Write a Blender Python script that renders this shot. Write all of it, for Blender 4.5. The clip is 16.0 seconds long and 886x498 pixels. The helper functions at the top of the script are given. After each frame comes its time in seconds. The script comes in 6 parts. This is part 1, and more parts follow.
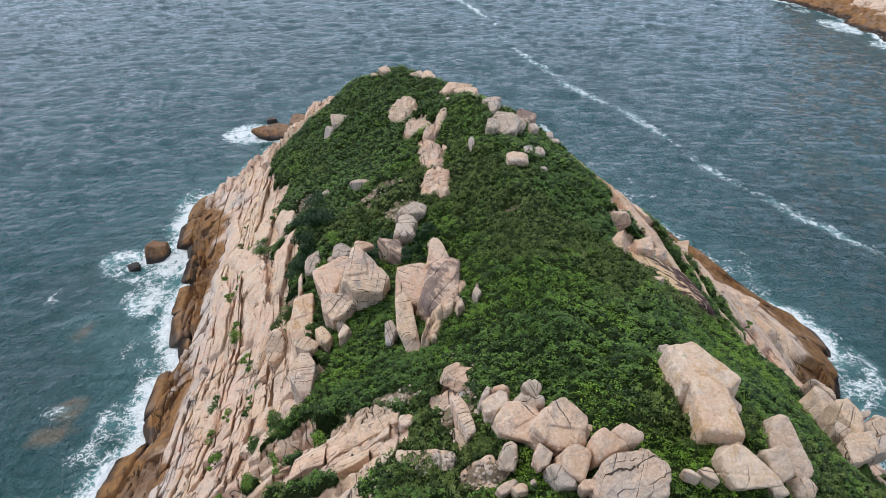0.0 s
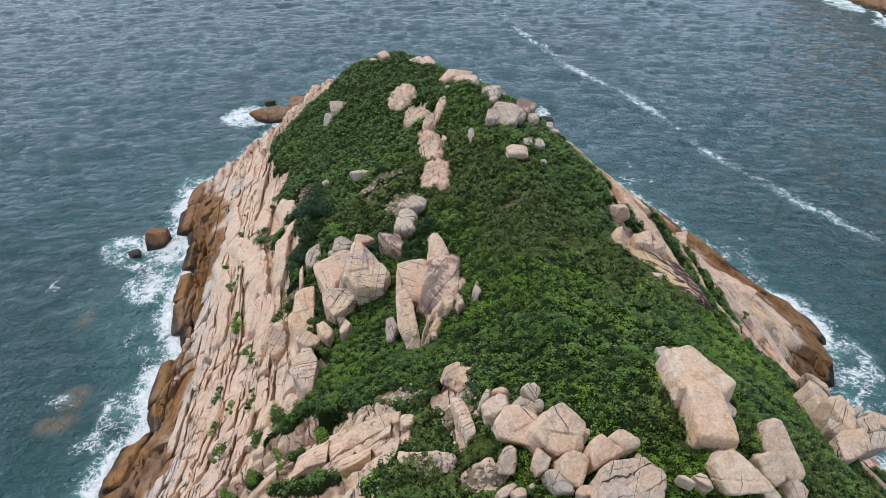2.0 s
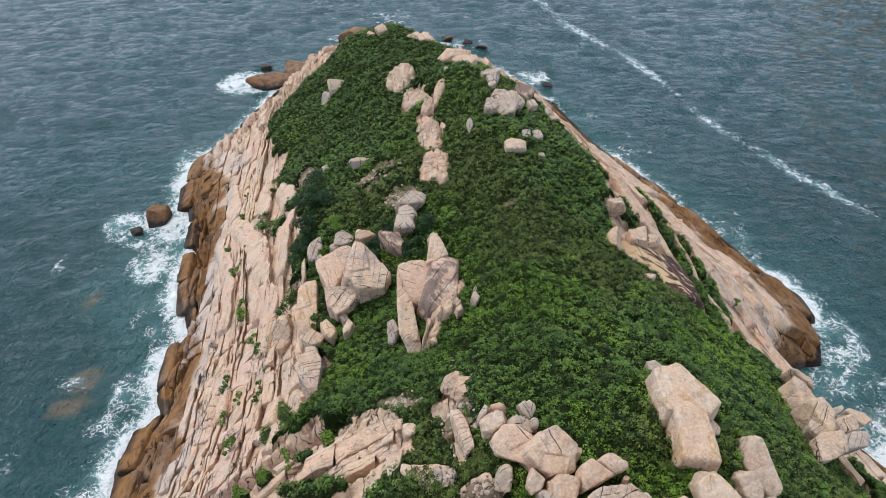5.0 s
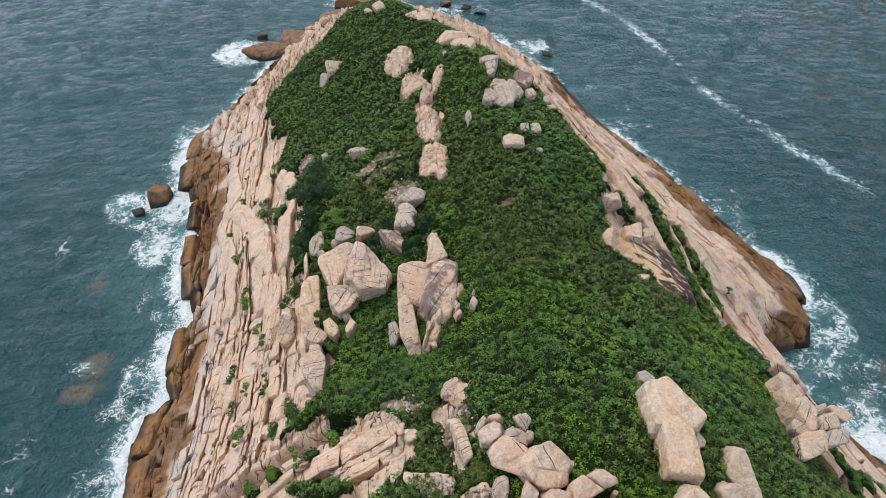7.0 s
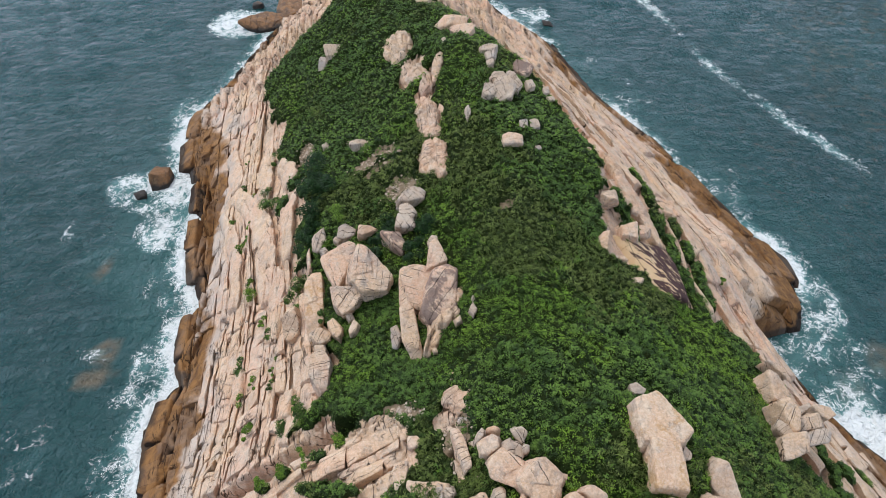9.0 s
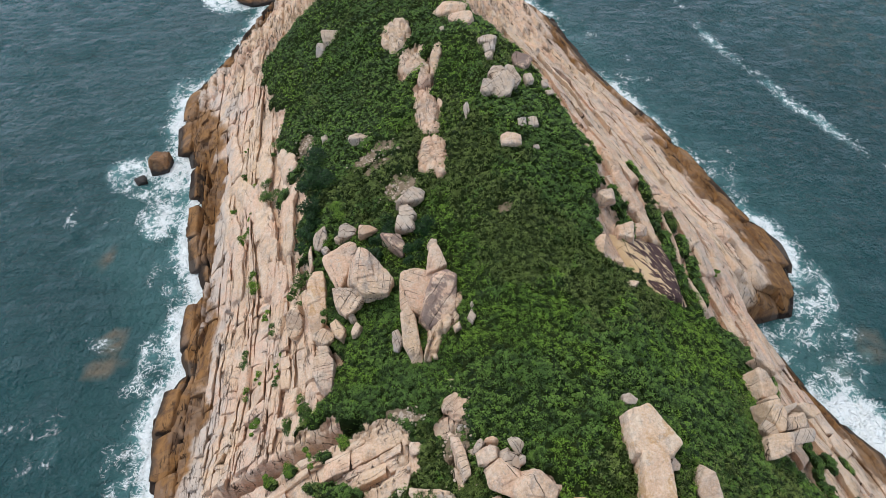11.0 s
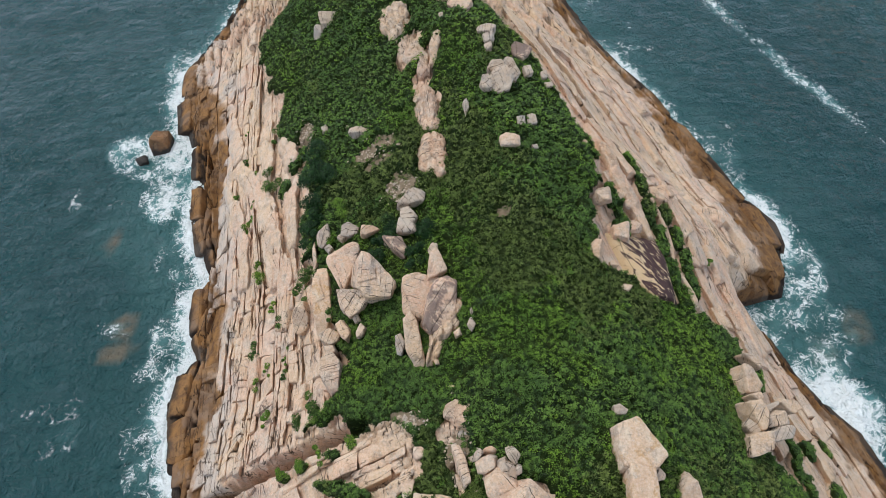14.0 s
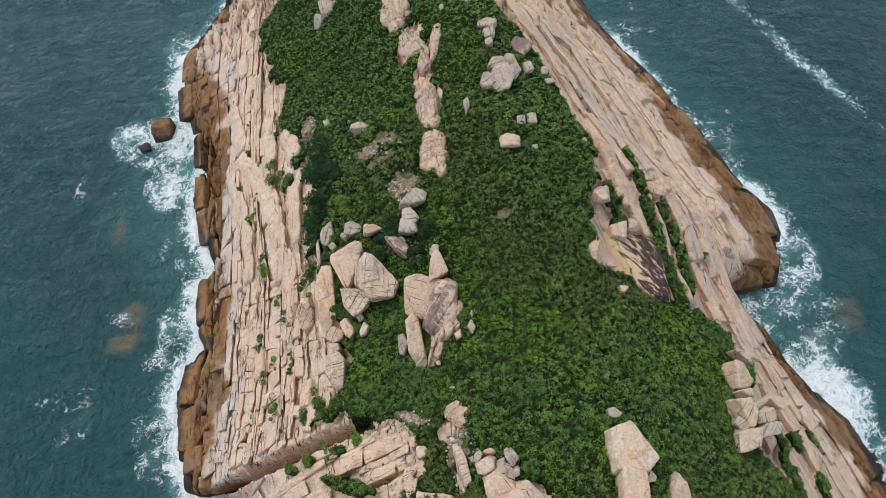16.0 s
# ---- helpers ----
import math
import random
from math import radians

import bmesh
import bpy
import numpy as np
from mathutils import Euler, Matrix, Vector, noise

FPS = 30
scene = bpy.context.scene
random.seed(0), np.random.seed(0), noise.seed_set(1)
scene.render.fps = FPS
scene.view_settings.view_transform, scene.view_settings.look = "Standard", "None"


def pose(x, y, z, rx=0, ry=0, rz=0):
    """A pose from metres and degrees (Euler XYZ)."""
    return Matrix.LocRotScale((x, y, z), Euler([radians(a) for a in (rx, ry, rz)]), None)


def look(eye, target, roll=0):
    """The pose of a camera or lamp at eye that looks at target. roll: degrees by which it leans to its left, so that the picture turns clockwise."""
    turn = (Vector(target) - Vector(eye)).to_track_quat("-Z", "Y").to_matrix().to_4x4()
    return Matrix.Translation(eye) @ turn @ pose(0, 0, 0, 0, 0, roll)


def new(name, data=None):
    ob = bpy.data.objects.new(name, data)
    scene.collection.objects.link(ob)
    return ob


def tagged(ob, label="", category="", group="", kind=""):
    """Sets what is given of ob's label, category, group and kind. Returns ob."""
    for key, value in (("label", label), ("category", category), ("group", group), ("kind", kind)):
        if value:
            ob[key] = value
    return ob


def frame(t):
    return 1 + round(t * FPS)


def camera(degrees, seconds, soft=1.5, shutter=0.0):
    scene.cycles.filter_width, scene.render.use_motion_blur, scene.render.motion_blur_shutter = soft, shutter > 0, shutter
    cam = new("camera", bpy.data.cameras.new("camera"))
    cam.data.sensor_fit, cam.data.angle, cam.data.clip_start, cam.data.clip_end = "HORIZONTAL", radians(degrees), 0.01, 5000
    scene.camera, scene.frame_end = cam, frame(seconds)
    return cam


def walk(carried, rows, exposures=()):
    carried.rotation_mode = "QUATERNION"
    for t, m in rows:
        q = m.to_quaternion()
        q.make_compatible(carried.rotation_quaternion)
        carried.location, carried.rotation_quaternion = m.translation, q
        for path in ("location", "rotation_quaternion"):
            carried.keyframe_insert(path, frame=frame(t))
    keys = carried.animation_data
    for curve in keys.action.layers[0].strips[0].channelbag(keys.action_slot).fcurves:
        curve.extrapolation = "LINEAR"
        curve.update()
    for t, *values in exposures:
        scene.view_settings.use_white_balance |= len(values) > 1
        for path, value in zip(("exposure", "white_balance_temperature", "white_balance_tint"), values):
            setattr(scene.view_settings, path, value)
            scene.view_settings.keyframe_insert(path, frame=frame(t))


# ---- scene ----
cam = camera(68.0, 16.0, soft=0.5)
PATH = [
    (0, (0.477, -0.723, 64.789), (0.464, 0.986, 63.750), 0.79),
    (0.5, (0.434, -0.640, 65.186), (0.422, 1.059, 64.130), 0.82),
    (1, (0.392, -0.477, 65.635), (0.382, 1.212, 64.565), 0.84),
    (1.5, (0.352, -0.266, 66.148), (0.343, 1.413, 65.063), 0.87),
    (2, (0.314, -0.024, 66.736), (0.306, 1.645, 65.634), 0.88),
    (2.5, (0.276, 0.240, 67.404), (0.270, 1.897, 66.285), 0.89),
    (3, (0.240, 0.524, 68.160), (0.235, 2.168, 67.021), 0.90),
    (3.5, (0.205, 0.831, 69.004), (0.201, 2.460, 67.843), 0.91),
    (4, (0.171, 1.164, 69.934), (0.169, 2.777, 68.750), 0.91),
    (6.5, (0.016, 3.391, 75.623), (0.020, 4.896, 74.306), 0.86),
    (7, (-0.013, 3.964, 76.885), (-0.007, 5.444, 75.540), 0.84),
    (7.5, (-0.041, 4.576, 78.155), (-0.034, 6.030, 76.783), 0.83),
    (8, (-0.069, 5.223, 79.421), (-0.061, 6.652, 78.022), 0.81),
    (8.5, (-0.096, 5.900, 80.670), (-0.087, 7.304, 79.246), 0.78),
    (9, (-0.122, 6.603, 81.894), (-0.113, 7.980, 80.445), 0.76),
    (11.5, (-0.253, 10.308, 87.502), (-0.239, 11.560, 85.943), 0.64),
    (12, (-0.279, 11.065, 88.538), (-0.265, 12.293, 86.959), 0.62),
    (12.5, (-0.305, 11.824, 89.561), (-0.290, 13.027, 87.963), 0.60),
    (13, (-0.331, 12.586, 90.582), (-0.316, 13.764, 88.965), 0.57),
    (13.5, (-0.358, 13.350, 91.606), (-0.342, 14.502, 89.971), 0.55),
    (14, (-0.385, 14.114, 92.636), (-0.369, 15.241, 90.984), 0.54),
    (14.5, (-0.412, 14.873, 93.669), (-0.396, 15.975, 92.000), 0.52),
    (15, (-0.440, 15.617, 94.692), (-0.424, 16.693, 93.007), 0.50),
    (15.5, (-0.468, 16.327, 95.677), (-0.453, 17.379, 93.977), 0.49),
    (16, (-0.497, 16.976, 96.581), (-0.482, 18.006, 94.867), 0.48),
]
walk(cam, [(t, look(eye, target, roll)) for t, eye, target, roll in PATH], [(0, 0.20, 6300, 10), (7, 0.22, 6450, 10), (16, 0.10, 6420, 6)])

# ---- sky, sun, exposure ----
SUN_UP, SUN_ROUND = 56.0, 305.0
world = bpy.data.worlds.new("overcast")
scene.world = world
world.use_nodes = True
wn, wl = world.node_tree.nodes, world.node_tree.links
sky = wn.new("ShaderNodeTexSky")
sky.sky_type, sky.sun_disc = "NISHITA", False
sky.sun_elevation, sky.sun_rotation = radians(SUN_UP), radians(SUN_ROUND)
sky.air_density, sky.dust_density, sky.ozone_density = 1.0, 2.0, 1.0
pale = wn.new("ShaderNodeHueSaturation")
pale.inputs["Saturation"].default_value = 0.6
wl.new(sky.outputs[0], pale.inputs["Color"])
# a closed, uneven cloud deck over most of the sky
deck, cover, lift = wn.new("ShaderNodeTexNoise"), wn.new("ShaderNodeMix"), wn.new("ShaderNodeMapRange")
deck.inputs["Scale"].default_value, deck.inputs["Detail"].default_value = 2.2, 5
seen = wn.new("ShaderNodeTexCoord").outputs["Generated"]
wl.new(seen, deck.inputs["Vector"])
lift.inputs["From Min"].default_value, lift.inputs["From Max"].default_value = 0.35, 0.65
lift.inputs["To Min"].default_value, lift.inputs["To Max"].default_value = 0.6, 0.9
wl.new(deck.outputs["Fac"], lift.inputs["Value"])
cover.data_type = "RGBA"
# the deck is thinner, and brighter, towards the horizon
rise, tall = wn.new("ShaderNodeSeparateXYZ"), wn.new("ShaderNodeMapRange")
wl.new(seen, rise.inputs[0])
tall.inputs["From Min"].default_value, tall.inputs["From Max"].default_value = 0.0, 0.75
wl.new(rise.outputs["Z"], tall.inputs["Value"])
paler = wn.new("ShaderNodeMix")
paler.data_type = "RGBA"
paler.inputs["A"].default_value, paler.inputs["B"].default_value = (12.6, 15.0, 19.6, 1), (5.7, 6.2, 7.0, 1)
wl.new(tall.outputs[0], paler.inputs["Factor"])
wl.new([o for o in paler.outputs if o.type == "RGBA"][0], cover.inputs["B"])
wl.new(lift.outputs[0], cover.inputs["Factor"])
wl.new(pale.outputs[0], cover.inputs["A"])
wl.new([o for o in cover.outputs if o.type == "RGBA"][0], wn["Background"].inputs["Color"])
wn["Background"].inputs["Strength"].default_value = 0.099
sun = new("sun", bpy.data.lights.new("sun", "SUN"))
sun.data.energy, sun.data.angle, sun.data.color = 1.8, radians(26), (1.0, 0.96, 0.9)
sun_way = Vector((math.sin(radians(SUN_ROUND)) * math.cos(radians(SUN_UP)), math.cos(radians(SUN_ROUND)) * math.cos(radians(SUN_UP)), math.sin(radians(SUN_UP))))
sun.matrix_world = look(tuple(sun_way * 300), (0, 0, 0))


# ---- materials ----
class Mat:
    """A node material under construction."""

    def __init__(self, name, rough=0.85, spec=0.3):
        self.m = bpy.data.materials.new(name)
        self.m.use_nodes = True
        self.n, self.l = self.m.node_tree.nodes, self.m.node_tree.links
        self.bsdf = self.n["Principled BSDF"]
        self.bsdf.inputs["Roughness"].default_value = rough
        self.bsdf.inputs["Specular IOR Level"].default_value = spec
        self.place = self.n.new("ShaderNodeNewGeometry").outputs["Position"]

    def put(self, value, socket):
        if isinstance(value, bpy.types.NodeSocket):
            self.l.new(value, socket)
        elif isinstance(value, tuple) and len(value) == 3 and socket.type == "RGBA":
            socket.default_value = (*value, 1)
        else:
            socket.default_value = value

    def noise(self, scale, detail=4.0, rough=0.55, at=None, warp=0.0):
        node = self.n.new("ShaderNodeTexNoise")
        self.put(at or self.place, node.inputs["Vector"])
        node.inputs["Scale"].default_value, node.inputs["Detail"].default_value = scale, detail
        node.inputs["Roughness"].default_value, node.inputs["Distortion"].default_value = rough, warp
        return node.outputs["Fac"]

    def squeeze(self, sx, sy, sz, turn=0.0):
        node = self.n.new("ShaderNodeMapping")
        self.put(self.place, node.inputs["Vector"])
        node.inputs["Scale"].default_value, node.inputs["Rotation"].default_value = (sx, sy, sz), (0, 0, radians(turn))
        return node.outputs[0]

    def step(self, value, low, high, to_low=0.0, to_high=1.0):
        node = self.n.new("ShaderNodeMapRange")
        node.interpolation_type = "SMOOTHSTEP"
        self.put(value, node.inputs["Value"])
        for key, v in (("From Min", low), ("From Max", high), ("To Min", to_low), ("To Max", to_high)):
            self.put(v, node.inputs[key])
        return node.outputs[0]

    def math(self, kind, a, b=0.0):
        node = self.n.new("ShaderNodeMath")
        node.operation = kind
        self.put(a, node.inputs[0]), self.put(b, node.inputs[1])
        return node.outputs[0]

    def mix(self, f, a, b, kind="MIX"):
        node = self.n.new("ShaderNodeMix")
        node.data_type, node.blend_type = "RGBA", kind
        self.put(f, node.inputs["Factor"]), self.put(a, node.inputs["A"]), self.put(b, node.inputs["B"])
        return [o for o in node.outputs if o.type == "RGBA"][0]

    def height(self):
        node = self.n.new("ShaderNodeSeparateXYZ")
        self.put(self.place, node.inputs[0])
        return node.outputs["Z"]

    def east(self):
        node = self.n.new("ShaderNodeSeparateXYZ")
        self.put(self.place, node.inputs[0])
        return node.outputs["X"]

    def north(self):
        node = self.n.new("ShaderNodeSeparateXYZ")
        self.put(self.place, node.inputs[0])
        return node.outputs["Y"]

    def attribute(self, name):
        node = self.n.new("ShaderNodeAttribute")
        node.attribute_name = name
        return node.outputs["Fac"]

    def island(self):
        node = self.n.new("ShaderNodeNewGeometry")
        return node.outputs["Random Per Island"]

    def each(self):
        node = self.n.new("ShaderNodeObjectInfo")
        return node.outputs["Random"]

    def own(self):
        """A number for each piece, joined or not."""
        return self.math("FRACT", self.math("ADD", self.each(), self.island()))

    def bump(self, *layers):
        """Layers of (height, distance)."""
        last = None
        for h, far in layers:
            node = self.n.new("ShaderNodeBump")
            node.inputs["Distance"].default_value, node.inputs["Strength"].default_value = far, 1.0
            self.put(h, node.inputs["Height"])
            if last:
                self.l.new(last, node.inputs["Normal"])
            last = node.outputs[0]
        self.l.new(last, self.bsdf.inputs["Normal"])

    def done(self, colour, rough=None):
        self.put(colour, self.bsdf.inputs["Base Color"])
        if rough is not None:
            self.put(rough, self.bsdf.inputs["Roughness"])
        return self.m


def granite_colour(w, shore=True, grey=0.45, ochre=0.5, pink=1.0):
    """Tan-pink granite with pale and grey weathering, dirt in its hair joints, and the iron-brown band that the sea has stained."""
    broad, mid, fine = w.noise(0.11, 3), w.noise(0.7, 5, 0.6), w.noise(7.0, 4, 0.7)
    c = w.mix(w.step(broad, 0.35, 0.65), (0.72, 0.462 + 0.045 * (1 - pink), 0.33 - 0.03 * (1 - pink)), (0.73, 0.52, 0.35))
    c = w.mix(w.step(mid, 0.42, 0.72), c, (0.75, 0.585 + 0.02 * (1 - pink), 0.455 - 0.045 * (1 - pink)))
    c = w.mix(w.math("MULTIPLY", w.step(w.noise(0.33, 5, 0.65, None, 0.6), 0.5, 0.66), grey), c, (0.34, 0.29, 0.26))
    c = w.mix(w.math("MULTIPLY", w.step(w.noise(0.6, 6, 0.66, None, 1.0), 0.58 - 0.25 * (ochre - 0.5), 0.74 - 0.25 * (ochre - 0.5)), ochre), c, (0.58, 0.34, 0.15))
    c = w.mix(w.math("MULTIPLY", w.step(fine, 0.35, 0.65), 0.38), c, w.mix(0.55, c, (0.24, 0.185, 0.155)))
    c = w.mix(w.math("MULTIPLY", w.step(w.noise(2.3, 8, 0.75, None, 0.5), 0.54, 0.66), 0.42), c, w.mix(0.7, c, (0.22, 0.165, 0.14)))
    streak = w.noise(0.8, 6, 0.72, w.squeeze(1.0, 0.35, 0.5, 6), 0.8)
    c = w.mix(w.math("MULTIPLY", w.step(streak, 0.58, 0.70), 0.55), c, (0.19, 0.145, 0.125))
    lichen = w.noise(0.9, 8, 0.72, None, 0.4)
    c = w.mix(w.math("MULTIPLY", w.step(lichen, 0.53, 0.62), 0.3 + 0.35 * grey), c, w.mix(w.noise(5, 3), (0.20, 0.17, 0.155), (0.40, 0.36, 0.33)))
    grit = w.noise(4.0, 6, 0.78)
    c = w.mix(w.step(grit, 0.55, 0.66, 0.0, 0.5), c, w.mix(0.6, c, (0.20, 0.15, 0.125)))
    c = w.mix(w.step(grit, 0.52, 0.38, 0.0, 0.6), c, w.mix(0.6, c, (0.88, 0.74, 0.62)))
    if grey > 0.8:
        c = w.mix(0.5, c, w.mix(mid, (0.30, 0.265, 0.245), (0.62, 0.57, 0.53)))
    own = w.own()
    c = w.mix(w.step(own, 0.5, 1.0, 0.0, 0.4 * grey + 0.1), c, w.mix(0.5, c, (0.42, 0.38, 0.35)))
    c = w.mix(w.step(own, 0.5, 0.0, 0.0, 0.35), c, w.mix(0.5, c, (0.62, 0.40, 0.20)))
    if shore:
        bowed = w.math("MULTIPLY", w.math("MULTIPLY", w.step(w.east(), 42.0, 52.0), w.step(w.north(), 58.0, 68.0)), 2.6)
        # the weather corner in the west is stained higher up
        corner = w.math("MULTIPLY", w.math("MULTIPLY", w.step(w.north(), 80.0, 90.0), w.step(w.north(), 118.0, 108.0)), w.step(w.east(), -32.0, -38.0))
        bowed = w.math("ADD", bowed, w.math("MULTIPLY", corner, 2.6))
        # beyond the point the stain keeps to the waterline
        clean = w.math("MULTIPLY", w.step(w.math("ADD", w.north(), w.math("MULTIPLY", w.east(), 0.29)), 98.0, 106.0), 0.8)
        level = w.math("SUBTRACT", w.math("ADD", clean, w.height()), bowed)
        level = w.math("ADD", level, w.math("MULTIPLY", w.math("SUBTRACT", w.noise(0.16, 4), 0.5), -9.0))
        brown = w.mix(w.step(w.noise(0.5, 6, 0.65, None, 0.8), 0.35, 0.7), (0.30, 0.155, 0.062), (0.13, 0.072, 0.042))
        brown = w.mix(w.math("MULTIPLY", w.step(w.noise(0.23, 4), 0.5, 0.65), 0.6), brown, (0.22, 0.15, 0.11))
        c = w.mix(w.math("MULTIPLY", w.math("MULTIPLY", w.step(level, 7.6, 5.8), w.step(w.east(), 20.0, 0.0, 0.25, 1.0)), w.step(w.noise(0.3, 5, 0.6), 0.38, 0.56, 0.05, 0.75)), c, w.mix(w.noise(1.2, 5), (0.42, 0.365, 0.33), (0.62, 0.545, 0.49)))
        c = w.mix(w.step(level, 4.6, 3.0), c, brown)
        c = w.mix(w.step(w.math("ADD", w.height(), w.math("MULTIPLY", w.noise(0.5, 3), -1.4)), 0.9, 0.1), c, (0.04, 0.03, 0.025))
    return c


def warped(w, sx, sy, sz, turn, much):
    """Stretched places, bent by noise."""
    node = w.n.new("ShaderNodeTexNoise")
    w.put(w.place, node.inputs["Vector"])
    node.inputs["Scale"].default_value, node.inputs["Detail"].default_value = 0.6, 3
    add = w.n.new("ShaderNodeMixRGB")
    add.blend_type, add.inputs[0].default_value = "LINEAR_LIGHT", much
    w.l.new(w.place, add.inputs[1])
    w.l.new(node.outputs["Color"], add.inputs[2])
    m = w.n.new("ShaderNodeMapping")
    w.l.new(add.outputs[0], m.inputs["Vector"])
    m.inputs["Scale"].default_value, m.inputs["Rotation"].default_value = (sx, sy, sz), (0, 0, radians(turn))
    return m.outputs[0]


def lines(w, along, spacing, shift=0.0):
    """Joints across one axis, unevenly spaced: metres to the next joint, and a number for each sheet between two joints."""
    at = w.math("ADD", w.math("DIVIDE", along, spacing), shift)
    outs = []
    for feature, out in (("DISTANCE_TO_EDGE", "Distance"), ("F1", "Color")):
        node = w.n.new("ShaderNodeTexVoronoi")
        node.voronoi_dimensions, node.feature = "1D", feature
        node.inputs["Scale"].default_value = 1.0
        w.put(at, node.inputs["W"])
        outs.append(node.outputs[out])
    part = w.n.new("ShaderNodeSeparateColor")
    w.l.new(outs[1], part.inputs[0])
    return w.math("MULTIPLY", outs[0], spacing), part.outputs[0]


def jointed(w, at, across, along, wide, low, high):
    """Sheets parted by long joints, each cut across at places of its own: 1 in the joint, and a number for each block."""
    node = w.n.new("ShaderNodeSeparateXYZ")
    w.put(at, node.inputs[0])
    far_a, sheet = lines(w, node.outputs["X"], across)
    far_b, piece = lines(w, node.outputs["Y"], along, w.math("MULTIPLY", sheet, 9.0))
    thin = w.step(w.noise(0.9, 3), 0.3, 0.65, 0.3 * wide, wide)
    long_cut = w.math("MULTIPLY", w.step(w.math("DIVIDE", far_a, thin), 0.4, 1.0, 1.0, 0.0), w.step(w.noise(0.23, 2), low - 0.06, high - 0.06))
    cross_cut = w.math("MULTIPLY", w.step(w.math("DIVIDE", far_b, thin), 0.3, 0.8, 1.0, 0.0), w.step(w.noise(0.31, 2, 0.5, w.squeeze(1, 1, 1, 70)), low, high))
    return w.math("MAXIMUM", long_cut, cross_cut), w.math("FRACT", w.math("ADD", sheet, piece))


def veined(w, turn, scale, stretch, wide, low, high):
    """Bent, broken joints that run along a strike: 1 in the joint."""
    m = w.n.new("ShaderNodeMapping")
    w.l.new(warped(w, 1, 1, 1, turn, 0.3), m.inputs["Vector"])
    m.inputs["Scale"].default_value = (1, stretch, 0.5)
    off = w.math("ABSOLUTE", w.math("SUBTRACT", w.noise(scale, 2.5, 0.45, m.outputs[0], 0.25), 0.5))
    return w.math("MULTIPLY", w.step(off, 0.0, wide, 1.0, 0.0), w.step(w.noise(0.3, 3), low, high))


def own_turned(w, much):
    """Places bent by noise and turned by each rock's own amount."""
    ways = w.n.new("ShaderNodeCombineXYZ")
    own = w.own()
    w.put(w.math("MULTIPLY", own, 0.7), ways.inputs[0])
    w.put(w.math("SUBTRACT", 0.4, own), ways.inputs[1])
    w.put(w.math("MULTIPLY", own, 6.0), ways.inputs[2])
    spin = w.n.new("ShaderNodeVectorRotate")
    spin.rotation_type = "EULER_XYZ"
    w.l.new(warped(w, 1, 1, 1, 0, much), spin.inputs["Vector"])
    w.l.new(ways.outputs[0], spin.inputs["Rotation"])
    return spin.outputs[0]


def seamed(w, c, cut, piece):
    """Rock colour with its blocks a little apart in tone and dirt in the joints."""
    c = w.mix(w.step(piece, 0.55, 1.0, 0.0, 0.18), c, w.mix(0.6, c, (0.46, 0.30, 0.18)))
    c = w.mix(w.step(piece, 0.4, 0.0, 0.0, 0.16), c, w.mix(0.5, c, (0.80, 0.66, 0.54)))
    return w.mix(w.math("MULTIPLY", cut, 0.9), c, (0.042, 0.030, 0.024))


def rock_bump(w, cut):
    w.bump((w.noise(0.55, 5, 0.6, None, 0.5), 0.25), (w.math("SUBTRACT", w.noise(1.5, 7, 0.70), w.math("MULTIPLY", cut, 0.6)), 0.26), (w.noise(7.0, 4, 0.7), 0.045))


def make_granite(name, shore=True, grey=0.45, ochre=0.5, sound=0.5, pink=1.0, strike=None, sheets=(1.1, 1.6), hair=0.5):
    """sound: how much of the rock is free of joints, about 0.4 to 0.6; strike: degrees of the joints, or each rock's own."""
    w = Mat(name, 0.95, 0.08)
    c = granite_colour(w, shore, grey, ochre, pink)
    at = own_turned(w, 0.2) if strike is None else warped(w, 1, 1, 1, strike, 0.22)
    cut, piece = jointed(w, at, sheets[0], sheets[1], 0.034, sound - 0.04, sound + 0.05)
    if strike is None:
        fine, _ = jointed(w, at, hair, 2.2 * hair, 0.02, sound + 0.04, sound + 0.12)
    else:
        fine = w.math("MAXIMUM", veined(w, strike, 0.8 / hair, 0.12, 0.015 / hair, 0.48, 0.58), veined(w, strike, 1.8 / hair, 0.25, 0.02 / hair, 0.55, 0.65))
    cut = w.math("MAXIMUM", cut, w.math("MULTIPLY", fine, 0.85))
    rock_bump(w, cut)
    return w.done(seamed(w, c, cut, piece))


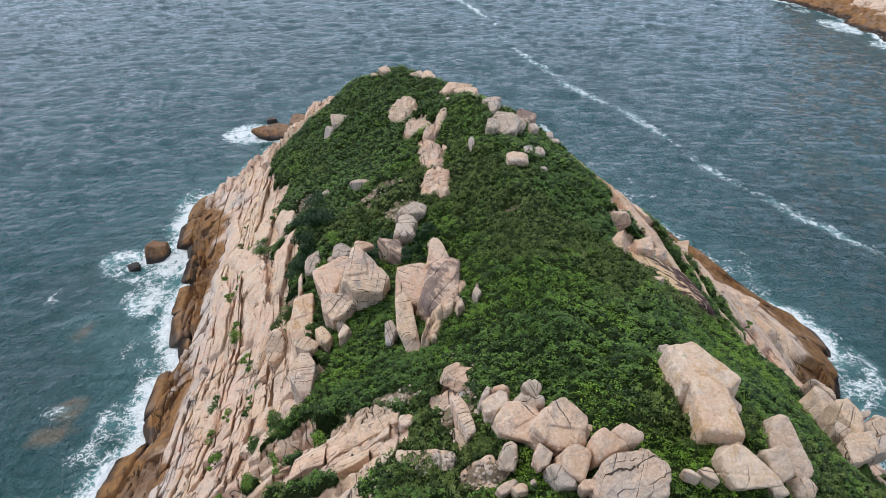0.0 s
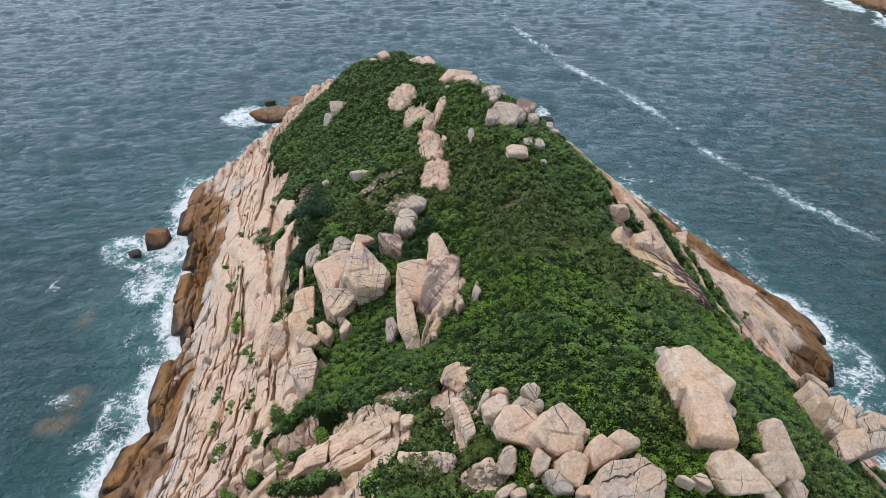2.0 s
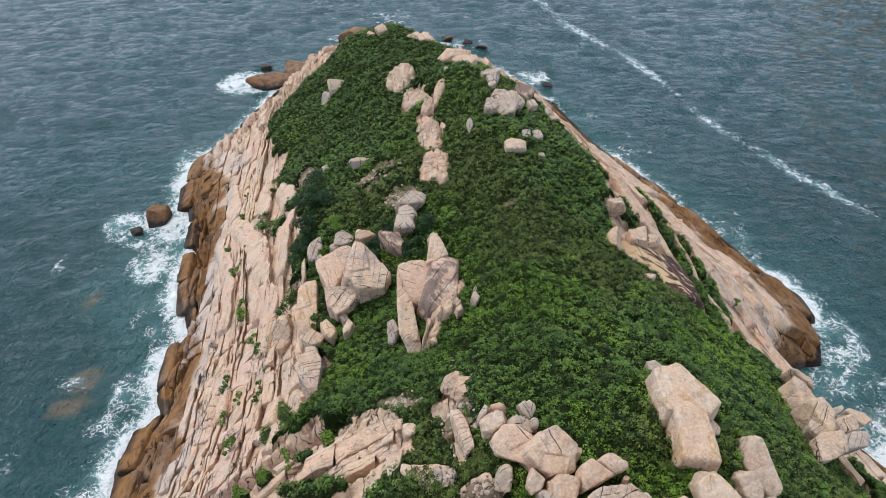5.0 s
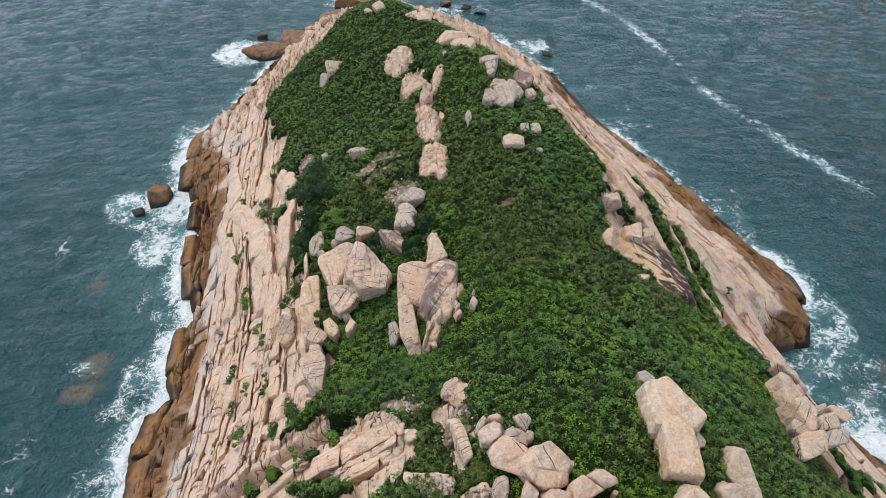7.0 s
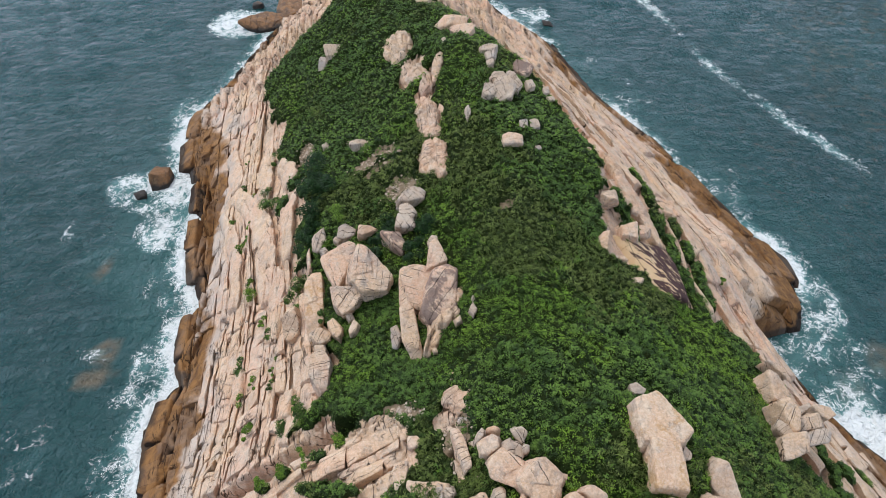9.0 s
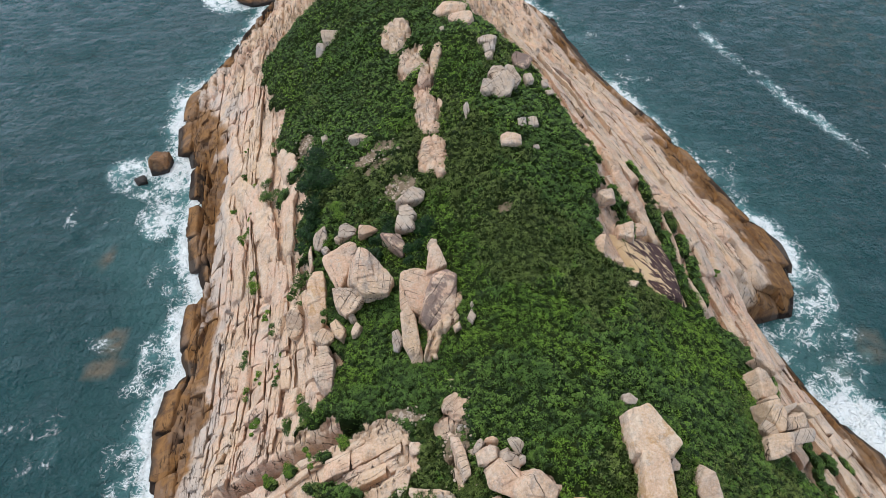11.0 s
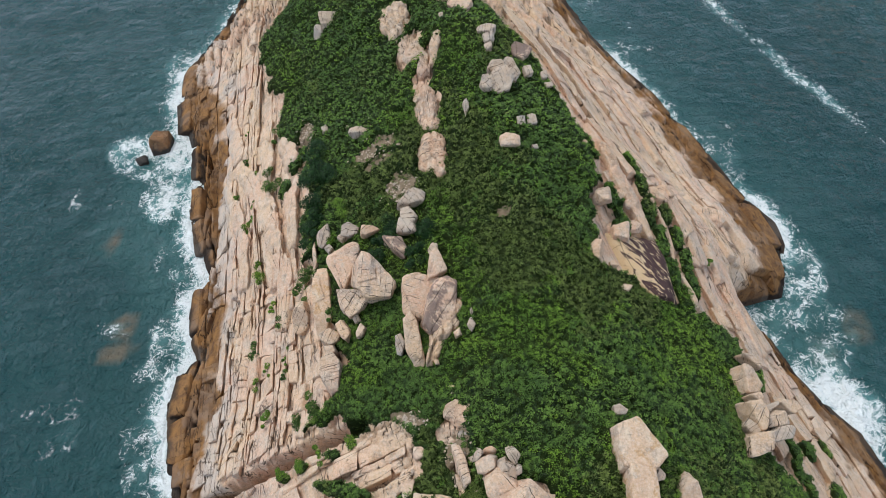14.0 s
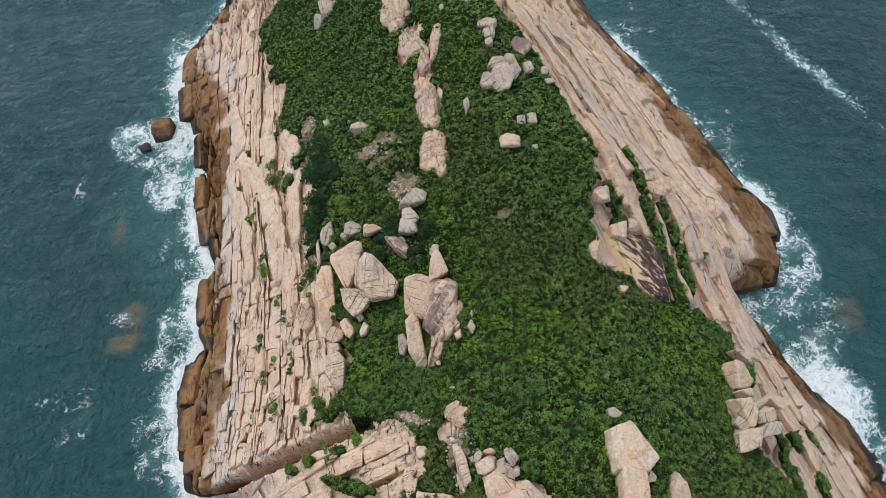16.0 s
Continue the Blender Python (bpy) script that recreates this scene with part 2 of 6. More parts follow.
def make_headland():
    w = Mat("headland_ground", 0.95, 0.06)
    rock = granite_colour(w)
    _, piece = jointed(w, warped(w, 1, 1, 1, -7, 0.22), 1.6, 3.0, 0.06, 0.5, 0.6)
    west, east = veined(w, -7, 0.9, 0.12, 0.022, 0.38, 0.5), veined(w, -22, 0.65, 0.12, 0.018, 0.42, 0.52)
    cut = w.math("MAXIMUM", w.math("MULTIPLY", west, w.step(w.east(), 20.0, 0.0)), w.math("MULTIPLY", east, w.step(w.east(), 0.0, 20.0)))
    rock = seamed(w, rock, cut, piece)
    # ground under shrubs: near-black green, with the shade of the gaps in its colour
    shaded_soil = w.mix(w.step(w.noise(0.5, 5), 0.35, 0.65), (0.016, 0.030, 0.008), (0.028, 0.038, 0.012))
    shaded_soil = w.mix(w.step(w.noise(2.4, 4), 0.35, 0.75), shaded_soil, (0.010, 0.018, 0.005))
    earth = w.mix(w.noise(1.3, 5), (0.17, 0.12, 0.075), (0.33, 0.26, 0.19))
    c = w.mix(w.step(w.math("ADD", w.attribute("green"), w.math("MULTIPLY", w.math("SUBTRACT", w.noise(1.5, 4), 0.5), 0.5)), 0.4, 0.55), rock, shaded_soil)
    c = w.mix(w.step(w.math("ADD", w.attribute("earth"), w.math("MULTIPLY", w.math("SUBTRACT", w.noise(0.9, 5, 0.65), 0.5), 2.2)), 0.62, 0.85), c, earth)
    rock_bump(w, cut)
    return w.done(c)


def make_shore_rock():
    """Rock that the swell keeps dark: rust-brown above, nearly black at the water."""
    w = Mat("shore_rock", 0.6, 0.4)
    c = w.mix(w.step(w.noise(0.45, 6, 0.65, None, 0.8), 0.35, 0.7), (0.29, 0.145, 0.06), (0.12, 0.066, 0.038))
    c = w.mix(w.math("MULTIPLY", w.step(w.noise(0.9, 5, 0.65), 0.52, 0.7), 0.6), c, (0.34, 0.22, 0.12))
    c = w.mix(w.step(w.math("ADD", w.height(), w.math("MULTIPLY", w.noise(0.5, 3), -1.4)), 0.9, 0.1), c, (0.03, 0.024, 0.02))
    cut, piece = jointed(w, own_turned(w, 0.25), 1.4, 2.2, 0.06, 0.42, 0.52)
    rock_bump(w, cut)
    return w.done(w.mix(w.math("MULTIPLY", cut, 0.85), c, (0.03, 0.02, 0.016)))


def make_stained():
    """Ochre rock with thin flames of dark purple-brown rock, thickest low on the slope."""
    w = Mat("stained_granite", 0.95, 0.08)
    c = w.mix(w.noise(0.9, 5), (0.62, 0.42, 0.22), (0.68, 0.53, 0.38))
    m = w.n.new("ShaderNodeMapping")
    w.l.new(warped(w, 1, 1, 1, 38, 0.35), m.inputs["Vector"])
    m.inputs["Scale"].default_value = (0.3, 1.15, 0.5)
    flame = w.noise(1.5, 5, 0.62, m.outputs[0], 0.5)
    more = w.step(w.east(), 20.0, 27.0, -0.05, 0.11)
    c = w.mix(w.step(w.math("ADD", flame, more), 0.53, 0.57), c, w.mix(w.noise(3, 4), (0.055, 0.032, 0.034), (0.13, 0.08, 0.075)))
    cut, piece = jointed(w, warped(w, 1, 1, 1, -18, 0.22), 2.4, 3.0, 0.05, 0.46, 0.55)
    rock_bump(w, cut)
    return w.done(w.mix(w.math("MULTIPLY", cut, 0.85), c, (0.04, 0.03, 0.025)))


def make_patched():
    """Pale rock with a large dark weathered skin."""
    w = Mat("patched_granite", 0.95, 0.08)
    c = granite_colour(w, False, 0.3)
    skin = w.noise(0.5, 9, 0.68, None, 0.7)
    c = w.mix(w.math("MULTIPLY", w.step(skin, 0.45, 0.53), 0.8), c, w.mix(w.noise(2.2, 5), (0.15, 0.10, 0.09), (0.26, 0.19, 0.165)))
    cut, piece = jointed(w, own_turned(w, 0.25), 1.6, 2.0, 0.05, 0.5, 0.58)
    rock_bump(w, cut)
    return w.done(w.mix(w.math("MULTIPLY", cut, 0.85), c, (0.05, 0.035, 0.028)))


def make_leaf(name, dark, light, odd):
    """Leaves that differ one by one, tuft by tuft and patch by patch, the scrub's canopy shade painted in through tone.
    """
    w = Mat(name, 0.5, 0.2)
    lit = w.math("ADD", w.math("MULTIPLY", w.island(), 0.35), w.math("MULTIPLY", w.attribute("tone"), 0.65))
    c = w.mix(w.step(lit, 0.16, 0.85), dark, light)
    c = w.mix(w.step(w.noise(0.16, 4, 0.6), 0.42, 0.62), c, w.mix(0.6, c, odd))
    c = w.mix(w.step(w.noise(0.75, 3), 0.52, 0.68), c, w.mix(0.45, c, light))
    c = w.mix(w.step(w.noise(1.1, 3, 0.5, w.squeeze(1, 1, 1, 40)), 0.5, 0.36), c, w.mix(0.65, c, dark))
    return w.done(c)


def make_sea():
    w = Mat("sea_water", 0.07, 0.5)
    w.bsdf.inputs["IOR"].default_value = 1.33
    deep = w.mix(w.step(w.noise(0.03, 3), 0.3, 0.7), (0.003, 0.045, 0.049), (0.006, 0.058, 0.062))
    c = w.mix(w.attribute("shallow"), deep, (0.045, 0.135, 0.135))
    c = w.mix(w.math("MULTIPLY", w.attribute("reef"), w.step(w.noise(0.6, 5), 0.25, 0.6, 0.35, 0.9)), c, (0.15, 0.125, 0.085))
    much = w.attribute("foam")
    # water whitened by air just under the surface
    c = w.mix(w.step(w.math("ADD", much, w.math("MULTIPLY", w.math("SUBTRACT", w.noise(0.22, 4), 0.5), 0.5)), 0.14, 0.6, 0.0, 0.75), c, (0.13, 0.31, 0.31))
    churn = w.math("SUBTRACT", w.noise(0.36, 10, 0.74, None, 0.6), 0.5)
    veins = w.math("ABSOLUTE", w.math("SUBTRACT", w.noise(0.8, 7, 0.66, None, 0.9), 0.5))
    veins = w.math("MULTIPLY", w.step(veins, 0.0, 0.05, 1.0, 0.0), w.step(much, 0.04, 0.22, 0.0, 0.28))
    foam = w.step(w.math("ADD", w.math("ADD", w.math("MULTIPLY", much, 1.15), w.math("MULTIPLY", churn, 2.1)), veins), 0.44, 0.78)
    foam = w.math("MULTIPLY", foam, w.step(w.noise(3.2, 5, 0.7), 0.2, 0.5, 0.7, 1.0))
    # short whitecaps out at sea
    caps = w.math("MULTIPLY", w.step(w.noise(0.5, 6, 0.7, w.squeeze(0.6, 1.5, 1, 24), 0.6), 0.70, 0.78), w.step(w.noise(0.045, 3), 0.52, 0.66, 0.0, 0.5))
    foam = w.math("MAXIMUM", foam, caps)
    c = w.mix(foam, c, (0.86, 0.90, 0.91))
    swell = w.squeeze(0.8, 1.25, 1, 18)
    cross = w.squeeze(1.1, 0.85, 1, -28)
    w.bump((w.noise(0.10, 2, 0.5, swell), 1.6), (w.noise(0.40, 3, 0.6, swell, 0.5), 1.1), (w.noise(0.95, 4, 0.62, cross, 0.6), 0.85), (w.noise(2.6, 4, 0.65, swell, 0.3), 0.22))
    return w.done(c, w.math("ADD", w.math("MULTIPLY", foam, 0.6), 0.07))


GROUND, SEA = make_headland(), make_sea()
GRANITE = make_granite("granite", True, 0.5, 0.5, 0.54)
FIN_GRANITE = make_granite("fin_granite", True, 0.45, 0.45, 0.55, 1.0, -7, (2.3, 3.0), 0.9)
SLAB_GRANITE = make_granite("slab_granite", True, 0.35, 0.5, 0.53, 1.0, -22, (2.6, 3.4), 1.2)
BED_GRANITE = make_granite("bed_granite", True, 0.6, 0.5, 0.58, 1.0, 70, (1.6, 2.6), 0.9)
GREY_GRANITE = make_granite("grey_granite", False, 0.9, 0.2, 0.46, 0.5, None, (0.8, 0.9))
WARM_GRANITE = make_granite("warm_granite", False, 0.5, 0.5, 0.57, 0.95, None, (1.5, 1.9), 0.8)
PINK_GRANITE = make_granite("pink_granite", True, 0.3, 0.4, 0.62, 1.0, None, (2.2, 3.2), 0.9)
NET_GRANITE = make_granite("net_granite", False, 0.6, 0.4, 0.45, 0.9, None, (0.9, 1.05), 0.6)
OCHRE_GRANITE = make_granite("ochre_granite", False, 0.24, 0.85, 0.70, 0.7, None, (2.0, 2.5), 1.2)
STAINED, PATCHED, SHORE_ROCK = make_stained(), make_patched(), make_shore_rock()
BROAD_LEAF = make_leaf("broad_leaf", (0.004, 0.015, 0.003), (0.138, 0.240, 0.040), (0.054, 0.112, 0.022))
LIGHT_LEAF = make_leaf("light_leaf", (0.006, 0.022, 0.003), (0.21, 0.355, 0.036), (0.08, 0.165, 0.015))
GRASS = make_leaf("grass_blade", (0.011, 0.027, 0.004), (0.19, 0.245, 0.064), (0.10, 0.145, 0.03))
BARK = Mat("bark", 0.9).done((0.09, 0.065, 0.045))
PINE = make_leaf("bush_leaf", (0.004, 0.018, 0.004), (0.022, 0.068, 0.013), (0.010, 0.038, 0.010))

# ---- the lie of the land ----
def hash2(ix, iy, seed):
    n = (ix.astype(np.int64) * 374761393 + iy.astype(np.int64) * 668265263 + seed * 144664813) & 0x7FFFFFFF
    n = ((n ^ (n >> 13)) * 1274126177) & 0x7FFFFFFF
    return ((n ^ (n >> 16)) & 0xFFFFF) / float(0xFFFFF)


def value_noise(x, y, seed):
    ix, iy = np.floor(x), np.floor(y)
    fx, fy = x - ix, y - iy
    fx, fy = fx * fx * (3 - 2 * fx), fy * fy * (3 - 2 * fy)
    a, b = hash2(ix, iy, seed), hash2(ix + 1, iy, seed)
    c, d = hash2(ix, iy + 1, seed), hash2(ix + 1, iy + 1, seed)
    return (a * (1 - fx) + b * fx) * (1 - fy) + (c * (1 - fx) + d * fx) * fy


def fbm(x, y, seed, octaves=4, gain=0.5):
    """Layered noise, about -1 to 1."""
    total, amount, weight = 0.0, 1.0, 0.0
    for k in range(octaves):
        total = total + amount * (value_noise(x, y, seed + 17 * k) * 2 - 1)
        weight += amount
        x, y, amount = x * 2.03 + 5.1, y * 2.03 - 3.7, amount * gain
    return total / weight * 1.6


def blocks(u, v, size_u, size_v, seed):
    """Jointed rock: for each place the random number of its block, the way to the block's edge (0 at the joint), and its place in the block."""
    u, v = u / size_u, v / size_v
    iu, iv = np.floor(u), np.floor(v)
    best, second = np.full(u.shape, 9.0), np.full(u.shape, 9.0)
    pick, du, dv = np.zeros(u.shape), np.zeros(u.shape), np.zeros(u.shape)
    for a in (-1, 0, 1):
        for b in (-1, 0, 1):
            cu, cv = iu + a, iv + b
            pu = cu + 0.5 + 0.72 * (hash2(cu, cv, seed) - 0.5)
            pv = cv + 0.5 + 0.9 * (hash2(cu, cv, seed + 5) - 0.5)
            far = np.maximum(abs(u - pu), abs(v - pv)) * 0.7 + np.hypot(u - pu, v - pv) * 0.3
            nearer = far < best
            second = np.where(nearer, best, np.minimum(second, far))
            pick = np.where(nearer, hash2(cu, cv, seed + 9), pick)
            du, dv = np.where(nearer, u - pu, du), np.where(nearer, v - pv, dv)
            best = np.minimum(best, far)
    return pick, second - best, du, dv


def smooth(a, b, x):
    x = np.clip((x - a) / (b - a), 0, 1)
    return x * x * (3 - 2 * x)


# shoreline: (y, x) on the west and the east
SHORE_WEST = [(-60, -30), (20, -30), (31, -28), (33.4, -28.5), (35.4, -35.6), (40, -37.5), (45, -39), (49, -40), (54, -39), (58, -37),
              (61, -39), (67, -40), (71, -38), (76, -40), (81, -43), (88, -45), (92, -44), (99, -46), (106, -50), (112, -52),
              (121, -53), (129, -50), (136, -48), (152, -44), (162, -42), (172, -36), (180, -32), (193, -28), (199, -20)]
SHORE_EAST = [(-60, 75), (20, 70), (36, 63.5), (45, 61), (48, 58), (54, 54), (60, 52), (62.5, 48.5), (66, 49), (67.5, 55.5),
              (72, 58), (78, 59.2), (83, 59), (91, 54), (102, 50), (109, 46), (117, 43), (124, 38.5), (134, 33.5), (145, 30),
              (154, 27), (161, 19), (173, 14), (183, 1), (192, -8), (199, -16)]
SECTIONS = []


def section(y, *places):
    """One cross-section of the headland: places and heights from west to east, between the two shores."""
    SECTIONS.append((y, places))


section(-60, (-25, 6), (-17, 17), (-11, 24), (-3, 30), (12, 35), (22, 31), (38, 20), (56, 6))
section(28, (-24, 6), (-17, 17), (-11, 24), (-3, 29.3), (9, 34), (18, 33.6), (36, 21.5), (55, 6))
section(36, (-31, 5), (-23, 13), (-13, 22), (-4, 27), (9, 34), (18.5, 32.6), (36.5, 20.5), (53, 6))
section(46, (-31, 4), (-22, 13), (-13, 21.2), (-4, 26), (8, 33.5), (19, 31), (37, 17), (47, 8))
section(60, (-33, 4.5), (-22.5, 13), (-14.5, 21.5), (-4, 28), (8, 32.3), (18, 30), (30, 21), (42, 11))
section(72, (-36.5, 3), (-27, 13), (-19.5, 20), (-6, 28), (8, 33.2), (18, 30), (27, 24), (42, 11))
section(90, (-40, 3), (-31, 12), (-23, 19), (-8, 27), (5, 33), (15, 29.5), (23, 21.5), (38, 8))
section(106, (-45, 4), (-36, 9.5), (-27, 18), (-13, 27.3), (0, 31), (9, 28), (17, 21.5), (32, 9.5))
section(118, (-46, 4), (-40, 9), (-30, 17), (-17, 26.5), (-8, 29.5), (3, 25.5), (14, 17.5), (28, 8))
section(132, (-44, 4), (-37, 10), (-28.5, 17.5), (-19, 23.5), (-11, 26), (-2, 21.5), (10, 13), (22, 6.5))
section(150, (-40, 3), (-36, 8), (-29, 13), (-20, 16), (-11, 17), (-1, 14), (9, 10), (19, 6))
section(172, (-33, 3), (-29, 5), (-24, 7), (-18, 8), (-12, 8), (-5, 7), (2, 5.5), (8, 4))
section(199, (-19.6, 0), (-19.3, 0), (-19, 0), (-18.6, 0), (-18, 0), (-17.4, 0), (-17, 0), (-16.5, 0))


def base_height(x, y):
    """The smooth height of the headland at arrays of places."""
    sy = np.array([s[0] for s in SECTIONS], float)
    px = np.array([[p[0] for p in s[1]] for s in SECTIONS], float)
    pz = np.array([[p[1] for p in s[1]] for s in SECTIONS], float)
    wx = np.interp(y, [p[0] for p in SHORE_WEST], [p[1] for p in SHORE_WEST])
    ex = np.interp(y, [p[0] for p in SHORE_EAST], [p[1] for p in SHORE_EAST])
    k = np.clip(np.searchsorted(sy, y) - 1, 0, len(sy) - 2)
    f = np.clip((y - sy[k]) / (sy[k + 1] - sy[k]), 0, 1)
    f = 0.5 * f + 0.5 * f * f * (3 - 2 * f)
    kx = [wx - 12, wx] + [px[k, j] * (1 - f) + px[k + 1, j] * f for j in range(8)] + [ex, ex + 12]
    kz = [wx * 0 - 7, wx * 0] + [pz[k, j] * (1 - f) + pz[k + 1, j] * f for j in range(8)] + [ex * 0, ex * 0 - 7]
    kx[2] = np.maximum(kx[2], wx + 1.5)
    kx[9] = np.minimum(kx[9], ex - 1.5)
    z = np.full(np.shape(x), -7.0)
    for j in range(11):
        inside = (x >= kx[j]) & (x < kx[j + 1])
        g = np.clip((x - kx[j]) / np.maximum(kx[j + 1] - kx[j], 1e-6), 0, 1)
        z = np.where(inside, kz[j] * (1 - g) + kz[j + 1] * g, z)
    # the sea gully that cuts in from the west
    ax, ay, bx, by = -40.0, 33.1, -8.5, 38.0
    along = np.clip(((x - ax) * (bx - ax) + (y - ay) * (by - ay)) / ((bx - ax) ** 2 + (by - ay) ** 2), 0, 1)
    side = np.hypot(x - ax - along * (bx - ax), y - ay - along * (by - ay))
    bed = -2.5 + 19.0 * np.clip((along - 0.35) / 0.65, 0, 1) ** 2.4
    z = np.where((x > ax) & (x < bx + 6), np.minimum(z, bed + np.maximum(side - 0.4, 0) * 22.0), z)
    z = np.where((y > 199) | (z < -7), -7.0, z)
    return z


# ---- meshes ----
def mesh_object(name, points, faces, material, parent=None, flat=False, **values):
    """A mesh object from arrays of points and faces; values are numbers kept at each point."""
    me = bpy.data.meshes.new(name)
    points, faces = np.asarray(points, np.float32), np.asarray(faces, np.int32)
    size = faces.shape[1]
    me.vertices.add(len(points))
    me.vertices.foreach_set("co", points.ravel())
    me.loops.add(faces.size)
    me.loops.foreach_set("vertex_index", faces.ravel())
    me.polygons.add(len(faces))
    me.polygons.foreach_set("loop_start", np.arange(0, faces.size, size, dtype=np.int32))
    me.polygons.foreach_set("use_smooth", np.full(len(faces), not flat))
    for key, v in values.items():
        me.attributes.new(key, "FLOAT", "POINT").data.foreach_set("value", np.asarray(v, np.float32).ravel())
    me.materials.append(material)
    me.update(calc_edges=True)
    ob = new(name, me)
    ob.parent = parent
    return ob


def grid_faces(nx, ny):
    i = np.arange(nx * ny).reshape(ny, nx)
    return np.stack([i[:-1, :-1], i[:-1, 1:], i[1:, 1:], i[1:, :-1]], -1).reshape(-1, 4)


# where plants grow: (y, x) of the western and eastern edge of the green
GREEN_WEST = [(-60, -3), (29, -5), (31, -2.5), (37.3, -4), (38.6, -10.5), (39.3, -16), (41, -13.5), (43, -11.5), (49, -12.7), (52.4, -13.7),
              (58.8, -16.5), (62.7, -17), (65, -20), (68, -20), (71, -18), (76.6, -19.5), (81, -20), (86, -25), (96, -25.6), (105, -30.7),
              (113, -33), (116, -29.5), (119, -26), (122, -23), (128, -20.6), (140, -16), (150, -12)]
GREEN_EAST = [(-60, 41), (31, 41), (36, 35.5), (48, 39), (52.8, 39), (53.3, 30), (53.6, 21), (54.6, 17.5), (60, 17.7), (67, 19.4), (75, 20.2),
              (80, 17), (88.5, 14.4), (97, 10.2), (103, 7.6), (105, 5), (118, 0.4), (130, -4), (150, -12)]
# bare places inside the green and green ones outside it: x, y, reach in x and y, degrees
BARE = [(-1.2, 72, 1.9, 3, 10), (-1.6, 80, 1.7, 3.2, 5), (-2.5, 86, 1.4, 3, 10), (-4.6, 93, 1.6, 4, 15), (-1.2, 91, 1.2, 2.2, 0), (-6.4, 99.5, 2, 2.6, 20),
        (5.2, 30.6, 1.4, 1.2, 0), (8, 28.2, 1.4, 1.4, 0), (0.8, 35.8, 1.2, 1.8, 20), (1.6, 31, 0.7, 2, 0), (3.0, 26.5, 1.6, 1.2, 0), (-3, 120, 2.2, 3, 0)]
PATCH = [(-10.0, 31.3, 3.6, 0.8, 22), (-17.4, 34.2, 0.8, 0.5, 20), (-15.2, 34.8, 1.0, 0.5, 20), (-11.6, 35.4, 1.2, 0.5, 20), (44.8, 38.6, 1.1, 2.0, 30), (49.7, 40.4, 0.7, 1.8, 10), (47, 33.4, 0.8, 1.8, 10), (40.6, 47.6, 0.9, 2.6, 25), (26.9, 76.5, 0.9, 2.2, 5), (27.3, 72.5, 1.0, 2.8, 5), (27.9, 67.6, 1.1, 3.0, 12), (28.8, 63.0, 1.1, 3.0, 12), (29.6, 58.6, 1.2, 2.8, 12), (30.8, 55.2, 1.4, 2.2, 0),
         (30.9, 68.8, 0.9, 1.8, 25), (32.0, 65.8, 1.0, 2.4, 15), (32.9, 62.2, 1.0, 2.4, 15), (33.2, 58.5, 0.9, 2.2, 0), (22.6, 65.2, 0.9, 1.8, 20),
         (22.5, 62, 1.0, 3, 20), (21.5, 66.5, 0.9, 2.0, 10), (41, 38, 0.9, 4.5, 14), (38.5, 46, 0.8, 3.5, 20), (41, 31, 0.8, 4, 10), (-21, 80, 1.0, 2.6, 15), (-22.8, 76, 1.2, 1.4, 0)]
EARTH = [(-10.2, 75.0, 1.8, 1.6, 10), (-7.6, 76.2, 2.0, 1.1, 30), (-8.2, 72.8, 2.2, 1.0, -20), (-5, 67.5, 2, 2.4, 0), (7.2, 60.2, 0.9, 0.9, 0), (-3.5, 37.6, 2.2, 0.8, 20), (1.5, 33.5, 1.2, 2.5, 10), (3.2, 26.5, 1.8, 1.0, 0), (-20, 84, 1.3, 2.4, 0)]

# where the shrubs stay low round the boulders
LOW = [(-0.8, 48.5, 4.5, 7, 0), (-9, 55, 6, 7, 0), (7.5, 28, 7, 6, 0), (35, 38, 5, 6, 0), (-4, 61, 3, 4, 0)]


# where they stand taller
LUSH = [(13.4, 31.5, 1.9, 4.2, 0), (20.4, 32.2, 1.7, 2.6, 0), (19.6, 28.6, 1.2, 1.6, 0)]


def ovals(x, y, places):
    """1 inside any of the ovals, fading to 0 outside."""
    full = np.zeros(np.shape(x))
    for cx, cy, rx, ry, turn in places:
        c, s = math.cos(radians(turn)), math.sin(radians(turn))
        u, v = (x - cx) * c - (y - cy) * s, (x - cx) * s + (y - cy) * c
        full = np.maximum(full, smooth(1.25, 0.75, np.hypot(u / rx, v / ry)))
    return full


def greenness(x, y):
    wob = fbm(x * 0.45, y * 0.45, 31, 4) * 1.3
    west = np.interp(y + wob, [p[0] for p in GREEN_WEST], [p[1] for p in GREEN_WEST])
    east = np.interp(y + wob, [p[0] for p in GREEN_EAST], [p[1] for p in GREEN_EAST])
    g = np.minimum(smooth(-0.5, 0.7, x - west + wob), smooth(-0.5, 0.7, east - x + wob)) * smooth(150, 138, y)
    rough = fbm(x * 0.9, y * 0.9, 77, 3) * 0.35
    g = np.minimum(g, 1 - ovals(x * (1 + 0 * y) + rough, y + rough, BARE))
    return np.maximum(g, ovals(x + rough, y - rough, PATCH))


